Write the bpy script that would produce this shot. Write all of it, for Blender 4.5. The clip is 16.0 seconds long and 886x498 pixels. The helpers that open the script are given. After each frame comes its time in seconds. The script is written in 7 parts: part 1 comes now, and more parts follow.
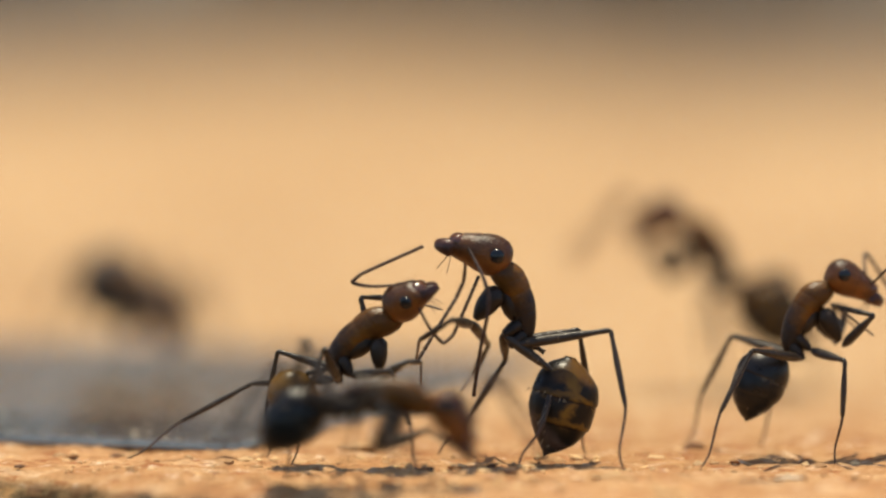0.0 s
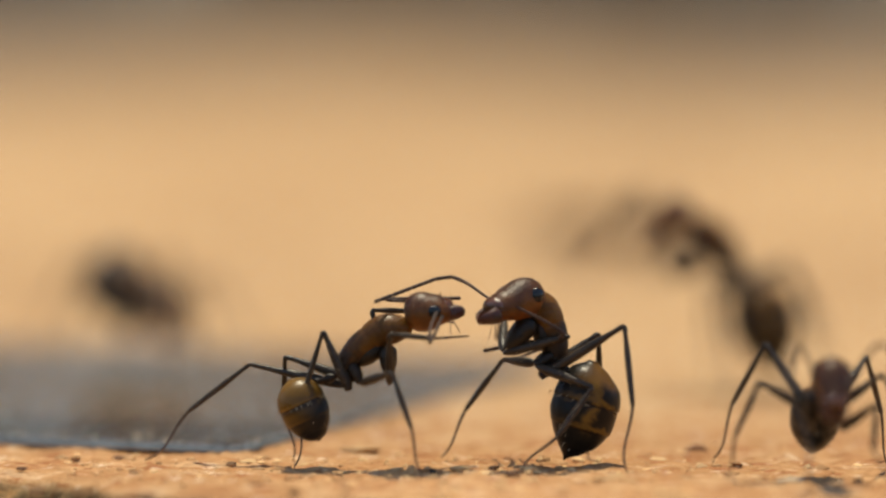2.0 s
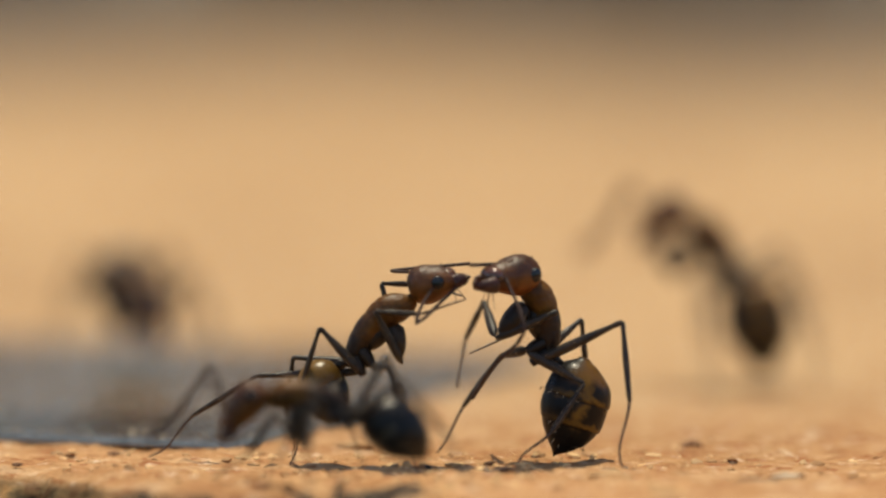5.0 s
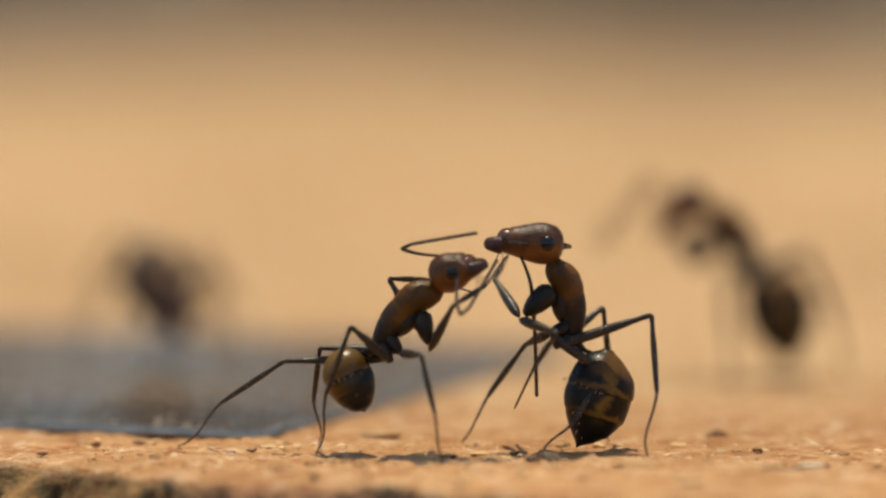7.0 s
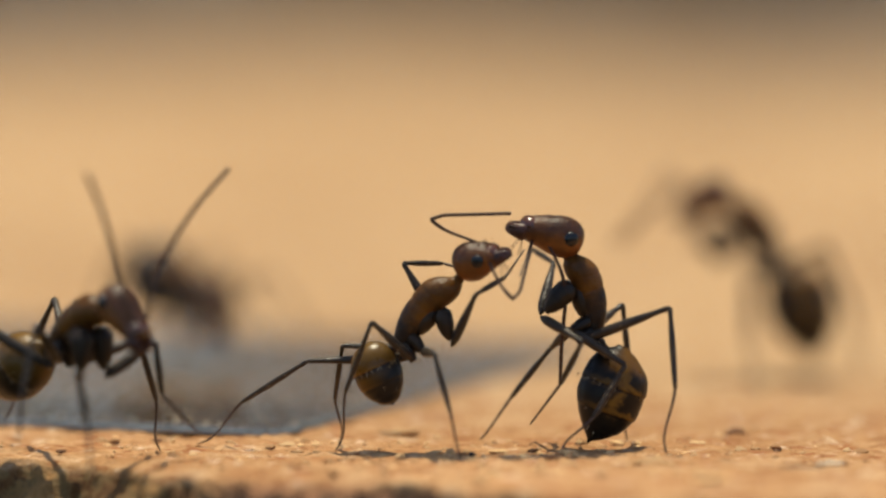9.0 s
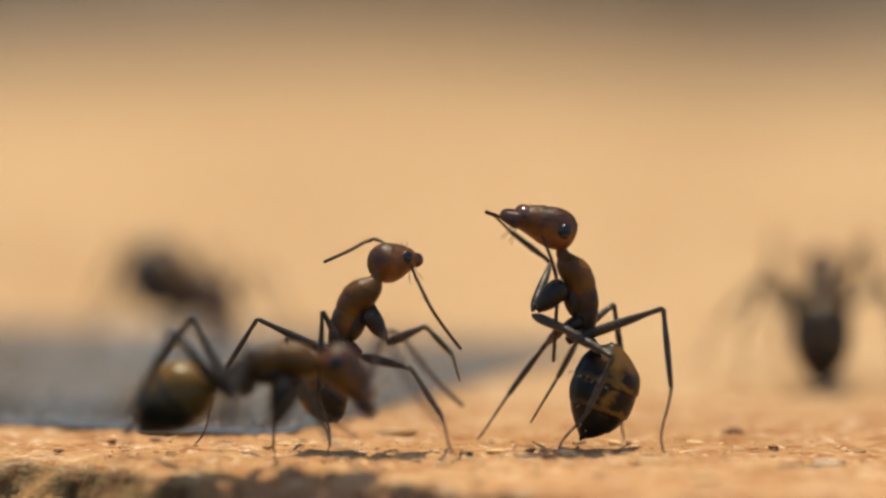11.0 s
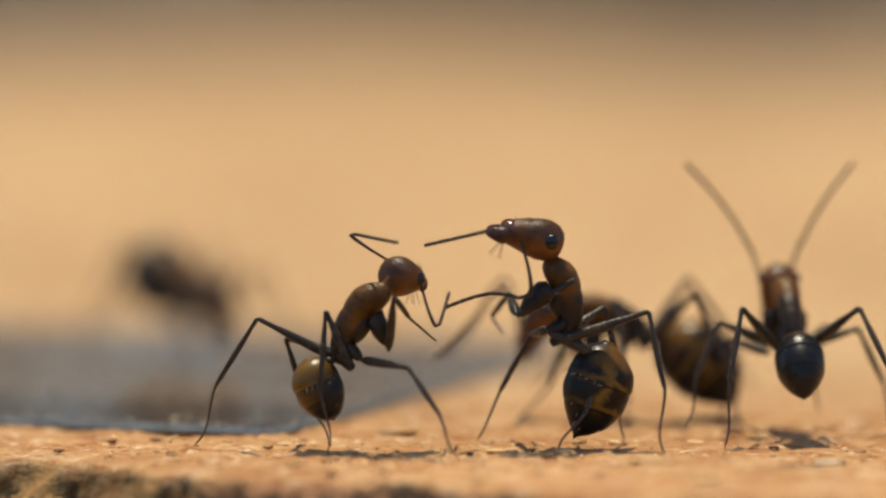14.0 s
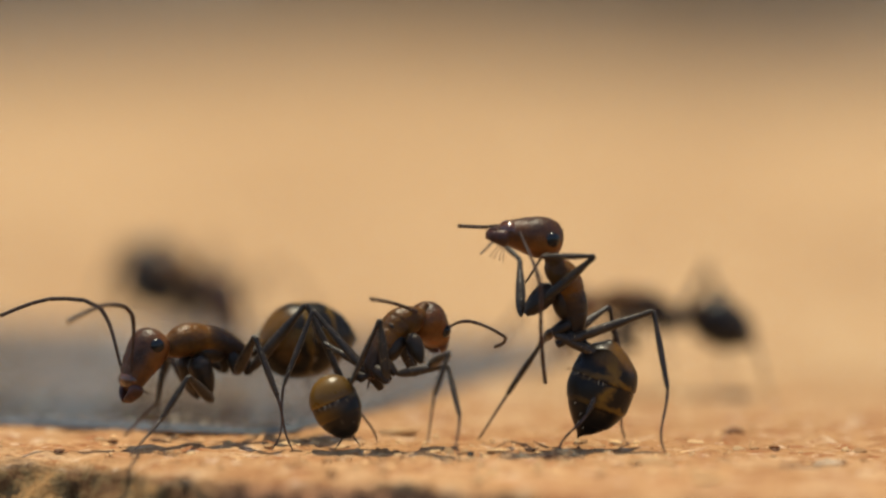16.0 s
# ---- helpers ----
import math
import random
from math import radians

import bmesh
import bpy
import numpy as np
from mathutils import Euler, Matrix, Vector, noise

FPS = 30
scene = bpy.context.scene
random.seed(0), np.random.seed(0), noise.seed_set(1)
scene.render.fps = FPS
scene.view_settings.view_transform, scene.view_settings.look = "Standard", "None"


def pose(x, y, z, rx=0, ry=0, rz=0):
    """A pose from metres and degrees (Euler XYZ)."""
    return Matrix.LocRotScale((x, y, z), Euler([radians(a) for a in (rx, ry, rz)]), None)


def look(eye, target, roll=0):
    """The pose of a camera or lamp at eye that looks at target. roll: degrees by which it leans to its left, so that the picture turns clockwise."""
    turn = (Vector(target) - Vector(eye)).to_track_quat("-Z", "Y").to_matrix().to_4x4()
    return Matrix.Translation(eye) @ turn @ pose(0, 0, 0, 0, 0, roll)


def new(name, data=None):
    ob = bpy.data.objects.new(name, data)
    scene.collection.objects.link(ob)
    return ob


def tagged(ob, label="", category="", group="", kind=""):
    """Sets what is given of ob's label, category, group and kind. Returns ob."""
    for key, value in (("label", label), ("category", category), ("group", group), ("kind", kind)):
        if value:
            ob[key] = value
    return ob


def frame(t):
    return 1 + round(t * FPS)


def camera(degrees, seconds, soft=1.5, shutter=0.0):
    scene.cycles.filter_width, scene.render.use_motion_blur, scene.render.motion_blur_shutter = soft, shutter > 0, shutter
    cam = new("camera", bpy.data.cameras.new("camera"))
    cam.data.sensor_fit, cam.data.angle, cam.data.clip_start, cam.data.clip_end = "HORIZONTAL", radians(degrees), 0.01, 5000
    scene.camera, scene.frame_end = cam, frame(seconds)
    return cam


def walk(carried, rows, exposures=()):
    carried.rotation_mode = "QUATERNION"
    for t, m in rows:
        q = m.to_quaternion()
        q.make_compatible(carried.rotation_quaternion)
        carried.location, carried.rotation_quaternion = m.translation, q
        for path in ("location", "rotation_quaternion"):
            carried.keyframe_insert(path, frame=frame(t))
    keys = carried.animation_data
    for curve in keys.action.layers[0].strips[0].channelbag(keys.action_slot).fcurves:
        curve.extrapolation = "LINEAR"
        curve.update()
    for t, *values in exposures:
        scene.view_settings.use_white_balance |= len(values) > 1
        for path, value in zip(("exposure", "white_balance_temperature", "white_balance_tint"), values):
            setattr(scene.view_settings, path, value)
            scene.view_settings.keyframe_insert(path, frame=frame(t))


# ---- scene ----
MM = 0.001

# the long macro lens on its tripod: it only pans a little
cam = camera(10.0, 16.0, soft=2.4, shutter=0.4)
cam.data.dof.use_dof = True
cam.data.dof.focus_distance = 0.2012
cam.data.dof.aperture_fstop = 18.0
EYE = (0.0, -0.19786, 0.02254)


def aim_at(x, y, z):
    return look(EYE, (x * MM, y * MM, z * MM))


walk(cam, [
    (0, aim_at(0.468, 0.794, 8.646)),
    (0.5, aim_at(0.490, 0.795, 8.657)),
    (1, aim_at(0.357, 0.797, 8.690)),
    (1.5, aim_at(0.490, 0.797, 8.690)),
    (2, aim_at(0.379, 0.800, 8.735)),
    (2.5, aim_at(0.490, 0.800, 8.735)),
    (3, aim_at(0.379, 0.802, 8.757)),
    (3.5, aim_at(0.424, 0.805, 8.801)),
    (4, aim_at(0.602, 0.802, 8.768)),
    (6.5, aim_at(0.045, 0.765, 8.226)),
    (7, aim_at(-0.423, 0.759, 8.159)),
    (7.5, aim_at(-0.914, 0.755, 8.126)),
    (8, aim_at(-1.204, 0.753, 8.115)),
    (8.5, aim_at(-1.114, 0.750, 8.071)),
    (9, aim_at(-1.159, 0.750, 8.071)),
    (11.5, aim_at(-1.048, 0.749, 8.049)),
    (12, aim_at(-1.048, 0.749, 8.049)),
    (12.5, aim_at(-1.070, 0.749, 8.049)),
    (13, aim_at(-1.070, 0.749, 8.049)),
    (13.5, aim_at(-1.059, 0.749, 8.049)),
    (14, aim_at(-1.070, 0.749, 8.049)),
    (14.5, aim_at(-1.070, 0.749, 8.049)),
    (15, aim_at(-1.070, 0.749, 8.049)),
    (15.5, aim_at(-1.092, 0.749, 8.049)),
    (16, aim_at(-1.092, 0.749, 8.049)),
], [(0, 0.31), (0.5, 0.30), (1, 0.18), (1.5, 0.15), (3, 0.08), (4, 0.07), (7, 0.03), (8.5, 0.02), (9, 0.09), (11.5, 0.20), (12.5, 0.14), (14, 0.10), (16, 0.07)])

# daylight: a clear sky and a high sun a little behind the ants
world = bpy.data.worlds.new("sky")
scene.world = world
world.use_nodes = True
wn = world.node_tree.nodes
sky = wn.new("ShaderNodeTexSky")
sky.sky_type, sky.sun_disc = "NISHITA", False
SUN_EL, SUN_AZ = radians(75), radians(-12)
sky.sun_elevation, sky.sun_rotation = SUN_EL, SUN_AZ
world.node_tree.links.new(sky.outputs[0], wn["Background"].inputs[0])
wn["Background"].inputs[1].default_value = 0.15
sun = new("sun", bpy.data.lights.new("sun", "SUN"))
sun.data.energy, sun.data.angle, sun.data.color = 3.7, radians(0.9), (1.0, 0.905, 0.67)
sun_way = Vector((math.sin(SUN_AZ) * math.cos(SUN_EL), math.cos(SUN_AZ) * math.cos(SUN_EL), math.sin(SUN_EL)))
sun.matrix_world = look(sun_way * 2, (0, 0, 0))
scene.view_settings.exposure = 0.0


# ---------- materials ----------
def material(name, rough=0.5, spec=0.5):
    m = bpy.data.materials.new(name)
    m.use_nodes = True
    b = m.node_tree.nodes["Principled BSDF"]
    b.inputs["Roughness"].default_value = rough
    b.inputs["Specular IOR Level"].default_value = spec
    return m, m.node_tree.nodes, m.node_tree.links, b


def ramp(n, stops):
    r = n.new("ShaderNodeValToRGB")
    while len(r.color_ramp.elements) < len(stops):
        r.color_ramp.elements.new(0.5)
    for e, (p, c) in zip(r.color_ramp.elements, stops):
        e.position, e.color = p, (*c, 1)
    return r


def noise_at(n, l, scale, detail=4, rough=0.6, stretch=(1, 1, 1), coord="Object"):
    tc, mp, ns = n.new("ShaderNodeTexCoord"), n.new("ShaderNodeMapping"), n.new("ShaderNodeTexNoise")
    mp.inputs["Scale"].default_value = stretch
    ns.inputs["Scale"].default_value, ns.inputs["Detail"].default_value, ns.inputs["Roughness"].default_value = scale, detail, rough
    l.new(tc.outputs[coord], mp.inputs[0])
    l.new(mp.outputs[0], ns.inputs["Vector"])
    return ns


def mix(n, l, a, b, fac, mode="MIX"):
    m = n.new("ShaderNodeMix")
    m.data_type, m.blend_type = "RGBA", mode
    for i, v in ((0, fac), (6, a), (7, b)):
        if isinstance(v, (int, float)):
            m.inputs[i].default_value = v
        elif isinstance(v, tuple):
            m.inputs[i].default_value = (*v, 1)
        else:
            l.new(v, m.inputs[i])
    return m.outputs[2]


def bump(n, l, b, height, strength, dist):
    bp = n.new("ShaderNodeBump")
    bp.inputs["Strength"].default_value, bp.inputs["Distance"].default_value = strength, dist
    l.new(height, bp.inputs["Height"])
    l.new(bp.outputs[0], b.inputs["Normal"])


def board_material():
    m, n, l, b = material("weathered_wood", 0.8, 0.3)
    big = noise_at(n, l, 60, 3, 0.5, (0.5, 1, 1))
    mid = noise_at(n, l, 620, 7, 0.72, (0.4, 1, 1))
    fine = noise_at(n, l, 3800, 4, 0.7, (0.5, 1, 1))
    spot = noise_at(n, l, 1500, 3, 0.6, (0.55, 1, 1))
    glint = noise_at(n, l, 1900, 3, 0.65, (0.5, 1, 1))
    base = ramp(n, [(0.30, (0.33, 0.135, 0.045)), (0.42, (0.55, 0.31, 0.135)), (0.53, (0.66, 0.435, 0.215)), (0.70, (0.86, 0.68, 0.45))])
    l.new(mid.outputs[0], base.inputs[0])
    tone = ramp(n, [(0.3, (0.86, 0.82, 0.76)), (0.7, (1.0, 1.0, 1.0))])
    l.new(big.outputs[0], tone.inputs[0])
    c = mix(n, l, base.outputs[0], tone.outputs[0], 1.0, "MULTIPLY")
    wide = noise_at(n, l, 48, 3, 0.55, (0.9, 0.3, 1))
    cloud = ramp(n, [(0.34, (0.84, 0.80, 0.75)), (0.5, (0.98, 0.98, 0.98)), (0.64, (1.08, 1.09, 1.10))])
    l.new(wide.outputs[0], cloud.inputs[0])
    c = mix(n, l, c, cloud.outputs[0], 1.0, "MULTIPLY")
    grain = ramp(n, [(0.25, (0.58, 0.50, 0.42)), (0.55, (1, 1, 1)), (0.8, (1.08, 1.06, 1.0))])
    l.new(fine.outputs[0], grain.inputs[0])
    c = mix(n, l, c, grain.outputs[0], 0.85, "MULTIPLY")
    # rusty specks, and whitish glints painted into the colour
    stain = ramp(n, [(0.36, (0.8, 0.8, 0.8)), (0.44, (0, 0, 0))])
    l.new(spot.outputs[0], stain.inputs[0])
    c = mix(n, l, c, (0.34, 0.125, 0.035), stain.outputs[0])
    glint_mask = ramp(n, [(0.60, (0, 0, 0)), (0.68, (0.7, 0.7, 0.7))])
    l.new(glint.outputs[0], glint_mask.inputs[0])
    c = mix(n, l, c, (0.88, 0.78, 0.62), glint_mask.outputs[0])
    # the colour turns darker and rustier towards the front of the board
    sp = n.new("ShaderNodeSeparateXYZ")
    tx = n.new("ShaderNodeTexCoord")
    l.new(tx.outputs["Object"], sp.inputs[0])
    near = n.new("ShaderNodeMapRange")
    near.inputs["From Min"].default_value, near.inputs["From Max"].default_value = 0.035, 0.004
    l.new(sp.outputs[1], near.inputs["Value"])
    c = mix(n, l, c, mix(n, l, c, (0.93, 0.775, 0.66), 1.0, "MULTIPLY"), near.outputs[0])
    # brown lichen and dirt on the broken rim
    sep = n.new("ShaderNodeSeparateXYZ")
    tc = n.new("ShaderNodeTexCoord")
    l.new(tc.outputs["Object"], sep.inputs[0])
    low = n.new("ShaderNodeMapRange")
    low.inputs["From Min"].default_value, low.inputs["From Max"].default_value = -0.0003, -0.0008
    l.new(sep.outputs[2], low.inputs["Value"])
    lich = noise_at(n, l, 560, 5, 0.7)
    crust = ramp(n, [(0.32, (0.075, 0.037, 0.013)), (0.42, (0.18, 0.080, 0.024)), (0.50, (0.23, 0.140, 0.052)), (0.60, (0.38, 0.19, 0.06)), (0.72, (0.68, 0.41, 0.16))])
    l.new(lich.outputs[0], crust.inputs[0])
    # past the lichen the broken wood is bare and reddish
    split = ramp(n, [(0.3, (0.26, 0.105, 0.042)), (0.7, (0.52, 0.25, 0.115))])
    l.new(lich.outputs[0], split.inputs[0])
    side = n.new("ShaderNodeMapRange")
    side.inputs["From Min"].default_value, side.inputs["From Max"].default_value = -0.0115, -0.0085
    l.new(sep.outputs[0], side.inputs["Value"])
    c = mix(n, l, c, mix(n, l, crust.outputs[0], split.outputs[0], side.outputs[0]), low.outputs[0])
    l.new(c, b.inputs["Base Color"])
    add = n.new("ShaderNodeMath")
    add.operation = "MULTIPLY_ADD"
    l.new(spot.outputs[0], add.inputs[0])
    add.inputs[1].default_value = 1.6
    l.new(fine.outputs[0], add.inputs[2])
    bump(n, l, b, add.outputs[0], 0.8, 0.00016)
    return m


def chitin(name, dark, light, scale=500.0, rough=0.32, sss=0.0, spec=0.5, coat=0.0, relief=0.3, down=0.0):
    m, n, l, b = material(name, rough, spec)
    a = noise_at(n, l, scale, 3, 0.6)
    f = noise_at(n, l, 9000, 2, 0.6)
    r = ramp(n, [(0.3, dark), (0.7, light)])
    l.new(a.outputs[0], r.inputs[0])
    l.new(r.outputs[0], b.inputs["Base Color"])
    if sss:
        b.inputs["Subsurface Weight"].default_value = sss
        b.inputs["Subsurface Radius"].default_value = (1.0, 0.35, 0.12)
        b.inputs["Subsurface Scale"].default_value = 0.0004
    b.inputs["Coat Weight"].default_value = coat
    g = noise_at(n, l, 2300, 3, 0.6)
    bump(n, l, b, calc(n, l, "MULTIPLY_ADD", g.outputs[0], 1.6, f.outputs[0]), relief, 0.00005)
    worn = ramp(n, [(0.3, (rough * 0.85,) * 3), (0.72, (min(rough * 1.35, 1.0),) * 3)])
    l.new(g.outputs[0], worn.inputs[0])
    l.new(worn.outputs[0], b.inputs["Roughness"])
    b.inputs["Sheen Weight"].default_value = down
    b.inputs["Sheen Roughness"].default_value = 0.4
    b.inputs["Sheen Tint"].default_value = (0.9, 0.8, 0.65, 1)
    return m


def calc(n, l, op, a, c=0.0, d=None):
    """A maths node on numbers or sockets."""
    m = n.new("ShaderNodeMath")
    m.operation = op
    for i, v in enumerate((a, c) if d is None else (a, c, d)):
        if isinstance(v, (int, float)):
            m.inputs[i].default_value = v
        else:
            l.new(v, m.inputs[i])
    return m.outputs[0]


def fade(n, l, value, lo, hi):
    """0 at lo and 1 at hi, smoothly."""
    r = n.new("ShaderNodeMapRange")
    r.interpolation_type = "SMOOTHSTEP"
    r.inputs["From Min"].default_value, r.inputs["From Max"].default_value = lo, hi
    l.new(value, r.inputs["Value"])
    return r.outputs[0]


SEAMS = (0.40, 0.66, 0.84)


def gaster_coords(n, l, wobble, scale=900):
    """u from waist to tip and v round the body, made uneven by noise, and how far a spot faces the belly, 0 to 1."""
    tc, sep = n.new("ShaderNodeTexCoord"), n.new("ShaderNodeSeparateXYZ")
    l.new(tc.outputs["UV"], sep.inputs[0])
    ns = noise_at(n, l, scale, 3, 0.6)
    off = calc(n, l, "SUBTRACT", ns.outputs[0], 0.5)
    u = calc(n, l, "MULTIPLY_ADD", off, wobble, sep.outputs[0])
    v = calc(n, l, "MULTIPLY_ADD", off, wobble * 0.7, sep.outputs[1])
    belly = calc(n, l, "MULTIPLY_ADD", calc(n, l, "SINE", calc(n, l, "MULTIPLY", v, 2 * math.pi)), -0.5, 0.5)
    return sep.outputs[0], u, v, belly


def gaster_relief(n, l, b):
    f = noise_at(n, l, 6500, 3, 0.65)
    g = noise_at(n, l, 1500, 2, 0.5)
    bump(n, l, b, calc(n, l, "MULTIPLY_ADD", g.outputs[0], 1.2, f.outputs[0]), 0.3, 0.00005)
    r = ramp(n, [(0.3, (0.26, 0.26, 0.26)), (0.7, (0.40, 0.40, 0.40))])
    l.new(g.outputs[0], r.inputs[0])
    l.new(r.outputs[0], b.inputs["Roughness"])


def gaster_material(name, front, band, black, start, belly_dark=0.5):
    """Amber plates that darken to black behind and below, with dark seams and paler hind rims."""
    m, n, l, b = material(name, 0.34, 0.28)
    raw, u, v, belly = gaster_coords(n, l, 0.36, 700)
    k = calc(n, l, "MULTIPLY_ADD", belly, belly_dark, u)
    r = ramp(n, [(0.0, front), (min(start, 0.8), band), (min(start + 0.22, 0.98), black), (1.0, black)])
    l.new(calc(n, l, "MULTIPLY", k, 1.0 / (1.0 + belly_dark)), r.inputs[0])
    c = r.outputs[0]
    for s in SEAMS:
        behind = calc(n, l, "SUBTRACT", raw, s)
        rim_of = calc(n, l, "MULTIPLY", fade(n, l, behind, -0.055, -0.012), calc(n, l, "LESS_THAN", behind, -0.004))
        c = mix(n, l, c, mix(n, l, c, (1.9, 1.8, 1.5), 1.0, "MULTIPLY"), calc(n, l, "MULTIPLY", rim_of, 0.7))
        dark = calc(n, l, "MULTIPLY", fade(n, l, behind, 0.13, 0.0), calc(n, l, "GREATER_THAN", behind, -0.004))
        c = mix(n, l, c, black, calc(n, l, "MULTIPLY", dark, 0.9))
    l.new(c, b.inputs["Base Color"])
    gaster_relief(n, l, b)
    return m


def marbled_material():
    """Black plates edged with amber, an amber lane along each flank and an amber front."""
    m, n, l, b = material("marbled_gaster", 0.34, 0.18)
    raw, u, v, belly = gaster_coords(n, l, 0.30, 850)
    # lanes of amber between the black blotches
    lane = None
    for s, w, k in ((SEAMS[0] - 0.02, 0.058, 1.0), (SEAMS[1] - 0.02, 0.046, 0.8)):
        d = calc(n, l, "MULTIPLY", fade(n, l, calc(n, l, "ABSOLUTE", calc(n, l, "SUBTRACT", u, s)), w, 0.012), k)
        d = calc(n, l, "MULTIPLY", d, fade(n, l, belly, 1.15, 0.25))
        lane = d if lane is None else calc(n, l, "MAXIMUM", lane, d)
    flank = fade(n, l, calc(n, l, "ABSOLUTE", calc(n, l, "SUBTRACT", belly, 0.44)), 0.13, 0.0)
    flank = calc(n, l, "MULTIPLY", flank, calc(n, l, "MULTIPLY", fade(n, l, u, 0.10, 0.24), fade(n, l, u, 0.80, 0.55)))
    lane = calc(n, l, "MAXIMUM", lane, flank)
    front = calc(n, l, "MULTIPLY", fade(n, l, u, 0.30, 0.16), fade(n, l, belly, 0.85, 0.35))
    ns = noise_at(n, l, 1500, 3, 0.6)
    lane = calc(n, l, "MULTIPLY", lane, fade(n, l, ns.outputs[0], 0.28, 0.52))
    soot = ramp(n, [(0.3, (0.007, 0.006, 0.006)), (0.75, (0.018, 0.014, 0.009))])
    l.new(ns.outputs[0], soot.inputs[0])
    c = mix(n, l, soot.outputs[0], (0.175, 0.092, 0.014), lane)
    c = mix(n, l, c, (0.16, 0.072, 0.012), calc(n, l, "MULTIPLY", front, 0.9))
    for s in SEAMS:
        behind = calc(n, l, "SUBTRACT", raw, s)
        dark = calc(n, l, "MULTIPLY", fade(n, l, behind, 0.03, 0.0), calc(n, l, "GREATER_THAN", behind, -0.003))
        c = mix(n, l, c, (0.008, 0.006, 0.005), dark)
    l.new(c, b.inputs["Base Color"])
    gaster_relief(n, l, b)
    return m


M_BOARD = board_material()


def head_material():
    """Amber cheeks under a blackish crown; v of the uv runs round the head, u from its back to the mouth."""
    m = chitin("rust_brown_head", (0.066, 0.021, 0.004), (0.235, 0.076, 0.009), 1100, 0.39, 0.2, 0.34, 0.0, 0.5, 0.0)
    n, l = m.node_tree.nodes, m.node_tree.links
    b = n["Principled BSDF"]
    old = b.inputs["Base Color"].links[0].from_socket
    tc, sep = n.new("ShaderNodeTexCoord"), n.new("ShaderNodeSeparateXYZ")
    l.new(tc.outputs["UV"], sep.inputs[0])
    blot = noise_at(n, l, 1500, 3, 0.6)
    add = n.new("ShaderNodeMath")
    add.operation = "MULTIPLY_ADD"
    l.new(blot.outputs[0], add.inputs[0])
    add.inputs[1].default_value = 0.10
    l.new(sep.outputs[1], add.inputs[2])
    top = ramp(n, [(0.06, (0, 0, 0)), (0.20, (0.6, 0.6, 0.6)), (0.40, (0.6, 0.6, 0.6)), (0.54, (0, 0, 0))])
    l.new(add.outputs[0], top.inputs[0])
    c = mix(n, l, old, (0.022, 0.009, 0.006), top.outputs[0])
    front = ramp(n, [(0.70, (0, 0, 0)), (0.95, (0.4, 0.4, 0.4))])
    l.new(sep.outputs[0], front.inputs[0])
    l.new(mix(n, l, c, (0.045, 0.014, 0.006), front.outputs[0]), b.inputs["Base Color"])
    return m


M_HEAD = head_material()


def thorax_material():
    """Amber brown, mottled, and blackish towards the waist; u runs from the waist to the neck."""
    m = chitin("amber_brown_thorax", (0.040, 0.016, 0.003), (0.175, 0.068, 0.008), 800, 0.36, 0.2, 0.24, 0.0, 0.55, 0.0)
    n, l = m.node_tree.nodes, m.node_tree.links
    b = n["Principled BSDF"]
    old = b.inputs["Base Color"].links[0].from_socket
    tc, sep = n.new("ShaderNodeTexCoord"), n.new("ShaderNodeSeparateXYZ")
    l.new(tc.outputs["UV"], sep.inputs[0])
    blot = noise_at(n, l, 800, 3, 0.6)
    add = n.new("ShaderNodeMath")
    add.operation = "MULTIPLY_ADD"
    l.new(blot.outputs[0], add.inputs[0])
    add.inputs[1].default_value = 0.9
    l.new(sep.outputs[0], add.inputs[2])
    r = ramp(n, [(0.72, (0.9, 0.9, 0.9)), (1.05, (0, 0, 0))])
    l.new(add.outputs[0], r.inputs[0])
    l.new(mix(n, l, old, (0.026, 0.014, 0.008), r.outputs[0]), b.inputs["Base Color"])
    return m


M_THORAX = thorax_material()
M_DARK = chitin("blackish_chitin", (0.010, 0.007, 0.005), (0.040, 0.022, 0.009), 900, 0.36, 0, 0.28, 0.0, 0.5)
M_LEG = chitin("dark_brown_leg", (0.016, 0.012, 0.008), (0.052, 0.033, 0.017), 900, 0.36, 0, 0.35, 0.0, 0.6, 0.03)
M_TARSUS = chitin("brown_tarsus", (0.030, 0.016, 0.010), (0.085, 0.045, 0.026), 900, 0.45)
M_ANTENNA = chitin("brown_antenna", (0.030, 0.013, 0.008), (0.085, 0.042, 0.025), 900, 0.5, 0, 0.3, 0.0, 0.5, 0.12)
M_EYE = chitin("black_eye", (0.004, 0.004, 0.004), (0.010, 0.009, 0.009), 900, 0.20, 0, 0.5)
M_HAIR = chitin("pale_hair", (0.30, 0.20, 0.10), (0.50, 0.38, 0.22), 900, 0.4)
M_JAW = chitin("dark_mandible", (0.030, 0.009, 0.004), (0.105, 0.030, 0.012), 1500, 0.30, 0.1, 0.45, 0.0, 0.5)
M_FACE = chitin("glossy_face_plate", (0.055, 0.018, 0.007), (0.14, 0.048, 0.015), 900, 0.13, 0.1, 0.8, 0.0, 0.4)
MARBLED = marbled_material(), "black gaster marbled with amber"
AMBER = gaster_material("amber_gaster", (0.21, 0.102, 0.013), (0.120, 0.060, 0.007), (0.008, 0.006, 0.005), 0.38, 0.45), "shiny amber gaster with a black tip and belly"
BLACK = gaster_material("black_gaster", (0.24, 0.10, 0.02), (0.016, 0.011, 0.008), (0.009, 0.008, 0.007), 0.17, 0.35), "shiny black gaster with an amber front plate"



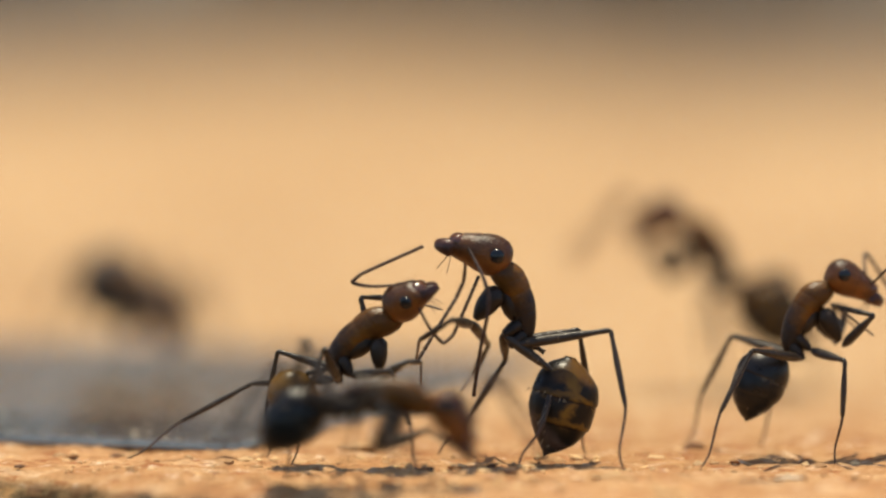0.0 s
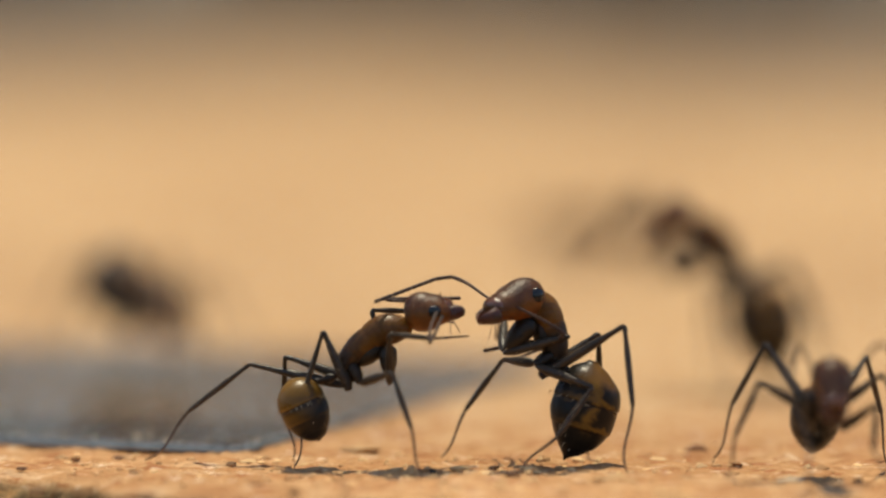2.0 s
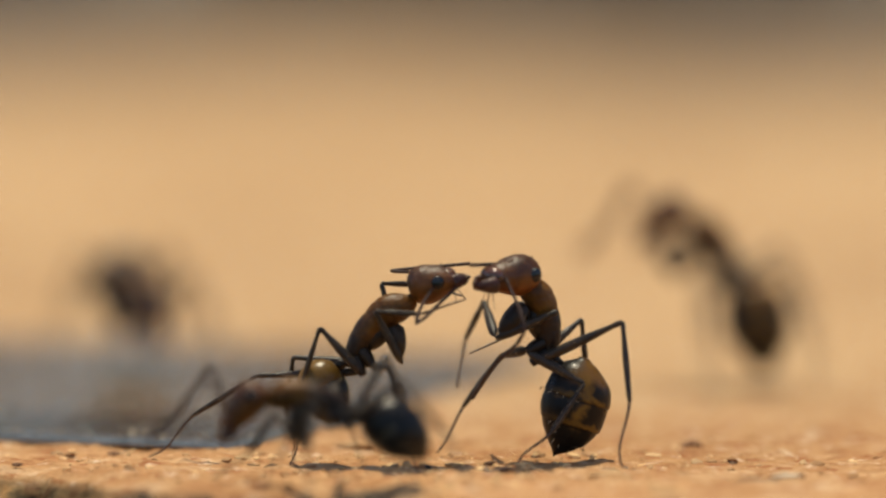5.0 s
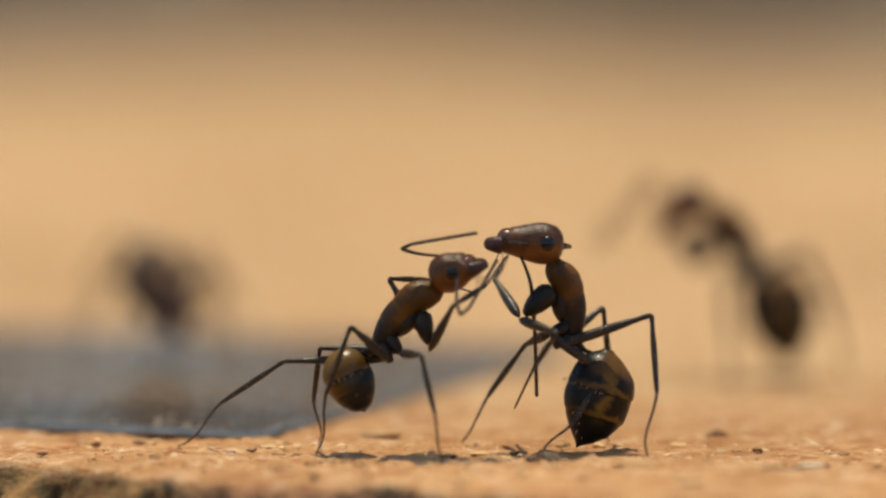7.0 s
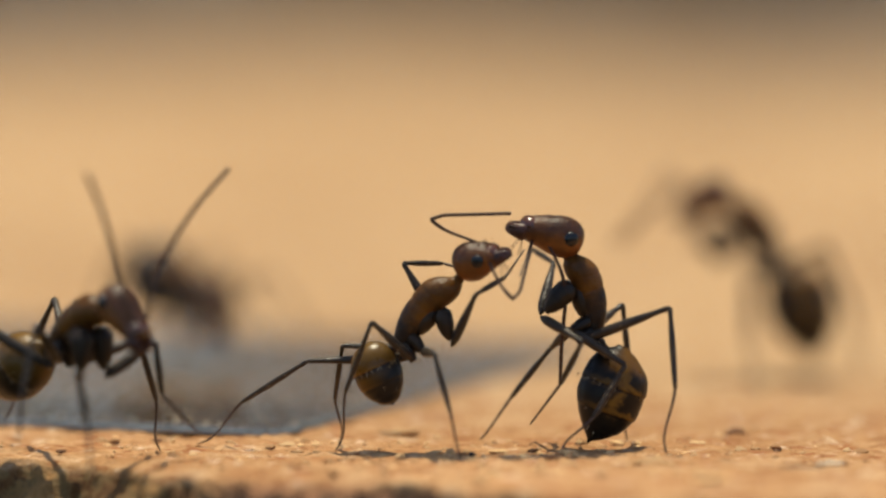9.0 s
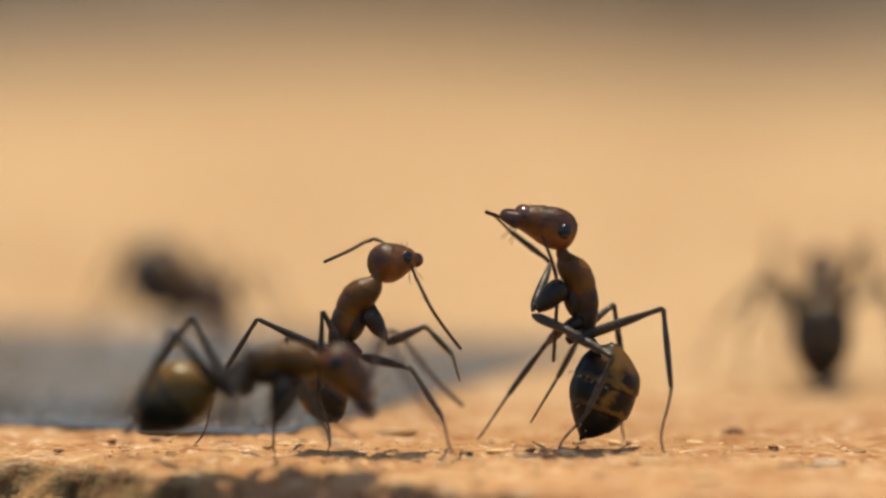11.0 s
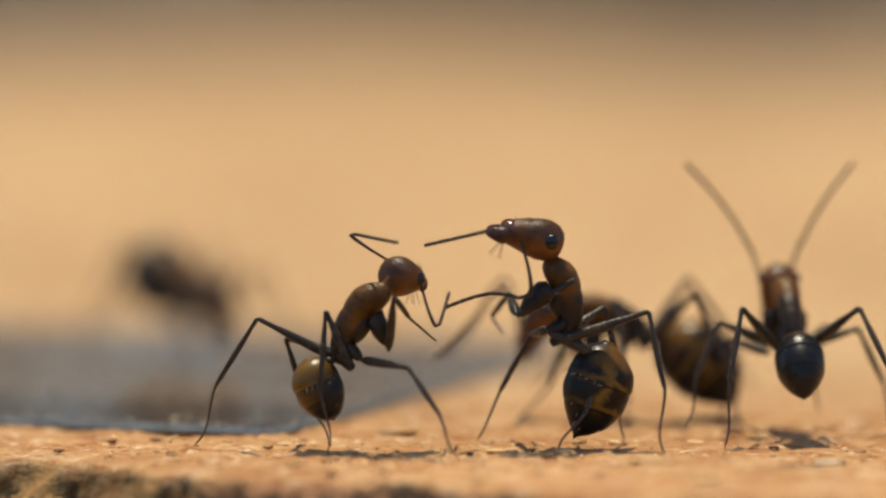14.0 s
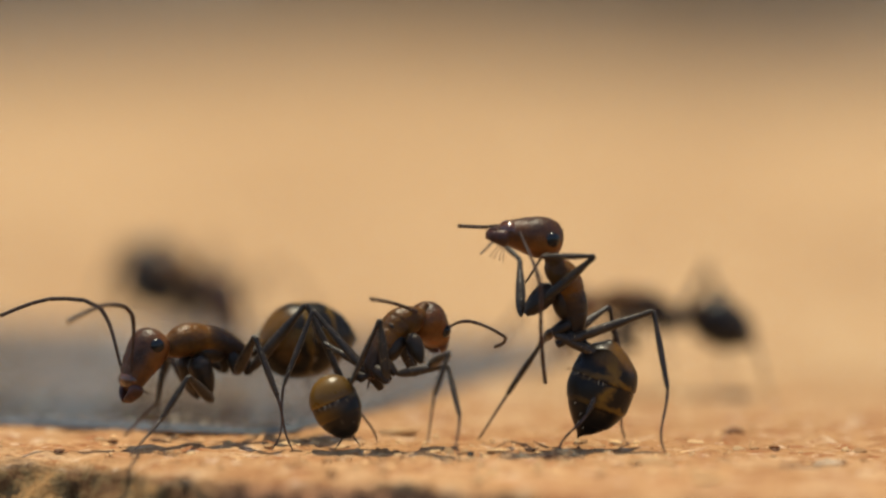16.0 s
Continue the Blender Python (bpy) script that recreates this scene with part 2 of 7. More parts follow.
# ---------- meshes ----------
def part(name, bm, mat, parent=None, label="", smooth=True):
    me = bpy.data.meshes.new(name)
    for f in bm.faces:
        f.smooth = smooth
    bm.to_mesh(me)
    bm.free()
    me.materials.append(mat)
    ob = new(name, me)
    if parent:
        ob.parent = parent
    if label:
        ob["label"] = label
    return ob


def lathe(profile, sides=14, wide=1.0, bend=None, scale=MM, power=None):
    """A round body along x from (x, radius) pairs; bend(x) gives the height of its middle line; u of the uv runs along x."""
    bm = bmesh.new()
    uv = bm.loops.layers.uv.new("UVMap")
    xs = [p[0] for p in profile]
    x0, x1 = xs[0], xs[-1]
    rings = []
    for x, r in profile:
        mid = bend(x) if bend else 0.0
        rings.append([bm.verts.new((x * scale, r * wide * math.cos(a) * scale, (mid + r * math.sin(a)) * scale))
                      for a in (2 * math.pi * i / sides for i in range(sides))])
    for i, (p, q) in enumerate(zip(rings, rings[1:])):
        for j in range(sides):
            f = bm.faces.new((p[j], q[j], q[(j + 1) % sides], p[(j + 1) % sides]))
            for lp, k in zip(f.loops, (i, i + 1, i + 1, i)):
                lp[uv].uv = ((xs[k] - x0) / (x1 - x0), j / sides)
    for ring, flip in ((rings[0], False), (rings[-1], True)):
        f = bm.faces.new(ring if not flip else ring[::-1])
        for lp in f.loops:
            lp[uv].uv = (1.0 if flip else 0.0, 0)
    bmesh.ops.recalc_face_normals(bm, faces=bm.faces)
    return bm


def smooth_profile(knots, n):
    """Evenly spaced (x, radius) pairs along a smooth line through the knots."""
    xs, rs = [k[0] for k in knots], [k[1] for k in knots]
    out = []
    for i in range(n + 1):
        u = 0.5 - 0.5 * math.cos(math.pi * i / n)
        x = xs[0] + (xs[-1] - xs[0]) * u
        out.append((x, max(glide(xs, rs, x), 0.004)))
    return out


def glide(ts, vs, t):
    """A smooth line through (ts, vs) that does not overshoot."""
    if t <= ts[0]:
        return vs[0]
    if t >= ts[-1]:
        return vs[-1]
    i = max(k for k in range(len(ts) - 1) if ts[k] <= t)
    h = ts[i + 1] - ts[i]

    def slope(k):
        if k == 0 or k == len(ts) - 1:
            return 0.0
        a = (vs[k] - vs[k - 1]) / (ts[k] - ts[k - 1])
        b = (vs[k + 1] - vs[k]) / (ts[k + 1] - ts[k])
        return 0.0 if a * b <= 0 else 2 * a * b / (a + b)
    u = (t - ts[i]) / h
    return ((2 * u ** 3 - 3 * u ** 2 + 1) * vs[i] + (u ** 3 - 2 * u ** 2 + u) * h * slope(i)
            + (3 * u ** 2 - 2 * u ** 3) * vs[i + 1] + (u ** 3 - u ** 2) * h * slope(i + 1))


def glide3(ts, ps, t):
    return Vector([glide(ts, [p[k] for p in ps], t) for k in range(3)])


def aim(p, q, up):
    """The pose at p whose x axis points to q and whose z axis leans to up; p and q in millimetres."""
    x = (q - p).normalized()
    y = up.cross(x)
    if y.length < 1e-6:
        y = Vector((0, 1, 0)).cross(x)
    y.normalize()
    z = x.cross(y)
    m = Matrix((x, y, z)).transposed().to_4x4()
    m.translation = p * MM
    return m


def ball(r, stretch, at, sides=12):
    bm = bmesh.new()
    bmesh.ops.create_uvsphere(bm, u_segments=sides, v_segments=sides // 2 + 2, radius=r * MM)
    bmesh.ops.scale(bm, vec=stretch, verts=bm.verts)
    bmesh.ops.translate(bm, vec=Vector(at) * MM, verts=bm.verts)
    return bm


def bend_knee(h, foot, fe, lo, hint):
    """The knee between the hip h and the foot, on the side of hint, and the foot as far as the leg reaches."""
    d = min(max((foot - h).length, abs(fe - lo) + 0.02), fe + lo - 0.01)
    ax = (foot - h).normalized()
    x = (d * d + fe * fe - lo * lo) / (2 * d)
    pole = (hint - h) - ax * (hint - h).dot(ax)
    pole = pole.normalized() if pole.length > 1e-5 else Vector((0, 0, 1))
    return h + ax * x + pole * math.sqrt(max(fe * fe - x * x, 0)), h + ax * d, pole


# ---------- the ant ----------
def pouch(G, wide, blunt, lean):
    """A gaster of overlapping plates along x; with lean its back is humped and its tip sits low."""
    even = [(0, 0.10), (0.04, 0.24), (0.16, 0.41), (0.34, 0.495), (0.5, 0.5), (0.68, 0.42 + 0.04 * blunt), (0.85, 0.25 + 0.09 * blunt), (0.95, 0.12 + 0.10 * blunt), (1, 0.03)]
    back = [(0, 0.07), (0.07, 0.232), (0.25, 0.50), (0.41, 0.55), (0.6, 0.535), (0.8, 0.39), (0.91, 0.21), (1, 0.015)]
    belly = [(0, 0.09), (0.1, 0.286), (0.25, 0.40), (0.48, 0.432), (0.7, 0.32), (0.85, 0.17), (1, 0.015)]
    line = lambda knots, u: glide([q[0] for q in knots], [q[1] for q in knots], u)
    us = {0.5 - 0.5 * math.cos(math.pi * i / 34) for i in range(35)} | {s + d for s in SEAMS for d in (-0.02, -0.004, 0.004, 0.03)}
    bm = bmesh.new()
    uv = bm.loops.layers.uv.new("UVMap")
    us, sides, rings = sorted(us), 28, []
    for u in us:
        start = max([0.0] + [s for s in SEAMS if s <= u])
        end = min([1.0] + [s for s in SEAMS if s > u])
        plate = 0.965 + 0.035 * ((u - start) / (end - start)) ** 0.7 if start > 0 else 1.0
        mean = line(even, u)
        hi, lo = ((mean + (line(k, u) - mean) * lean) * plate * wide for k in (back, belly))
        mid, half = (hi - lo) / 2, (hi + lo) / 2
        rings.append([bm.verts.new((u * G * MM, 0.9 * half * math.cos(a) * MM, (mid + half * math.sin(a)) * MM)) for a in (2 * math.pi * j / sides for j in range(sides))])
    for i, (p, q) in enumerate(zip(rings, rings[1:])):
        for j in range(sides):
            f = bm.faces.new((p[j], q[j], q[(j + 1) % sides], p[(j + 1) % sides]))
            for lp, a, c in zip(f.loops, (i, i + 1, i + 1, i), (j, j, j + 1, j + 1)):
                lp[uv].uv = (us[a], c / sides)
    bm.faces.new(rings[0])
    bm.faces.new(rings[-1][::-1])
    bmesh.ops.recalc_face_normals(bm, faces=bm.faces)
    return bm


def bristles(parent, rng, count, root_of, length):
    """Short stiff hairs; root_of(rng) gives a root and the way the hair points, in millimetres."""
    hv, hf = [], []
    for _ in range(count):
        root, way = root_of(rng)
        a = way.orthogonal().normalized() * 0.009
        c = way.normalized().cross(a)
        tip = root + way * (length * rng.uniform(0.6, 1.25))
        k0 = len(hv)
        hv += [(root + a) * MM, (root - a * 0.5 + c) * MM, (root - a * 0.5 - c) * MM, tip * MM]
        hf += [(k0, k0 + 1, k0 + 3), (k0 + 1, k0 + 2, k0 + 3), (k0 + 2, k0, k0 + 3)]
    hm = bpy.data.meshes.new("bristles")
    hm.from_pydata(hv, [], hf)
    hm.materials.append(M_HAIR)
    new("bristles", hm).parent = parent


def skull(H, blunt, rounder):
    """A head that is high behind, flat below and narrow at the mouth, from (x, top, bottom, half width); v of the uv runs round it."""
    rows = [(-0.10, 0.17, 0.07, 0.05), (-0.08, 0.27, -0.01, 0.15), (-0.02, 0.35, -0.07, 0.23), (0.08, 0.405, -0.12, 0.285), (0.20, 0.42, -0.145, 0.30), (0.34, 0.40, -0.14, 0.29),
            (0.46, 0.365, -0.125, 0.282), (0.58, 0.335, -0.115, 0.266), (0.66, 0.315, -0.11, 0.254), (0.74, 0.265, -0.105, 0.238), (0.81, 0.205, -0.09, 0.215), (0.85, 0.15, -0.05, 0.17), (0.865, 0.09, 0.0, 0.11)]
    bm = bmesh.new()
    uv = bm.loops.layers.uv.new("UVMap")
    xs, sides, rings, us = [r[0] for r in rows], 24, [], []
    for i in range(27):
        u = 0.5 - 0.5 * math.cos(math.pi * i / 26)
        x = -0.10 + 0.96 * u
        hi, lo, w = (glide(xs, [r[k] for r in rows], x) for k in (1, 2, 3))
        slim = 1 - (1 - rounder) * 0.34 * max(x - 0.35, 0)
        hi, lo, w = hi * (1.11 - 0.11 * rounder) * slim, lo * slim, w * slim
        w *= 1 + 0.12 * blunt * max(x - 0.3, 0) + 0.10 * rounder
        mid, half = (hi + lo) / 2, (hi - lo) / 2 * (1 + 0.17 * rounder * min(1.0, 1.3 - x))
        hi, lo = mid + half, mid - half
        x *= 1 - 0.07 * rounder
        x -= 0.27 * rounder * max(x - 0.3, 0)
        us.append(u)
        rings.append([bm.verts.new((x * H * MM, w * math.cos(a) * H * MM, ((hi + lo) / 2 + (hi - lo) / 2 * math.sin(a)) * H * MM)) for a in (2 * math.pi * j / sides for j in range(sides))])
    for i, (p, q) in enumerate(zip(rings, rings[1:])):
        for j in range(sides):
            f = bm.faces.new((p[j], q[j], q[(j + 1) % sides], p[(j + 1) % sides]))
            for lp, a, c in zip(f.loops, (i, i + 1, i + 1, i), (j, j, j + 1, j + 1)):
                lp[uv].uv = (us[a], c / sides)
    bm.faces.new(rings[0])
    bm.faces.new(rings[-1][::-1])
    bmesh.ops.recalc_face_normals(bm, faces=bm.faces)
    return bm


class Ant:
    """An ant in rigid pieces. side is 1 where the pieces marked n are on its left, -1 on its right. Lengths in millimetres."""

    def assemble(self, label, side, thorax, head, fore, mid_n, mid_f, hind_n, hind_f, scape, whip, gaster, gaster_wide, thick=1.0, skin=None, blunt=0.0, ball_head=0.0, lean=0.5):
        self.side, self.TL, self.HL, self.GL, self.rows = side, thorax, head, gaster, []
        self.fore, self.scape, self.whip, self.socket = fore, scape, whip, 0.62 - 0.02 * ball_head
        self.nape = 0.12 - 0.36 * ball_head
        self.dip = 0.50 - 0.09 * ball_head
        self.legs = {"mid_n": mid_n, "mid_f": mid_f, "hind_n": hind_n, "hind_f": hind_f}
        self.ob = tagged(new("ant"), label, "ant", "ants on the board")
        self.ob.empty_display_size = 0.002
        k = thick
        self.parts = {}
        T, H, G = thorax, head, gaster
        # thorax: a swollen front part, a waist and a sloping hind part, the middle line arched towards the back
        arch = lambda x: 0.125 * T * math.sin(math.pi * min(max(x / T, 0), 1)) ** 0.8
        dent = lambda x: 1 - 0.055 * math.exp(-((x / T - 0.545) / 0.02) ** 2) - 0.04 * math.exp(-((x / T - 0.30) / 0.016) ** 2) - 0.045 * math.exp(-((x / T - 0.71) / 0.012) ** 2)
        th = part("thorax", lathe([(x, r * dent(x)) for x, r in smooth_profile([(0, 0.055 * T), (0.05 * T, 0.095 * T), (0.20 * T, 0.128 * T), (0.38 * T, 0.150 * T), (0.52 * T, 0.156 * T), (0.66 * T, (0.174 + 0.006 * ball_head) * T), (0.77 * T, (0.182 + 0.010 * ball_head) * T),
                  (0.88 * T, (0.156 + 0.018 * ball_head) * T), (0.96 * T, (0.095 + 0.030 * ball_head) * T), (1.03 * T, 0.066 * T), (1.12 * T, 0.05 * T)], 100)], 24, 0.92, arch), M_THORAX, self.ob, "amber-brown thorax")
        self.parts["thorax"] = th
        part("side_plate", ball(0.15 * T, (1.5, 0.8, 0.8), (0.46 * T, 0, 0.0 * T)), M_DARK, th, "dark underside plate")
        for s in (1, -1):
            c = part("coxa", lathe(smooth_profile([(x * self.dip / 0.5 * T, r * (1 - 0.2 * ball_head) * T) for x, r in ((0, 0.07), (0.08, 0.125), (0.22, 0.118), (0.36, 0.075), (0.43, 0.035))], 12), 12), M_DARK, th)
            c.matrix_basis = aim(Vector((0.66 * T, s * 0.12 * T, -0.06 * T)), Vector((0.42 * T, s * 0.16 * T, -self.dip * T)), Vector((1, 0, 0)))
            for a, d in ((0.22, (0.17, 0.13, -0.20)), (0.10, (0.03, 0.13, -0.17))):
                c = part("coxa", lathe(smooth_profile([(0, 0.05 * T), (0.05 * T, 0.074 * T), (0.13 * T, 0.066 * T), (0.23 * T, 0.040 * T)], 8), 10), M_DARK, th)
                c.matrix_basis = aim(Vector((a * T, s * 0.07 * T, 0.02 * T)), Vector((d[0] * T, s * d[1] * T, d[2] * T)), Vector((1, 0, 0)))
        pe = part("petiole", lathe(smooth_profile([(0, 0.06), (0.18, 0.10), (0.36, 0.20), (0.46, 0.21), (0.62, 0.11), (0.8, 0.09), (0.95, 0.12)], 12), 10, 0.8), M_DARK, self.ob, "small dark waist node")
        self.parts["petiole"] = pe
        gw = gaster_wide
        knots = [(0, 0.10 * gw), (0.04 * G, 0.24 * gw), (0.16 * G, 0.41 * gw), (0.34 * G, 0.495 * gw), (0.5 * G, 0.5 * gw), (0.68 * G, 0.42 * gw), (0.85 * G, 0.25 * gw), (0.95 * G, 0.12 * gw), (G, 0.03 * gw)]
        ga = part("gaster", pouch(G, gw, blunt, lean), skin[0], self.ob, skin[1])
        self.parts["gaster"] = ga
        # stiff pale hairs that point backwards, most of them along the rims of the plates
        rng, hv, hf = random.Random(int(G * 100)), [], []
        for i in range(46):
            u, a = (0.395 + rng.uniform(-0.015, 0.005), rng.uniform(0, 6.283)) if i < 36 else (rng.uniform(0.2, 0.97), rng.uniform(0, 6.283))
            r = glide([q[0] for q in knots], [q[1] for q in knots], u * G)
            out = Vector((0, 0.9 * math.cos(a), math.sin(a)))
            root = Vector((u * G, 0, 0)) + out * (r * 0.95)
            tip = root + (out * 0.45 + Vector((0.9, 0, 0))) * rng.uniform(0.14, 0.28)
            side = Vector((0, -math.sin(a), math.cos(a))) * 0.018
            k0 = len(hv)
            hv += [(root + side) * MM, (root - side) * MM, (root + Vector((0.02, 0, 0))) * MM, tip * MM]
            hf += [(k0, k0 + 1, k0 + 3), (k0 + 1, k0 + 2, k0 + 3), (k0 + 2, k0, k0 + 3)]
        hm = bpy.data.meshes.new("bristles")
        hm.from_pydata(hv, [], hf)
        hm.materials.append(M_HAIR)
        hair = new("bristles", hm)
        hair.parent = ga
        hd = part("head", skull(H, blunt, ball_head), M_HEAD, self.ob, "glossy rust-brown head")
        part("clypeus", ball(0.145 * H, (0.95, 1.5, 0.98), ((0.73 - 0.15 * ball_head) * H, 0, 0.13 * H), 18), M_FACE, hd, "glossy face plate")
        self.parts["head"] = hd
        hv, hf = [], []
        for _ in range(26):
            x, a = rng.uniform(-0.02, 0.7), rng.uniform(0.5, 2.64)
            root = Vector((x, (0.30 - 0.14 * max(x - 0.2, 0)) * math.cos(a), 0.12 + (0.285 - 0.22 * max(x - 0.2, 0)) * math.sin(a))) * H
            tip = root + Vector((rng.uniform(-0.05, 0.12), 0.22 * math.cos(a), 0.22 * math.sin(a))) * rng.uniform(0.7, 1.3)
            k0 = len(hv)
            hv += [(root + Vector((0.011, 0, -0.03))) * MM, (root + Vector((-0.011, 0.008, -0.03))) * MM, (root + Vector((0, -0.011, -0.03))) * MM, tip * MM]
            hf += [(k0, k0 + 1, k0 + 3), (k0 + 1, k0 + 2, k0 + 3), (k0 + 2, k0, k0 + 3)]
        hm = bpy.data.meshes.new("bristles")
        hm.from_pydata(hv, [], hf)
        hm.materials.append(M_HAIR)
        new("bristles", hm).parent = hd
        for s in (1, -1):
            part("eye", ball(0.10 * H, (1.1, 0.62, 1.08), ((0.14 + 0.25 * ball_head) * H, s * (0.272 + 0.022 * ball_head) * H, (0.195 - 0.08 * ball_head) * H), 16), M_EYE, hd, "black compound eye")
            # a raised ridge beside each antenna
            ri = part("ridge", lathe(smooth_profile([(0, 0.012 * H), (0.08 * H, 0.032 * H), (0.2 * H, 0.028 * H), (0.27 * H, 0.01 * H)], 8), 7), M_HEAD, hd)
            ri.matrix_basis = aim(Vector(((0.42 - 0.05 * ball_head) * H, s * 0.085 * H, 0.385 * H)), Vector(((0.70 - 0.11 * ball_head) * H, s * 0.075 * H, 0.24 * H)), Vector((0, 0, 1)))
            jw = part("mandible", lathe(smooth_profile([(0, 0.05 * H), (0.05 * H, 0.070 * H), (0.13 * H, 0.064 * H), (0.20 * H, 0.054 * H), (0.25 * H, 0.046 * H), (0.285 * H, 0.030 * H), (0.30 * H, 0.006 * H)], 22), 12, 1.75,
                                             lambda x: 0.50 * x - 2.9 * x * x / H), M_JAW, hd, "dark mandible")
            jw.matrix_basis = aim(Vector(((0.735 - 0.16 * ball_head) * H, s * 0.135 * H, 0.02 * H)), Vector(((1.02 - 0.16 * ball_head) * H, s * 0.135 * H, -0.02 * H)), Vector((0, s, 0)))
            so = part("antenna_socket", ball(0.045 * H, (1.2, 0.8, 0.8), ((0.62 - 0.11 * ball_head) * H, s * 0.14 * H, 0.205 * H)), M_JAW, hd)
            for d in (0.0, 0.05):
                pl = part("palp", lathe([(0, 0.014), (0.2 * H, 0.012), (0.24 * H, 0.006)], 5), M_ANTENNA, hd)
                pl.matrix_basis = aim(Vector(((0.78 - d - 0.14 * ball_head) * H, s * 0.04 * H, -0.11 * H)), Vector(((0.84 - d * 3 - 0.14 * ball_head) * H, s * 0.08 * H, -0.32 * H)), Vector((1, 0, 0)))

        k *= 1.42

        def limb(name, length, knots, mat, parent=None, sides=10, n=14):
            ob = part(name, lathe(smooth_profile([(u * length, r * k) for u, r in knots], n), sides), mat, parent or self.ob)
            if name in ("femur", "tibia"):
                us, rs = [q[0] for q in knots], [q[1] * k for q in knots]

                def root_of(g):
                    u, a = g.uniform(0.15, 0.98), g.uniform(0, 6.283)
                    out = Vector((0, math.cos(a), math.sin(a)))
                    return Vector((u * length, 0, 0)) + out * glide(us, rs, u) * 0.95, out * 0.55 + Vector((0.8, 0, 0))
                bristles(ob, rng, 26, root_of, 0.11)
            return ob

        femur = [(0, 0.04), (0.04, 0.078), (0.18, 0.144), (0.38, 0.147), (0.65, 0.121), (0.9, 0.075), (0.97, 0.085), (1.0, 0.05)]
        tibia = [(0, 0.05), (0.03, 0.08), (0.10, 0.062), (0.45, 0.092), (0.8, 0.078), (0.95, 0.066), (1, 0.04)]
        tarsus = [(0, 0.035), (0.06, 0.046), (0.28, 0.038), (0.31, 0.043), (0.52, 0.033), (0.55, 0.038), (0.75, 0.030), (0.78, 0.034), (0.95, 0.027), (1.0, 0.012)]

        def add_tarsus(parent, length, start, tilt):
            # the foot bows and turns flat at its end
            ta = part("tarsus", lathe(smooth_profile([(u * length, r * k) for u, r in tarsus], 12), 7, 1.0, lambda x: -0.085 * length * math.sin(math.pi * min(max(x / length, 0), 1) ** 1.9)), M_TARSUS, parent)
            ta.matrix_basis = pose(start * MM, 0, 0, 0, tilt, 0)
            cl = part("claw", lathe([(0, 0.02), (0.10, 0.02), (0.2, 0.004)], 5), M_TARSUS, None)
            cl.parent = parent
            cl.matrix_basis = ta.matrix_basis @ pose((length - 0.03) * MM, 0, 0, 0, 25, 0)
            sp = part("spur", lathe([(0, 0.02), (0.18, 0.003)], 5), M_TARSUS, None)
            sp.parent = parent
            sp.matrix_basis = pose(start * 0.97 * MM, 0, 0, 0, 40, 0)
            return ta
        for nm in ("n", "f"):
            fe, ti, ta = fore
            self.parts["fore_femur_" + nm] = limb("femur", fe, femur, M_LEG)
            self.parts["fore_tibia_" + nm] = limb("tibia", ti, tibia, M_LEG)
            self.parts["fore_tarsus_" + nm] = limb("tarsus", ta, tarsus, M_TARSUS, None, 6)
            for leg in ("mid_", "hind_"):
                fe, lo = self.legs[leg + nm]
                self.parts[leg + "femur_" + nm] = limb("femur", fe, femur, M_LEG)
                # the lower leg is a shin and a thinner foot, slightly bent against each other
                sh = lo * 0.56
                tb = limb("tibia", sh, tibia, M_LEG)
                tb.data.transform(pose(0, 0, 0, 0, -5, 0))
                for c in tb.children:
                    c.data.transform(pose(0, 0, 0, 0, -5, 0))
                add_tarsus(tb, lo * 0.45, 0, 0)
                st = pose(0, 0, 0, 0, -5, 0) @ Vector((sh * 0.985, 0, 0))
                ends = Vector((lo, 0, 0)) - st
                tc = [c for c in tb.children if c.name.startswith("tarsus")][0]
                tilt = -math.degrees(math.atan2(ends.z, ends.x))
                base = pose(st.x * MM, 0, st.z * MM, 0, tilt, 0)
                tc.matrix_basis = base
                for c in tb.children:
                    if c.name.startswith("claw"):
                        c.matrix_basis = base @ pose((lo * 0.45 - 0.03) * MM, 0, 0, 0, 25, 0)
                    if c.name.startswith("spur"):
                        c.matrix_basis = base @ pose(0, 0, 0, 0, 35, 0)
                self.parts[leg + "tibia_" + nm] = tb
            # the scape bows towards its elbow
            self.parts["scape_" + nm] = part("scape", lathe(smooth_profile([(u * scape, r * k) for u, r in [(0, 0.05), (0.03, 0.055), (0.1, 0.04), (0.7, 0.05), (0.95, 0.06), (1, 0.045)]], 16), 8, 1.0,
                                                    lambda x: -0.05 * scape * math.sin(math.pi * min(max(x / scape, 0), 1) ** 1.8)), M_ANTENNA, self.ob)
            beads = []
            h = whip / 6
            for i in range(2):
                a, c = h * i / 2, h * (i + 1) / 2
                beads += [(a, 0.046), (a + (c - a) * 0.3, 0.051), (a + (c - a) * 0.8, 0.054)]
            for q in range(6):
                bd = beads + [(h, 0.038)] if q < 5 else beads + [(h * 0.99, 0.045), (h * 1.01, 0.012)]
                self.parts["flagellum_%d_%s" % (q, nm)] = part("flagellum", lathe([(x, r * k * 1.08) for x, r in bd], 8), M_ANTENNA, self.ob)
        return self

    def at(self, t, **points):
        self.rows.append((t, {n: Vector(p) for n, p in points.items()}))

    def between(self, t):
        ts = [r[0] for r in self.rows]
        return {n: glide3(ts, [r[1][n] for r in self.rows], t) for n in self.rows[0][1]}

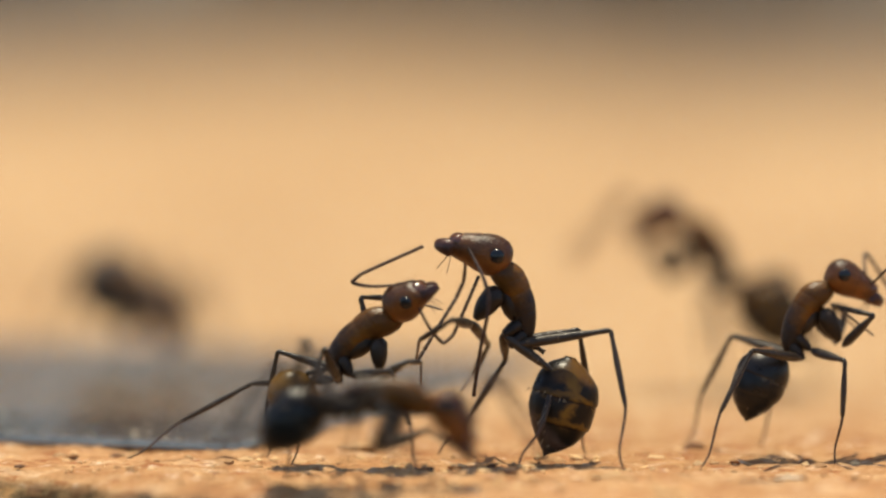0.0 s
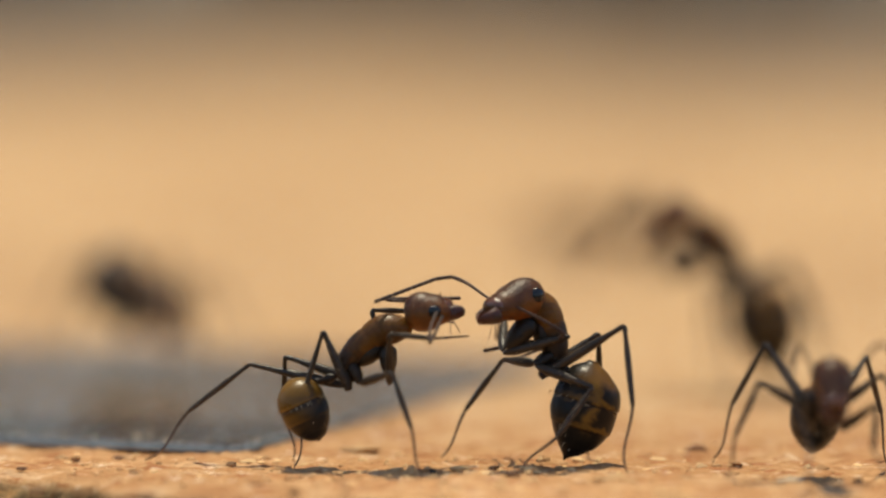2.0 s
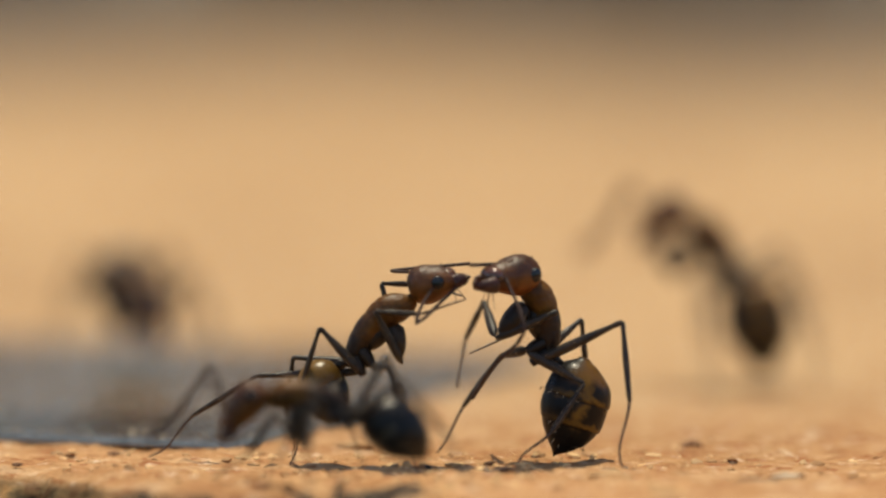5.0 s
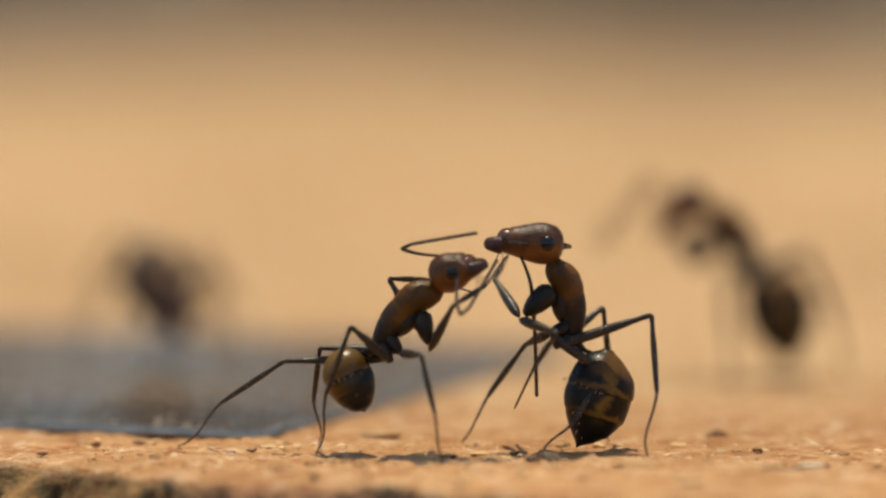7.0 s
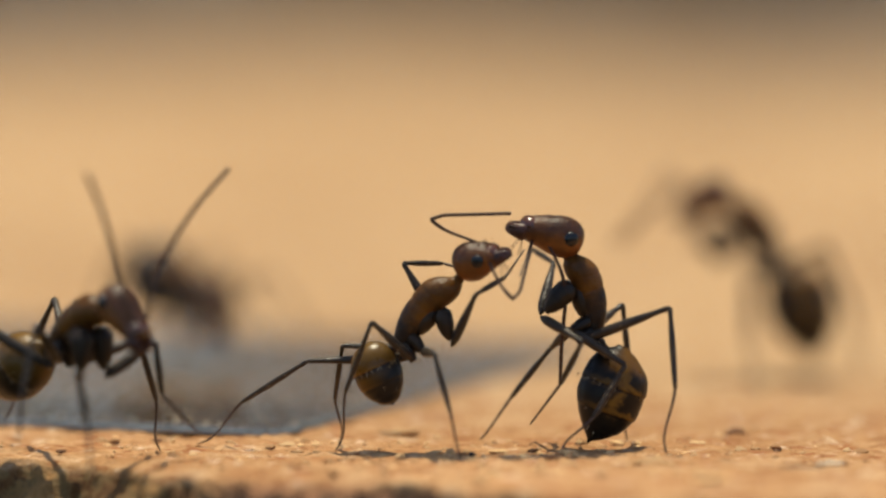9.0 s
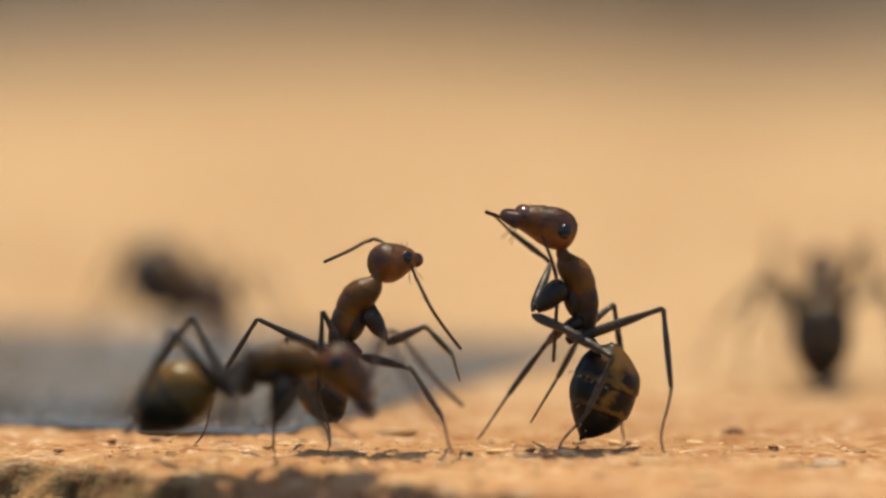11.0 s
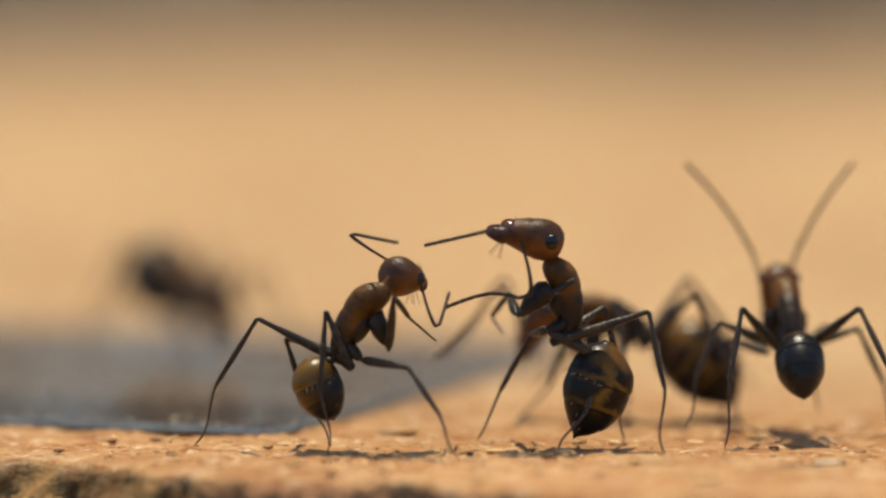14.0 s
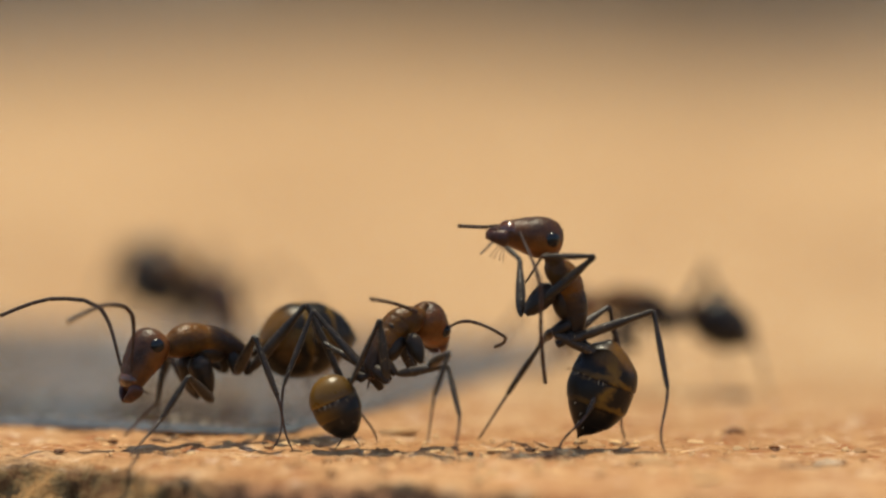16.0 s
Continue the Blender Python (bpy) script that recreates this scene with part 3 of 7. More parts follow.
    def place(self, p):
        """Poses of all the pieces in the world, from the joints p."""
        out = {}
        w, n = p["waist"], p["neck"]
        fwd = (n - w).normalized()
        lat = p.get("left", Vector((0, -self.side, 0)))
        lat = (lat - fwd * lat.dot(fwd)).normalized()
        up = fwd.cross(lat)
        T, H = self.TL, self.HL
        out["thorax"] = aim(w, n, up)
        hip = lambda a, b, c, s: w + fwd * (T * a) - up * (T * b) + lat * (T * c * s)
        j, tail = p["jaw"], p["tail"]
        hf = (j - n).normalized()
        hl = (lat - hf * lat.dot(hf)).normalized()
        hu = hf.cross(hl)
        out["head"] = aim(n - hf * self.nape, n + hf * 3, hu)
        # the gaster hangs from the waist by the petiole
        gd = (tail - p["rump"]).normalized()
        gbase = tail - gd * self.GL
        out["gaster"] = aim(gbase, tail, up)
        out["petiole"] = aim(w + fwd * 0.1, gbase + gd * (0.12 * self.GL), up)
        for nm, near in (("n", 1), ("f", -1)):
            s = near * self.side
            tro = hip(.42, self.dip, .16, s)
            a, b, c = self.fore
            # the coxa swings along with a raised knee
            to_knee = p["fore_knee_" + nm] - tro
            if nm == "f" or to_knee.length > a + 0.6:
                tro = tro + to_knee.normalized() * min(max(to_knee.length - a, 0.0), 1.3)
            k = tro + (p["fore_knee_" + nm] - tro).normalized() * a
            an = k + (p["fore_ankle_" + nm] - k).normalized() * b
            ti = an + (p["fore_tip_" + nm] - an).normalized() * c
            out["fore_femur_" + nm], out["fore_tibia_" + nm], out["fore_tarsus_" + nm] = aim(tro, k, up), aim(k, an, up), aim(an, ti, up)
            for leg, h in (("mid_", hip(.17, .20, .13, s)), ("hind_", hip(.03, .17, .13, s))):
                fe, lo = self.legs[leg + nm]
                foot, hint = p[leg + "foot_" + nm], p[leg + "knee_" + nm]
                kn, foot, pole = bend_knee(h, foot, fe, lo, hint)
                out[leg + "femur_" + nm], out[leg + "tibia_" + nm] = aim(h, kn, pole), aim(kn, foot, pole)
            so = n + hf * (H * self.socket) + hu * (H * .22) + hl * (s * H * .14)
            e = so + (p["elbow_" + nm] - so).normalized() * self.scape
            d1 = (p["whip_" + nm] - e).normalized()
            m = e + d1 * (self.whip / 2)
            d2 = (p["feeler_" + nm] - m).normalized() if (p["feeler_" + nm] - m).length > 0.2 else d1
            out["scape_" + nm] = aim(so, e, d1 + hu * 0.01)
            # six joints: the first rounds the elbow, the others still end where the whip points
            ways = [(d1 + (d2 - d1) * u).normalized() for u in (-0.12, 0.0, 0.25, 0.75, 1.0, 1.12)]
            first = (ways[0] + (e - so).normalized() * 0.35).normalized()
            slip = (ways[0] - first) / 5
            ways = [first] + [(v + slip).normalized() for v in ways[1:]]
            at = e
            for q, way in enumerate(ways):
                to = at + way * (self.whip / 6)
                out["flagellum_%d_%s" % (q, nm)] = aim(at, to, hu)
                at = to
        return out

    def perform(self, times, joints, base=None):
        """Key all pieces at the times; joints(t) gives the joints in the world, base(t) the pose of the whole ant."""
        tracks = {n: [] for n in self.parts}
        body = []
        for t in times:
            b = base(t) if base else self.home
            inv = b.inverted()
            body.append((t, b))
            for n, m in self.place(joints(t)).items():
                tracks[n].append((t, inv @ m))
        if base:
            walk(self.ob, body)
        else:
            self.ob.matrix_basis = self.home
        for n, rows in tracks.items():
            walk(self.parts[n], rows)


TENTHS = [i / 10 for i in range(161)]


class Walker(Ant):
    """An ant that walks along a track of (seconds, x, y, heading, rear, drop, lift): millimetres, degrees, how far it rears up, lets its gaster hang and lifts its antennae."""
    FEET = {"fore": (5.0, 2.3), "mid": (1.0, 4.1), "hind": (-3.7, 3.5)}

    def hatch(self, label, size=1.0, skin=None, big=1.0, stride=5.0):
        z = size
        self.track = []
        self.assemble(label, 1, 3.5 * z, 2.5 * z, (2.2 * z, 1.9 * z, 2.0 * z), (2.5 * z, 4.3 * z), (2.5 * z, 4.3 * z), (3.4 * z, 5.5 * z), (3.4 * z, 5.5 * z),
                         2.5 * z, 3.8 * z, 3.3 * z * big, 2.35 * z * big, z, skin, 0.3)
        self.z, self.stride = z, stride * z
        return self

    def go(self, *row):
        self.track.append(row)

    def follow(self):
        track = self.track
        ts = [r[0] for r in track]
        self.when, self.path = [], []
        far = 0.0
        last = None
        for i in range(321):
            t = i / 20
            v = [glide(ts, [r[k] for r in track], t) for k in range(1, 7)]
            if last:
                far += math.hypot(v[0] - last[0], v[1] - last[1]) + abs(v[2] - last[2]) * 0.04
            last = v
            self.when.append(t)
            self.path.append((far, *v))

    def state(self, t):
        i = min(int(t * 20 + 1e-6), 319)
        u = t * 20 - i
        return [a + (b - a) * u for a, b in zip(self.path[i], self.path[i + 1])]

    def along(self, far):
        """The state at a distance walked; before the start and past the end it goes straight on."""
        a, b = self.path[0], self.path[-1]
        for end, d in ((a, far - a[0]), (b, far - b[0])):
            if (end is a and d <= 0) or (end is b and d >= 0):
                h = radians(end[3])
                return [far, end[1] + d * math.cos(h), end[2] + d * math.sin(h), *end[3:]]
        lo, hi = 0, len(self.path) - 1
        while hi - lo > 1:
            m = (lo + hi) // 2
            lo, hi = (m, hi) if self.path[m][0] <= far else (lo, m)
        p, q = self.path[lo], self.path[hi]
        u = (far - p[0]) / max(q[0] - p[0], 1e-9)
        return [c + (d - c) * u for c, d in zip(p, q)]

    def base(self, t):
        s = self.state(t)
        return pose(s[1] * MM, s[2] * MM, 0, 0, 0, s[3])

    def joints(self, t):
        s = self.state(t)
        far, x, y, head, rear, drop, e = s
        z = self.z
        h = radians(head)
        f, l, o = Vector((math.cos(h), math.sin(h), 0)), Vector((-math.sin(h), math.cos(h), 0)), Vector((x, y, 0))
        at = lambda a, b, c: o + f * a + l * b + Vector((0, 0, c))
        bob = 0.08 * math.sin(far * 2.2)
        pit, gas, nod = radians(8 + 55 * rear), radians(12 + 70 * drop), radians(-48 + 25 * rear + 5 * math.sin(t * 2.1 + x))
        w = at(0, 0, (3.1 + bob + 1.5 * max(rear, 0)) * z)
        n = w + (f * math.cos(pit) + Vector((0, 0, math.sin(pit)))) * self.TL
        j = n + (f * math.cos(nod) + Vector((0, 0, math.sin(nod)))) * self.HL
        rump = w + (f * -0.55 + Vector((0, 0, 0.30 - 0.15 * drop))) * z
        tail = rump + (f * -math.cos(gas) + Vector((0, 0, -math.sin(gas)))) * self.GL
        p = dict(waist=w, neck=n, jaw=j, rump=rump, tail=tail, left=l)
        fwd = (n - w).normalized()
        up = fwd.cross(l)
        T = self.TL
        for nm, sd in (("n", 1), ("f", -1)):
            for i, (leg, (fx, fy)) in enumerate(self.FEET.items()):
                phase = 0.5 * ((i + (nm == "f")) % 2)
                cyc = far / self.stride + phase
                k, u = math.floor(cyc), cyc - math.floor(cyc)

                def planted(m):
                    q = self.along((m + 0.3 - phase) * self.stride)
                    g = radians(q[3])
                    a, b = fx * z, fy * z * sd
                    return Vector((q[1] + math.cos(g) * a - math.sin(g) * b, q[2] + math.sin(g) * a + math.cos(g) * b, 0))
                if u < 0.6:
                    foot = planted(k)
                else:
                    v = (u - 0.6) / 0.4
                    v = v * v * (3 - 2 * v)
                    foot = planted(k).lerp(planted(k + 1), v)
                    foot.z = 0.9 * z * math.sin(math.pi * v)
                if leg == "fore":
                    if rear > 0.5:
                        foot = n + f * (1.6 * z) + l * (sd * 1.0 * z) + Vector((0, 0, -2.2 * z))
                    tro = w + fwd * (T * .42) - up * (T * .50) + l * (T * .16 * sd)
                    a, b, c = self.fore
                    ank = foot + ((tro + Vector((0, 0, 1.5 * z))) - foot).normalized() * c
                    kn, ank, _ = bend_knee(tro, ank, a, b, tro + f * 0.6 + l * (sd * 1.0) + Vector((0, 0, 2)))
                    p["fore_knee_" + nm], p["fore_ankle_" + nm], p["fore_tip_" + nm] = kn, ank, foot
                else:
                    hip = w + fwd * (T * (.17 if leg == "mid" else .03)) - up * (T * .2) + l * (T * .13 * sd)
                    p[leg + "_foot_" + nm] = foot
                    p[leg + "_knee_" + nm] = hip + l * (sd * 1.2) + Vector((0, 0, 4)) + f * (0.8 if leg == "mid" else -1.2)
            sw = 0.35 * math.sin(t * 5.3 + sd + x * 0.2)
            el = n + f * (1.9 * z) + l * (sd * (1.3 + 0.3 * sw + 0.6 * max(e - 0.6, 0)) * z) + Vector((0, 0, (0.2 + 2.2 * e) * z))
            p["elbow_" + nm] = el
            p["whip_" + nm] = el + f * (1.6 * z) + l * (sd * (0.7 + sw + 1.6 * max(e - 0.6, 0)) * z) + Vector((0, 0, (-1.6 + 2.6 * e + sw) * z))
            p["feeler_" + nm] = el + f * (3.2 * z) + l * (sd * (1.0 + 1.6 * sw + 3.4 * max(e - 0.6, 0)) * z) + Vector((0, 0, (-3.2 + 4.4 * e + sw) * z))
        return p


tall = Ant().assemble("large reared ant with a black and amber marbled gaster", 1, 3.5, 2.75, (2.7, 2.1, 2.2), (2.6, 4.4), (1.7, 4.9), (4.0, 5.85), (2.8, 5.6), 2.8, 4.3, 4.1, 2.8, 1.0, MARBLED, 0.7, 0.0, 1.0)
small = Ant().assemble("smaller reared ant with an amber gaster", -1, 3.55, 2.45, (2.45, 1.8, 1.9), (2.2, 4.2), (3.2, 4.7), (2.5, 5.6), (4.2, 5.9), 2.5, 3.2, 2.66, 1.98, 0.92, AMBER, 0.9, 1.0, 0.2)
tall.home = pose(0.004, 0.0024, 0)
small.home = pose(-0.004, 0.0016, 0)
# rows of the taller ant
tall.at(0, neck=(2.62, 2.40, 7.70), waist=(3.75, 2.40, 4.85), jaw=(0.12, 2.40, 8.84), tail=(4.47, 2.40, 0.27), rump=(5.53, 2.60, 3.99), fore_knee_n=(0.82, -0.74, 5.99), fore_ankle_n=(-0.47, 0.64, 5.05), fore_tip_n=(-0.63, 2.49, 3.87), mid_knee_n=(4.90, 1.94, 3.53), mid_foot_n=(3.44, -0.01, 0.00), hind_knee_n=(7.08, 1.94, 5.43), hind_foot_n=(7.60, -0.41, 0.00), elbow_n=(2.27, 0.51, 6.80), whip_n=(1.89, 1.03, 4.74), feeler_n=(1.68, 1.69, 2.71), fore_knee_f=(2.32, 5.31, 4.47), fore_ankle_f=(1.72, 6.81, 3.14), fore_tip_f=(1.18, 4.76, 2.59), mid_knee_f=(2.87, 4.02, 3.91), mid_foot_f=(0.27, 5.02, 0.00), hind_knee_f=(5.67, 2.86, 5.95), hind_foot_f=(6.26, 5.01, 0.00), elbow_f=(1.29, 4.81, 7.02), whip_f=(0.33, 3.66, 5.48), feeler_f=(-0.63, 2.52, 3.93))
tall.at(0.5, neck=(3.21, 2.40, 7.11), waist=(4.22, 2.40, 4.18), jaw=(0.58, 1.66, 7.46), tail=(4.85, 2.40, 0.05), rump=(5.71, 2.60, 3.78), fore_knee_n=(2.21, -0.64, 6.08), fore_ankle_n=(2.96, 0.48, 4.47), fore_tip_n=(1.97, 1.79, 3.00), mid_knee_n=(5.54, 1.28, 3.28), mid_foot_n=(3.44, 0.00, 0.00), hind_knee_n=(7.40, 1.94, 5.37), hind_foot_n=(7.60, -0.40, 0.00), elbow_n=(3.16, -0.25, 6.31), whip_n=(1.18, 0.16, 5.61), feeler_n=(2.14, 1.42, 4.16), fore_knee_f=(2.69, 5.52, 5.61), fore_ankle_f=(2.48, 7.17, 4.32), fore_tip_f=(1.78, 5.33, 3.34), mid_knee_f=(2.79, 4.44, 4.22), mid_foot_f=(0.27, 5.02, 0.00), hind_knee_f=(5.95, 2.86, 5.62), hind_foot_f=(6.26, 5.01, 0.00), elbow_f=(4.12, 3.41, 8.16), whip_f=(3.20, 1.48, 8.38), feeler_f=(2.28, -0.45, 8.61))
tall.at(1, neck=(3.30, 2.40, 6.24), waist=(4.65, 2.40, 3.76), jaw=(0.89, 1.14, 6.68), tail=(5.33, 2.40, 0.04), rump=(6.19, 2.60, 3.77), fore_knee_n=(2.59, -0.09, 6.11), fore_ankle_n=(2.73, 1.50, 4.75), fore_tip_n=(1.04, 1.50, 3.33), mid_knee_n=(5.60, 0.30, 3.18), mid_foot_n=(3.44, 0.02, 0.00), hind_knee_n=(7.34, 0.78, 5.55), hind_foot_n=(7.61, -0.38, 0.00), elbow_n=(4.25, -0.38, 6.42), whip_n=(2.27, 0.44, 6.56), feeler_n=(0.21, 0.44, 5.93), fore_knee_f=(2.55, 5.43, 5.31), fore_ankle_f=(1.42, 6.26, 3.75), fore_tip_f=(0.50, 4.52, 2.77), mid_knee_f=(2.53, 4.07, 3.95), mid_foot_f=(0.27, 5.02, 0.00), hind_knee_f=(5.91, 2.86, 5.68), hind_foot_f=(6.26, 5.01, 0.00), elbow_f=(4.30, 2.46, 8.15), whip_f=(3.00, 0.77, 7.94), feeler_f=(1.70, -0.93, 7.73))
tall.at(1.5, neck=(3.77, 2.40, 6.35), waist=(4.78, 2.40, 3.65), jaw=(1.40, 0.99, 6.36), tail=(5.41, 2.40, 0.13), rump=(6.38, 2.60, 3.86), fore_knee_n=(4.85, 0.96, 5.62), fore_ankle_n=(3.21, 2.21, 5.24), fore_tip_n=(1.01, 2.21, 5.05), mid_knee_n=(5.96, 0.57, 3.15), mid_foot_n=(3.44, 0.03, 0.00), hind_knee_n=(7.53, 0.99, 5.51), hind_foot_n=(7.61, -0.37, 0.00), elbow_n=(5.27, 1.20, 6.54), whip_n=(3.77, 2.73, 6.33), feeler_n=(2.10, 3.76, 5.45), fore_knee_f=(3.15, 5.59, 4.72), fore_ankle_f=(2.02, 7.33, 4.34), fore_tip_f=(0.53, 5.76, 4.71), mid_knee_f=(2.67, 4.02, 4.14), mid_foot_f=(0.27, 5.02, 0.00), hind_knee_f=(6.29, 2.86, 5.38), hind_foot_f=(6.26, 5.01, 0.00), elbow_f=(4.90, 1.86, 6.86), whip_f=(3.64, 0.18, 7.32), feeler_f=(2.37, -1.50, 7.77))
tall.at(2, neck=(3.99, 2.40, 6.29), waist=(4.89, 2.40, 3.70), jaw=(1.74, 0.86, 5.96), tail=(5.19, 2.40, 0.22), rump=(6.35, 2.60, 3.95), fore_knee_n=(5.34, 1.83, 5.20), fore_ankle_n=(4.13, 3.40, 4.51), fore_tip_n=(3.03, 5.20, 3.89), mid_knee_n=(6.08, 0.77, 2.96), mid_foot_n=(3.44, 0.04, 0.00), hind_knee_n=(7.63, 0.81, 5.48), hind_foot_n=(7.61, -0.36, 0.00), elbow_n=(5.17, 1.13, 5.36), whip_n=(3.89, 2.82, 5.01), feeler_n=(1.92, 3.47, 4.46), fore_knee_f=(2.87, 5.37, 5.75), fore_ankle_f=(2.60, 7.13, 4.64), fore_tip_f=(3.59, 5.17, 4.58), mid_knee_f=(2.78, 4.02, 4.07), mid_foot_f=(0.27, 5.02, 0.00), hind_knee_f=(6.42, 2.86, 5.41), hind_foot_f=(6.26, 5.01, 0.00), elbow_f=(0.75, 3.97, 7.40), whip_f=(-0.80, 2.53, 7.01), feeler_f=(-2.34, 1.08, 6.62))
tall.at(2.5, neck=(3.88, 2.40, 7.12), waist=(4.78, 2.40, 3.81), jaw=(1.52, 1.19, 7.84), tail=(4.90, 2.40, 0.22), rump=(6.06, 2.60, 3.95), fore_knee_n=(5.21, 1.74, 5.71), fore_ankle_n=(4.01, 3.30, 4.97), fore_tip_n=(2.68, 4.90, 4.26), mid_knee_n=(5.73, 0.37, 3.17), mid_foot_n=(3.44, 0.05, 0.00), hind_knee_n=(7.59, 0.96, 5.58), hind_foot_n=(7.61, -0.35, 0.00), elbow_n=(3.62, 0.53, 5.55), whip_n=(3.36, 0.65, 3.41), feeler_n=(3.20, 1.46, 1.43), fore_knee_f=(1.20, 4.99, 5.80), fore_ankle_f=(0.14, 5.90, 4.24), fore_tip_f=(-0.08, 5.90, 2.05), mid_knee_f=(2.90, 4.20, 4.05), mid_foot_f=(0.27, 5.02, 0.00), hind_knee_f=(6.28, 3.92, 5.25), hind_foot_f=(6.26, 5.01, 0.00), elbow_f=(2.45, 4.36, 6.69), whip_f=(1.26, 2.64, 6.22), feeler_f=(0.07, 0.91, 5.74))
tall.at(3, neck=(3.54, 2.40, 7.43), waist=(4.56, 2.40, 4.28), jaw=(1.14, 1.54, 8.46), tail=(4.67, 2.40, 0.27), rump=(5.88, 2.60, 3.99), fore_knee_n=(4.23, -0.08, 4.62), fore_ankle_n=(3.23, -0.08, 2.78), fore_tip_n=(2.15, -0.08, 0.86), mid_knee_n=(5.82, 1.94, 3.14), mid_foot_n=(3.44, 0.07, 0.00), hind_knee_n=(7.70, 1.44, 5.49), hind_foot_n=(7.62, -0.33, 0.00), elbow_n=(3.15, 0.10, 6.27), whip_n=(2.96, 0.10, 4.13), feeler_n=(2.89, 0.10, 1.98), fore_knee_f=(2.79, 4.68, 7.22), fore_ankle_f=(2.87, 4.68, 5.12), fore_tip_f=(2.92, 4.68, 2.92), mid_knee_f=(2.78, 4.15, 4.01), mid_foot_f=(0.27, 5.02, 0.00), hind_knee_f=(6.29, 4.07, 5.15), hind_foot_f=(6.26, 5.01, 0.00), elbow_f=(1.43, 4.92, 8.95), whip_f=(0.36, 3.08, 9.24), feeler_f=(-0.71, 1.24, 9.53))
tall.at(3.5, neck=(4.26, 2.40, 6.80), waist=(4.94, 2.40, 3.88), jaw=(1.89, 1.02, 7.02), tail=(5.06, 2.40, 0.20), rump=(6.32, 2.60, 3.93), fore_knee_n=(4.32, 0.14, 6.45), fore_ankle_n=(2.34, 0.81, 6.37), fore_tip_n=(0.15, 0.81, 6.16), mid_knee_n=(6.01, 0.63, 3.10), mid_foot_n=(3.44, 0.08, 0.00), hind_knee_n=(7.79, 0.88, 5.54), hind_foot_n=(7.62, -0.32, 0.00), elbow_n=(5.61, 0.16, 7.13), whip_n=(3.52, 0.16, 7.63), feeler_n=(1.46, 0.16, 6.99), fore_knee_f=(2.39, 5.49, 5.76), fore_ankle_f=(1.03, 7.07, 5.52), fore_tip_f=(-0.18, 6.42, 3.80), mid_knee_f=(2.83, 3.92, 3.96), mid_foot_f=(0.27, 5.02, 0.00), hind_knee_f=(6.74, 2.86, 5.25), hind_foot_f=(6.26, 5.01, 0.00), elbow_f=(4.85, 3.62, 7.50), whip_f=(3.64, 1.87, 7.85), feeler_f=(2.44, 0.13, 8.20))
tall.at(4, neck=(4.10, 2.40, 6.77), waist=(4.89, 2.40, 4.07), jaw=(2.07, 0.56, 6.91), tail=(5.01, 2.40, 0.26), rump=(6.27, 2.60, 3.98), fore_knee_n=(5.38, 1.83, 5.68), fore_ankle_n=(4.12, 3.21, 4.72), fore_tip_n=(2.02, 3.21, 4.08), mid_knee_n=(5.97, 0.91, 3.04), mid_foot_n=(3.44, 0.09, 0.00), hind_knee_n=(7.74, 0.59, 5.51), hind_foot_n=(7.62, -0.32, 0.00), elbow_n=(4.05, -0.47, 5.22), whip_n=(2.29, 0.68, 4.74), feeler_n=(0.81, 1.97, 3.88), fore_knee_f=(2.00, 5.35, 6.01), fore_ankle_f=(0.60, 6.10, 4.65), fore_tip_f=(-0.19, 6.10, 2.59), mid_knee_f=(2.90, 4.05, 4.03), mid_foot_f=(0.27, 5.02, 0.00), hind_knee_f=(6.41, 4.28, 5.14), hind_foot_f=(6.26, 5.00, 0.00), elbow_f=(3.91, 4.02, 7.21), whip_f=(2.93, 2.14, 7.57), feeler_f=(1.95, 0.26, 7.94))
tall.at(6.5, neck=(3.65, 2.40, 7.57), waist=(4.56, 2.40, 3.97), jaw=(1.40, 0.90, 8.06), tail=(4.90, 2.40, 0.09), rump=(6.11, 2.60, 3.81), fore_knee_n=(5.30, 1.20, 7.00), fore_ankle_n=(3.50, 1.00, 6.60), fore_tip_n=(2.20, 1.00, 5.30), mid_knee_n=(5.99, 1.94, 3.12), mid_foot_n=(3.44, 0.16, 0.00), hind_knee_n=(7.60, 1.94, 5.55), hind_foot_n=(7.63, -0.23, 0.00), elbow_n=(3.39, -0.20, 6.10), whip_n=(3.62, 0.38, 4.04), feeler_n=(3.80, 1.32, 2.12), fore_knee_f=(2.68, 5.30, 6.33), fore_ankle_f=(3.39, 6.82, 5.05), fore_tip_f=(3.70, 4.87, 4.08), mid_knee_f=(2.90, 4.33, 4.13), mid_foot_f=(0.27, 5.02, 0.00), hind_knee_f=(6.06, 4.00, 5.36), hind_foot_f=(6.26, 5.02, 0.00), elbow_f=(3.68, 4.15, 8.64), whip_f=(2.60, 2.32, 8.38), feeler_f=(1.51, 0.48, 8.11))
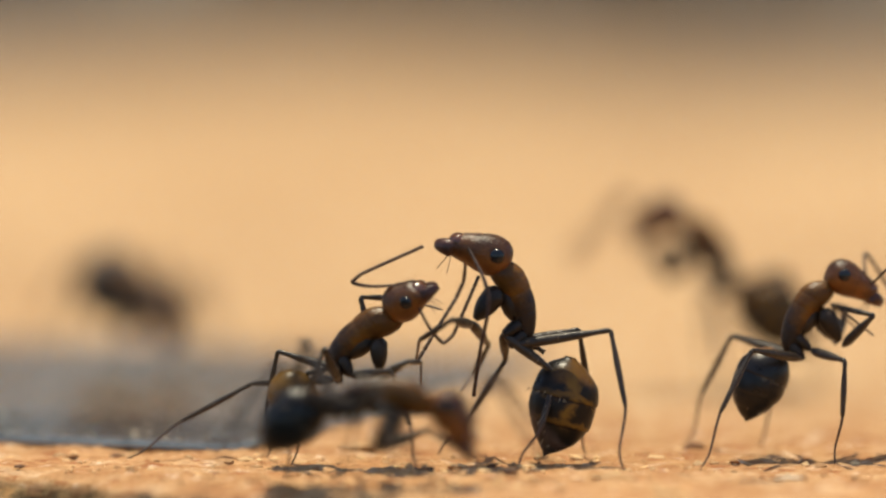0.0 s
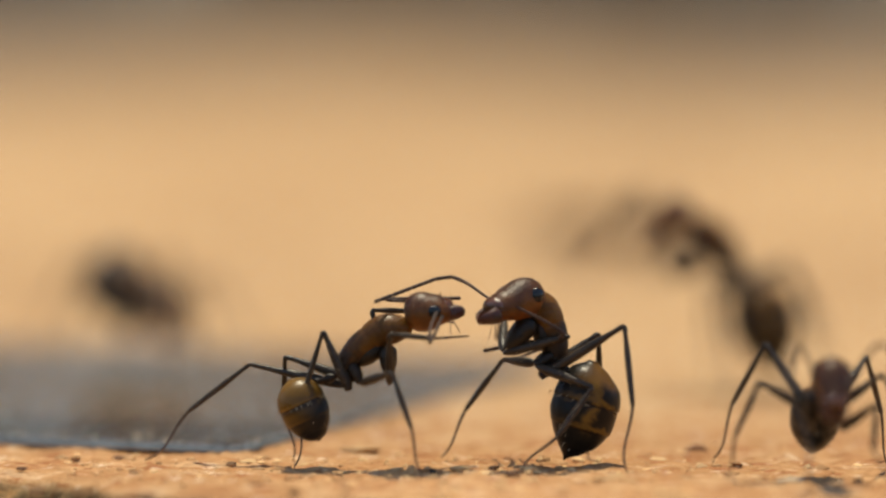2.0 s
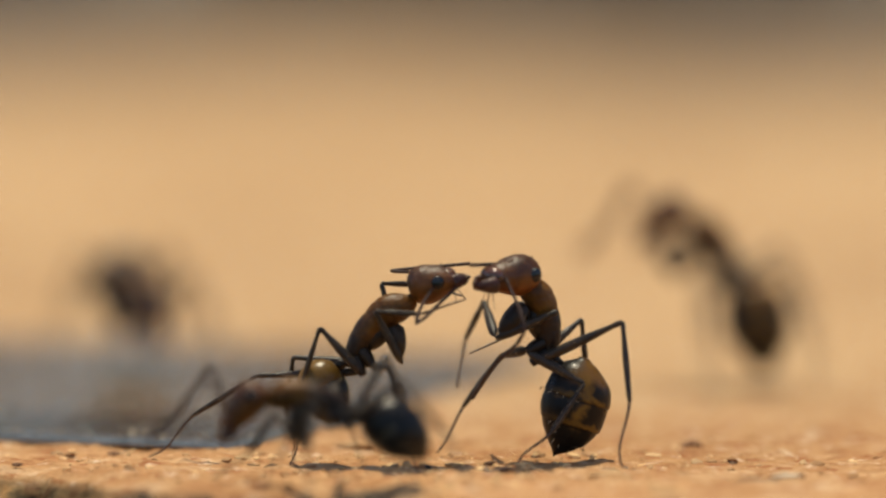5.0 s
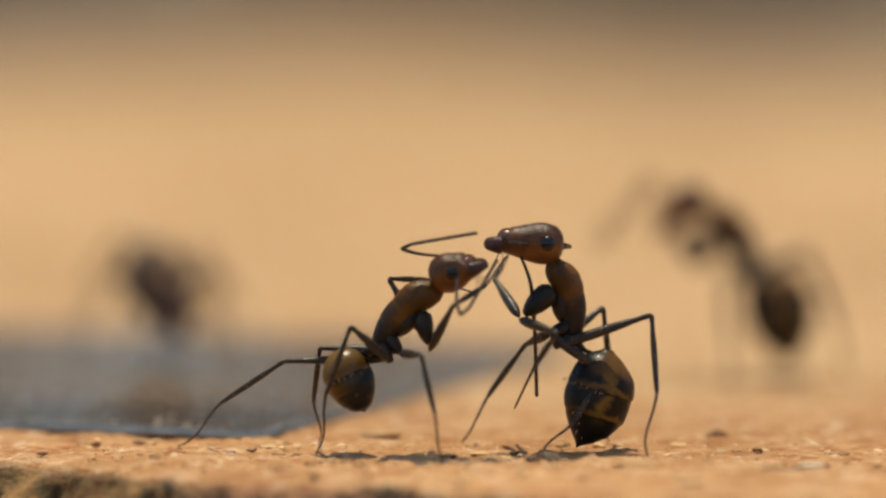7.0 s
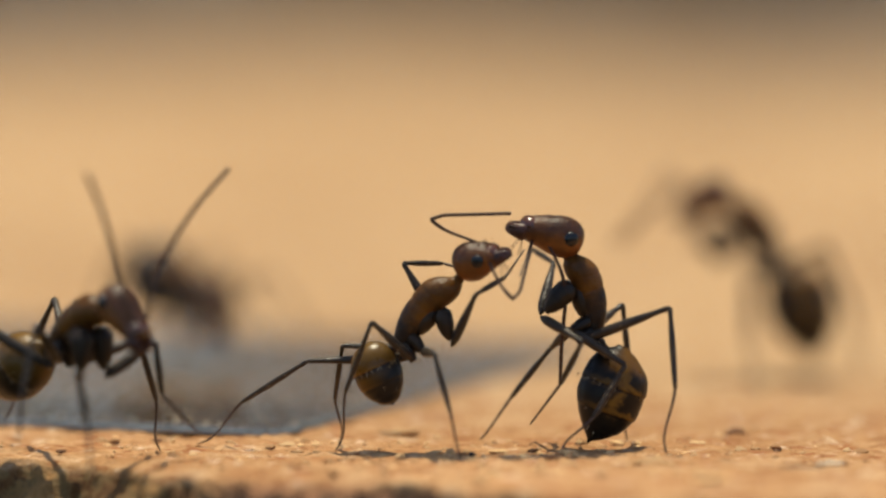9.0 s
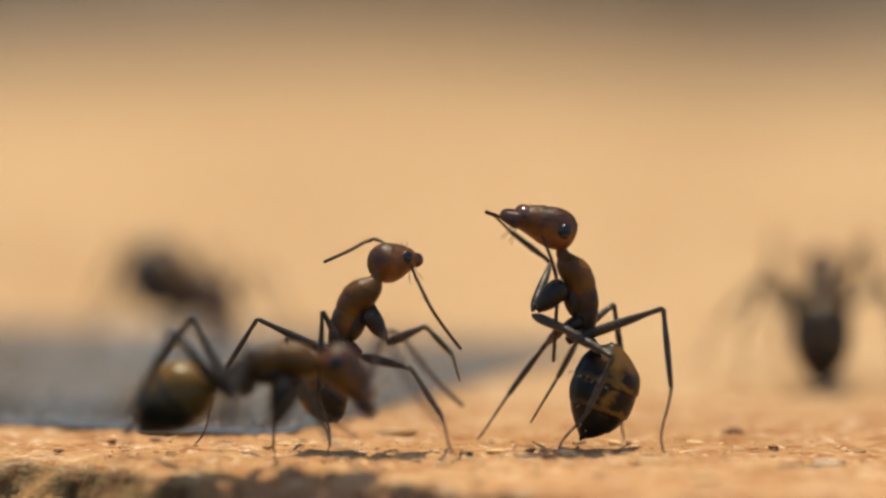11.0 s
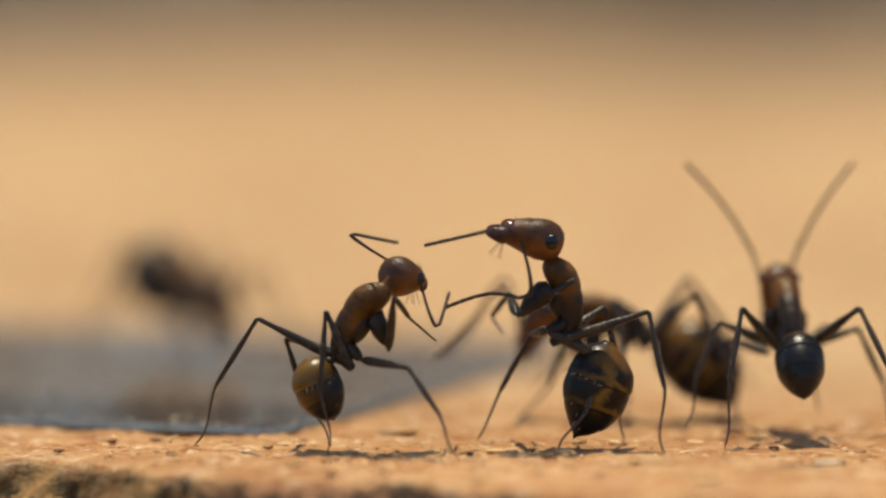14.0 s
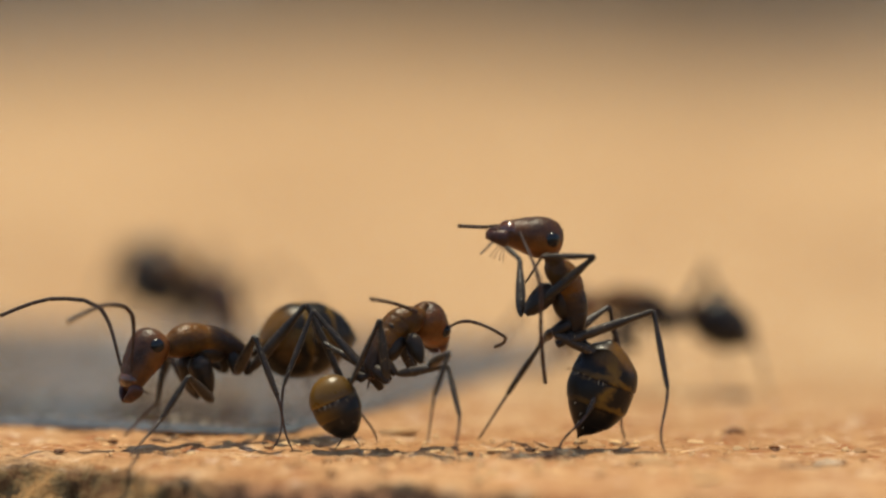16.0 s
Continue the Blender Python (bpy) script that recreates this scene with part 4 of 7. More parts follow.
tall.at(7, neck=(3.85, 2.40, 7.73), waist=(4.64, 2.40, 4.24), jaw=(1.17, 2.40, 8.33), tail=(4.88, 2.40, 0.13), rump=(6.14, 2.60, 3.86), fore_knee_n=(4.02, -0.42, 4.94), fore_ankle_n=(3.16, 0.82, 3.49), fore_tip_n=(2.40, 1.89, 1.72), mid_knee_n=(5.96, 1.94, 3.20), mid_foot_n=(3.44, 0.18, 0.00), hind_knee_n=(7.75, 1.94, 5.67), hind_foot_n=(7.64, -0.20, 0.00), elbow_n=(3.11, 2.02, 6.01), whip_n=(3.22, 2.02, 3.86), feeler_n=(3.31, 3.28, 2.12), fore_knee_f=(1.63, 5.10, 6.66), fore_ankle_f=(1.99, 7.13, 7.08), fore_tip_f=(2.20, 5.00, 7.60), mid_knee_f=(2.87, 4.19, 4.19), mid_foot_f=(0.27, 5.02, 0.00), hind_knee_f=(6.05, 4.43, 5.35), hind_foot_f=(6.26, 5.04, 0.00), elbow_f=(4.68, 4.14, 8.01), whip_f=(3.41, 2.41, 8.21), feeler_f=(2.15, 0.68, 8.41))
tall.at(7.5, neck=(3.69, 2.40, 7.92), waist=(4.71, 2.40, 4.32), jaw=(0.96, 2.40, 8.25), tail=(4.94, 2.40, 0.19), rump=(6.25, 2.60, 3.92), fore_knee_n=(4.66, 0.37, 4.33), fore_ankle_n=(3.70, 0.37, 2.46), fore_tip_n=(2.75, 1.69, 0.97), mid_knee_n=(5.91, 1.14, 3.32), mid_foot_n=(3.44, 0.20, 0.00), hind_knee_n=(7.83, 1.94, 5.71), hind_foot_n=(7.64, -0.17, 0.00), elbow_n=(3.55, 0.69, 6.75), whip_n=(3.45, 1.16, 4.66), feeler_n=(3.79, 1.16, 2.53), fore_knee_f=(3.29, 5.16, 6.69), fore_ankle_f=(1.83, 6.42, 7.51), fore_tip_f=(1.20, 4.34, 7.89), mid_knee_f=(3.06, 4.27, 4.19), mid_foot_f=(0.27, 5.02, 0.00), hind_knee_f=(6.05, 4.53, 5.38), hind_foot_f=(6.26, 5.05, 0.00), elbow_f=(4.51, 3.91, 7.92), whip_f=(2.73, 2.74, 8.23), feeler_f=(0.96, 1.57, 8.54))
tall.at(8, neck=(4.41, 2.40, 7.23), waist=(4.98, 2.40, 4.20), jaw=(1.94, 0.10, 6.87), tail=(4.76, 2.40, 0.29), rump=(6.17, 2.60, 4.02), fore_knee_n=(4.47, -0.12, 6.43), fore_ankle_n=(2.71, 1.02, 6.56), fore_tip_n=(0.71, 1.85, 6.94), mid_knee_n=(6.02, 0.98, 3.10), mid_foot_n=(3.44, 0.22, 0.00), hind_knee_n=(7.82, 0.60, 5.70), hind_foot_n=(7.64, -0.15, 0.00), elbow_n=(5.17, 1.34, 5.92), whip_n=(3.41, 2.58, 5.98), feeler_n=(1.28, 2.74, 5.74), fore_knee_f=(3.35, 5.64, 5.50), fore_ankle_f=(2.11, 7.24, 6.06), fore_tip_f=(1.75, 5.30, 5.07), mid_knee_f=(3.33, 4.24, 4.14), mid_foot_f=(0.27, 5.02, 0.00), hind_knee_f=(6.60, 4.14, 5.29), hind_foot_f=(6.26, 5.06, 0.00), elbow_f=(1.51, 4.60, 7.79), whip_f=(0.83, 2.58, 7.55), feeler_f=(0.15, 0.55, 7.31))
tall.at(8.5, neck=(4.16, 2.40, 7.75), waist=(4.84, 2.40, 4.26), jaw=(2.02, 0.99, 8.75), tail=(4.63, 2.40, 0.29), rump=(6.04, 2.60, 4.02), fore_knee_n=(5.57, 1.10, 6.76), fore_ankle_n=(3.50, 0.90, 5.50), fore_tip_n=(2.50, 0.90, 4.05), mid_knee_n=(5.92, 0.88, 3.29), mid_foot_n=(3.45, 0.23, 0.00), hind_knee_n=(7.81, 0.88, 5.70), hind_foot_n=(7.64, -0.14, 0.00), elbow_n=(3.80, 1.20, 6.08), whip_n=(3.62, 1.20, 3.94), feeler_n=(3.05, 1.20, 1.87), fore_knee_f=(2.29, 5.17, 6.86), fore_ankle_f=(1.86, 7.22, 6.93), fore_tip_f=(1.04, 5.25, 6.40), mid_knee_f=(3.30, 4.26, 4.09), mid_foot_f=(0.27, 5.02, 0.00), hind_knee_f=(6.25, 4.51, 5.28), hind_foot_f=(6.26, 5.06, 0.00), elbow_f=(2.40, 4.44, 8.05), whip_f=(1.26, 2.74, 7.39), feeler_f=(0.13, 1.03, 6.73))
tall.at(9, neck=(3.78, 2.40, 7.86), waist=(4.80, 2.40, 4.38), jaw=(1.31, 1.87, 8.95), tail=(4.58, 2.40, 0.23), rump=(5.99, 2.60, 3.95), fore_knee_n=(4.29, -0.17, 4.50), fore_ankle_n=(3.47, 0.64, 2.75), fore_tip_n=(2.28, 1.39, 1.06), mid_knee_n=(5.88, 1.04, 3.27), mid_foot_n=(3.45, 0.24, 0.00), hind_knee_n=(7.76, 0.92, 5.79), hind_foot_n=(7.65, -0.13, 0.00), elbow_n=(3.65, 1.69, 6.48), whip_n=(3.49, 2.19, 4.40), feeler_n=(3.51, 3.19, 2.49), fore_knee_f=(3.26, 4.77, 7.23), fore_ankle_f=(2.38, 6.63, 7.67), fore_tip_f=(1.90, 4.72, 6.67), mid_knee_f=(3.26, 4.27, 4.09), mid_foot_f=(0.27, 5.02, 0.00), hind_knee_f=(6.10, 4.65, 5.31), hind_foot_f=(6.26, 5.06, 0.00), elbow_f=(3.94, 4.55, 8.05), whip_f=(2.68, 2.87, 8.50), feeler_f=(1.42, 1.18, 8.96))
tall.at(11.5, neck=(3.55, 2.40, 8.18), waist=(4.50, 2.40, 4.35), jaw=(1.22, 1.78, 9.45), tail=(4.36, 2.40, 0.32), rump=(5.77, 2.60, 4.04), fore_knee_n=(4.41, 0.00, 4.79), fore_ankle_n=(3.43, 0.66, 3.06), fore_tip_n=(2.43, 1.30, 1.20), mid_knee_n=(5.53, 0.43, 3.64), mid_foot_n=(3.45, 0.30, 0.00), hind_knee_n=(7.67, 1.38, 5.72), hind_foot_n=(7.66, -0.07, 0.00), elbow_n=(3.39, 1.64, 6.75), whip_n=(3.30, 2.87, 4.99), feeler_n=(3.26, 4.18, 3.28), fore_knee_f=(3.26, 4.89, 7.20), fore_ankle_f=(1.53, 4.89, 8.39), fore_tip_f=(0.69, 3.12, 9.39), mid_knee_f=(3.15, 4.32, 4.18), mid_foot_f=(0.27, 5.02, 0.00), hind_knee_f=(5.87, 4.65, 5.33), hind_foot_f=(6.26, 5.06, 0.00), elbow_f=(3.82, 4.52, 8.25), whip_f=(2.12, 3.34, 8.84), feeler_f=(0.42, 2.16, 9.43))
tall.at(12, neck=(3.78, 2.40, 7.95), waist=(4.69, 2.40, 4.35), jaw=(1.20, 1.73, 8.63), tail=(4.43, 2.40, 0.36), rump=(5.83, 2.60, 4.09), fore_knee_n=(5.70, 1.20, 7.50), fore_ankle_n=(4.10, 1.40, 7.55), fore_tip_n=(2.40, 2.20, 7.20), mid_knee_n=(5.85, 1.32, 3.22), mid_foot_n=(3.45, 0.31, 0.00), hind_knee_n=(7.78, 1.32, 5.69), hind_foot_n=(7.66, -0.06, 0.00), elbow_n=(2.79, -0.18, 6.81), whip_n=(1.35, 0.60, 5.41), feeler_n=(1.03, 0.60, 3.28), fore_knee_f=(2.65, 4.63, 7.49), fore_ankle_f=(1.23, 5.93, 8.33), fore_tip_f=(0.31, 4.03, 8.96), mid_knee_f=(3.26, 4.34, 4.18), mid_foot_f=(0.27, 5.02, 0.00), hind_knee_f=(5.98, 4.64, 5.34), hind_foot_f=(6.26, 5.06, 0.00), elbow_f=(3.82, 4.55, 8.25), whip_f=(1.79, 3.87, 8.24), feeler_f=(-0.25, 3.18, 8.23))
tall.at(12.5, neck=(4.02, 2.40, 7.73), waist=(4.79, 2.40, 4.24), jaw=(1.55, 0.10, 7.64), tail=(4.34, 2.40, 0.45), rump=(5.74, 2.60, 4.18), fore_knee_n=(2.72, -0.16, 7.30), fore_ankle_n=(0.75, -0.16, 6.55), fore_tip_n=(0.34, -0.16, 4.39), mid_knee_n=(5.80, 0.62, 3.29), mid_foot_n=(3.45, 0.33, 0.00), hind_knee_n=(7.80, 0.75, 5.73), hind_foot_n=(7.66, -0.04, 0.00), elbow_n=(4.52, -0.56, 6.73), whip_n=(2.53, -0.56, 7.53), feeler_n=(0.45, -0.56, 6.97), fore_knee_f=(3.00, 4.40, 7.35), fore_ankle_f=(0.90, 4.40, 7.75), fore_tip_f=(-1.20, 4.00, 6.30), mid_knee_f=(3.12, 4.16, 4.26), mid_foot_f=(0.27, 5.02, 0.00), hind_knee_f=(6.23, 4.56, 5.34), hind_foot_f=(6.26, 5.06, 0.00), elbow_f=(1.99, 4.61, 8.70), whip_f=(1.80, 2.57, 8.06), feeler_f=(1.62, 0.53, 7.42))
tall.at(13, neck=(3.76, 2.40, 7.95), waist=(4.55, 2.40, 4.35), jaw=(1.58, 0.90, 8.68), tail=(4.22, 2.40, 0.54), rump=(5.63, 2.60, 4.27), fore_knee_n=(4.99, 1.83, 6.48), fore_ankle_n=(3.78, 2.98, 5.20), fore_tip_n=(2.33, 2.98, 3.55), mid_knee_n=(5.28, 0.18, 3.66), mid_foot_n=(3.45, 0.34, 0.00), hind_knee_n=(7.52, 0.82, 5.73), hind_foot_n=(7.67, -0.03, 0.00), elbow_n=(4.66, 1.15, 6.82), whip_n=(3.77, 2.56, 5.47), feeler_n=(2.47, 2.56, 3.75), fore_knee_f=(1.09, 5.01, 6.49), fore_ankle_f=(-0.00, 5.75, 4.85), fore_tip_f=(0.34, 5.75, 2.67), mid_knee_f=(2.78, 4.08, 4.09), mid_foot_f=(0.27, 5.02, 0.00), hind_knee_f=(5.96, 4.52, 5.35), hind_foot_f=(6.26, 5.06, 0.00), elbow_f=(2.89, 4.53, 8.70), whip_f=(1.65, 3.25, 7.50), feeler_f=(0.40, 1.98, 6.30))
tall.at(13.5, neck=(2.99, 2.40, 7.84), waist=(4.00, 2.40, 4.24), jaw=(0.63, 1.61, 9.02), tail=(4.35, 2.40, 0.34), rump=(5.76, 2.60, 4.07), fore_knee_n=(3.39, -0.33, 4.60), fore_ankle_n=(2.53, 0.91, 3.15), fore_tip_n=(1.81, 2.49, 1.80), mid_knee_n=(5.32, 1.32, 3.33), mid_foot_n=(3.45, 0.35, 0.00), hind_knee_n=(7.12, 1.94, 5.63), hind_foot_n=(7.67, -0.02, 0.00), elbow_n=(3.07, 0.46, 6.76), whip_n=(2.91, 1.06, 4.70), feeler_n=(3.05, 1.87, 2.72), fore_knee_f=(2.11, 3.86, 7.73), fore_ankle_f=(0.87, 5.56, 7.72), fore_tip_f=(-0.60, 3.95, 7.95), mid_knee_f=(2.34, 4.20, 3.96), mid_foot_f=(0.27, 5.02, 0.00), hind_knee_f=(5.29, 4.56, 5.34), hind_foot_f=(6.26, 5.06, 0.00), elbow_f=(1.66, 5.07, 9.24), whip_f=(0.68, 3.17, 9.42), feeler_f=(-0.30, 1.27, 9.60))
tall.at(14, neck=(3.09, 2.40, 7.73), waist=(3.88, 2.40, 4.24), jaw=(0.62, 1.79, 8.78), tail=(4.11, 2.40, 0.38), rump=(5.52, 2.60, 4.11), fore_knee_n=(4.10, 1.83, 6.74), fore_ankle_n=(2.77, 3.12, 5.76), fore_tip_n=(2.11, 5.08, 5.02), mid_knee_n=(5.27, 1.94, 3.31), mid_foot_n=(3.45, 0.36, 0.00), hind_knee_n=(7.04, 1.94, 5.54), hind_foot_n=(7.67, -0.01, 0.00), elbow_n=(2.40, 1.04, 6.22), whip_n=(0.85, 2.52, 6.37), feeler_n=(-1.02, 3.18, 5.52), fore_knee_f=(1.55, 5.59, 5.89), fore_ankle_f=(0.87, 7.27, 4.83), fore_tip_f=(1.32, 5.18, 4.33), mid_knee_f=(2.33, 4.22, 3.96), mid_foot_f=(0.27, 5.02, 0.00), hind_knee_f=(5.38, 4.23, 5.44), hind_foot_f=(6.26, 5.06, 0.00), elbow_f=(1.54, 5.18, 8.66), whip_f=(-0.15, 3.88, 8.35), feeler_f=(-1.84, 2.59, 8.05))
tall.at(14.5, neck=(3.43, 2.40, 7.17), waist=(3.99, 2.40, 4.24), jaw=(1.29, 0.67, 7.14), tail=(4.11, 2.40, 0.43), rump=(5.52, 2.60, 4.16), fore_knee_n=(1.61, -0.48, 6.72), fore_ankle_n=(-0.12, -0.48, 5.53), fore_tip_n=(-0.05, -0.48, 3.33), mid_knee_n=(5.31, 1.36, 3.33), mid_foot_n=(3.45, 0.37, 0.00), hind_knee_n=(7.16, 1.94, 5.53), hind_foot_n=(7.67, 0.00, 0.00), elbow_n=(4.50, 0.43, 6.09), whip_n=(2.50, 0.43, 6.86), feeler_n=(0.37, 0.43, 7.19), fore_knee_f=(2.12, 5.61, 5.89), fore_ankle_f=(0.24, 5.61, 4.94), fore_tip_f=(0.29, 4.17, 3.28), mid_knee_f=(2.44, 4.14, 3.85), mid_foot_f=(0.27, 5.02, 0.00), hind_knee_f=(5.90, 2.86, 5.44), hind_foot_f=(6.26, 5.06, 0.00), elbow_f=(1.08, 4.19, 6.91), whip_f=(0.85, 2.18, 6.18), feeler_f=(0.62, 0.17, 5.44))
tall.at(15, neck=(3.09, 2.40, 7.62), waist=(3.88, 2.40, 4.24), jaw=(0.73, 1.20, 8.37), tail=(4.18, 2.40, 0.50), rump=(5.59, 2.60, 4.22), fore_knee_n=(4.60, 1.20, 7.20), fore_ankle_n=(2.75, 1.20, 6.95), fore_tip_n=(1.00, 1.80, 6.40), mid_knee_n=(5.27, 1.94, 3.31), mid_foot_n=(3.45, 0.39, 0.00), hind_knee_n=(7.06, 1.94, 5.49), hind_foot_n=(7.68, 0.02, 0.00), elbow_n=(2.71, -0.92, 7.09), whip_n=(2.58, 0.74, 5.73), feeler_n=(2.69, 2.39, 4.35), fore_knee_f=(1.43, 4.78, 7.26), fore_ankle_f=(-0.00, 5.57, 5.94), fore_tip_f=(0.32, 4.29, 4.18), mid_knee_f=(2.44, 4.22, 3.85), mid_foot_f=(0.27, 5.02, 0.00), hind_knee_f=(5.60, 3.90, 5.35), hind_foot_f=(6.26, 5.06, 0.00), elbow_f=(0.86, 4.53, 7.80), whip_f=(0.49, 3.11, 6.22), feeler_f=(0.13, 1.70, 4.64))
tall.at(15.5, neck=(2.95, 2.40, 8.06), waist=(4.08, 2.40, 4.24), jaw=(0.49, 1.72, 9.07), tail=(4.20, 2.40, 0.36), rump=(5.61, 2.60, 4.09), fore_knee_n=(3.47, -0.38, 4.83), fore_ankle_n=(2.48, -0.00, 3.01), fore_tip_n=(1.76, 1.06, 1.23), mid_knee_n=(5.47, 1.94, 3.31), mid_foot_n=(3.45, 0.40, 0.00), hind_knee_n=(7.20, 1.94, 5.62), hind_foot_n=(7.68, 0.03, 0.00), elbow_n=(2.54, -0.45, 7.50), whip_n=(2.48, -0.45, 5.35), feeler_n=(2.42, -0.45, 3.20), fore_knee_f=(2.31, 4.53, 7.34), fore_ankle_f=(0.84, 5.59, 8.40), fore_tip_f=(-0.86, 4.36, 9.05), mid_knee_f=(2.53, 4.31, 4.07), mid_foot_f=(0.27, 5.02, 0.00), hind_knee_f=(5.59, 4.29, 5.32), hind_foot_f=(6.26, 5.06, 0.00), elbow_f=(1.40, 5.15, 9.30), whip_f=(0.76, 3.11, 9.12), feeler_f=(0.11, 1.06, 8.94))
tall.at(16, neck=(3.07, 2.40, 7.84), waist=(4.08, 2.40, 4.24), jaw=(0.60, 1.49, 8.64), tail=(4.25, 2.40, 0.41), rump=(5.65, 2.60, 4.13), fore_knee_n=(4.90, 1.20, 7.73), fore_ankle_n=(3.13, 1.00, 7.75), fore_tip_n=(2.20, 2.60, 6.60), mid_knee_n=(5.45, 1.94, 3.27), mid_foot_n=(3.45, 0.41, 0.00), hind_knee_n=(7.23, 1.94, 5.54), hind_foot_n=(7.68, 0.04, 0.00), elbow_n=(2.70, -0.22, 6.81), whip_n=(2.71, 0.41, 4.76), feeler_n=(2.94, 0.97, 2.69), fore_knee_f=(1.97, 4.61, 7.34), fore_ankle_f=(1.07, 6.34, 8.12), fore_tip_f=(0.38, 4.32, 7.58), mid_knee_f=(2.88, 4.42, 4.06), mid_foot_f=(0.27, 5.02, 0.00), hind_knee_f=(5.59, 4.26, 5.37), hind_foot_f=(6.26, 5.06, 0.00), elbow_f=(0.72, 4.84, 8.64), whip_f=(0.13, 2.78, 8.80), feeler_f=(-0.47, 0.72, 8.96))
# rows of the smaller ant
small.at(0, neck=(-1.41, 1.60, 5.81), waist=(-4.09, 1.60, 3.80), jaw=(0.20, 0.64, 7.23), tail=(-4.80, 1.60, 1.33), rump=(-5.85, 1.80, 3.64), fore_knee_n=(-0.95, -1.00, 4.33), fore_ankle_n=(-0.40, 0.71, 4.17), fore_tip_n=(-0.40, 2.22, 3.02), mid_knee_n=(-1.62, -0.29, 4.20), mid_foot_n=(-0.44, -1.17, 0.00), hind_knee_n=(-3.47, -0.35, 5.38), hind_foot_n=(-5.55, 1.59, 0.00), elbow_n=(0.50, 0.70, 4.89), whip_n=(1.20, 1.26, 6.22), feeler_n=(1.90, 1.82, 7.54), fore_knee_f=(-2.81, 2.50, 6.61), fore_ankle_f=(-1.26, 3.30, 6.51), fore_tip_f=(0.19, 2.70, 6.16), mid_knee_f=(-7.3, 3.4, 4.9), mid_foot_f=(-6.60, 4.60, 0.00), hind_knee_f=(-7.31, 4.01, 2.73), hind_foot_f=(-12.24, 3.82, 0.00), elbow_f=(-3.15, 1.30, 7.29), whip_f=(-1.72, 1.30, 8.01), feeler_f=(-0.29, 1.30, 8.73))
small.at(0.5, neck=(-1.72, 1.60, 6.27), waist=(-4.18, 1.60, 3.70), jaw=(0.30, 1.60, 7.47), tail=(-4.77, 1.60, 1.34), rump=(-5.83, 1.80, 3.65), fore_knee_n=(-1.59, -0.21, 5.64), fore_ankle_n=(-0.49, 1.20, 5.86), fore_tip_n=(1.27, 1.20, 6.59), mid_knee_n=(-1.70, -0.36, 4.10), mid_foot_n=(-0.44, -1.17, 0.00), hind_knee_n=(-3.41, -0.24, 5.42), hind_foot_n=(-5.54, 1.58, 0.00), elbow_n=(-0.75, 0.19, 5.21), whip_n=(-0.20, 1.38, 6.12), feeler_n=(0.36, 2.57, 7.03), fore_knee_f=(-3.12, 2.50, 7.27), fore_ankle_f=(-1.57, 3.30, 7.17), fore_tip_f=(-0.12, 2.70, 6.82), mid_knee_f=(-7.2, 3.2, 4.9), mid_foot_f=(-6.55, 4.50, 0.00), hind_knee_f=(-7.60, 3.49, 3.00), hind_foot_f=(-12.23, 3.82, 0.00), elbow_f=(-2.82, 1.93, 8.83), whip_f=(-1.23, 1.93, 9.00), feeler_f=(0.36, 1.93, 9.18))
small.at(1, neck=(-1.85, 1.60, 5.97), waist=(-4.20, 1.60, 3.84), jaw=(0.38, 1.17, 6.57), tail=(-4.91, 1.60, 1.21), rump=(-5.96, 1.80, 3.53), fore_knee_n=(-1.73, 0.41, 5.89), fore_ankle_n=(-0.18, 1.25, 5.55), fore_tip_n=(1.65, 1.75, 5.51), mid_knee_n=(-1.73, -0.41, 3.87), mid_foot_n=(-0.44, -1.18, 0.00), hind_knee_n=(-4.12, 0.21, 5.75), hind_foot_n=(-5.54, 1.57, 0.00), elbow_n=(-1.23, -1.38, 6.37), whip_n=(-0.02, -0.39, 6.68), feeler_n=(1.20, 0.60, 6.99), fore_knee_f=(-3.25, 2.50, 6.77), fore_ankle_f=(-1.70, 3.30, 6.67), fore_tip_f=(-0.25, 2.70, 6.32), mid_knee_f=(-6.42, 2.06, 4.31), mid_foot_f=(-5.67, 4.42, 0.00), hind_knee_f=(-7.91, 2.15, 3.68), hind_foot_f=(-12.22, 3.82, 0.00), elbow_f=(-3.01, 1.66, 7.24), whip_f=(-1.82, 0.61, 7.41), feeler_f=(-0.62, -0.44, 7.58))
small.at(1.5, neck=(-1.38, 1.60, 6.08), waist=(-4.02, 1.60, 3.77), jaw=(0.94, 1.60, 6.42), tail=(-4.59, 1.60, 1.17), rump=(-5.65, 1.80, 3.49), fore_knee_n=(-2.56, 1.03, 5.72), fore_ankle_n=(-0.76, 1.03, 5.75), fore_tip_n=(0.85, 2.03, 5.80), mid_knee_n=(-1.59, -0.45, 3.85), mid_foot_n=(-0.44, -1.19, 0.00), hind_knee_n=(-4.04, 0.32, 5.70), hind_foot_n=(-5.53, 1.56, 0.00), elbow_n=(-0.77, -0.75, 5.55), whip_n=(0.45, 0.11, 6.12), feeler_n=(1.67, 0.97, 6.69), fore_knee_f=(-2.68, 2.50, 6.58), fore_ankle_f=(-1.13, 3.30, 6.48), fore_tip_f=(0.32, 2.70, 6.13), mid_knee_f=(-6.21, 2.06, 4.39), mid_foot_f=(-5.65, 4.42, 0.00), hind_knee_f=(-7.59, 3.13, 3.02), hind_foot_f=(-12.22, 3.82, 0.00), elbow_f=(-1.17, 3.87, 7.87), whip_f=(0.35, 3.64, 7.43), feeler_f=(1.87, 3.40, 7.00))
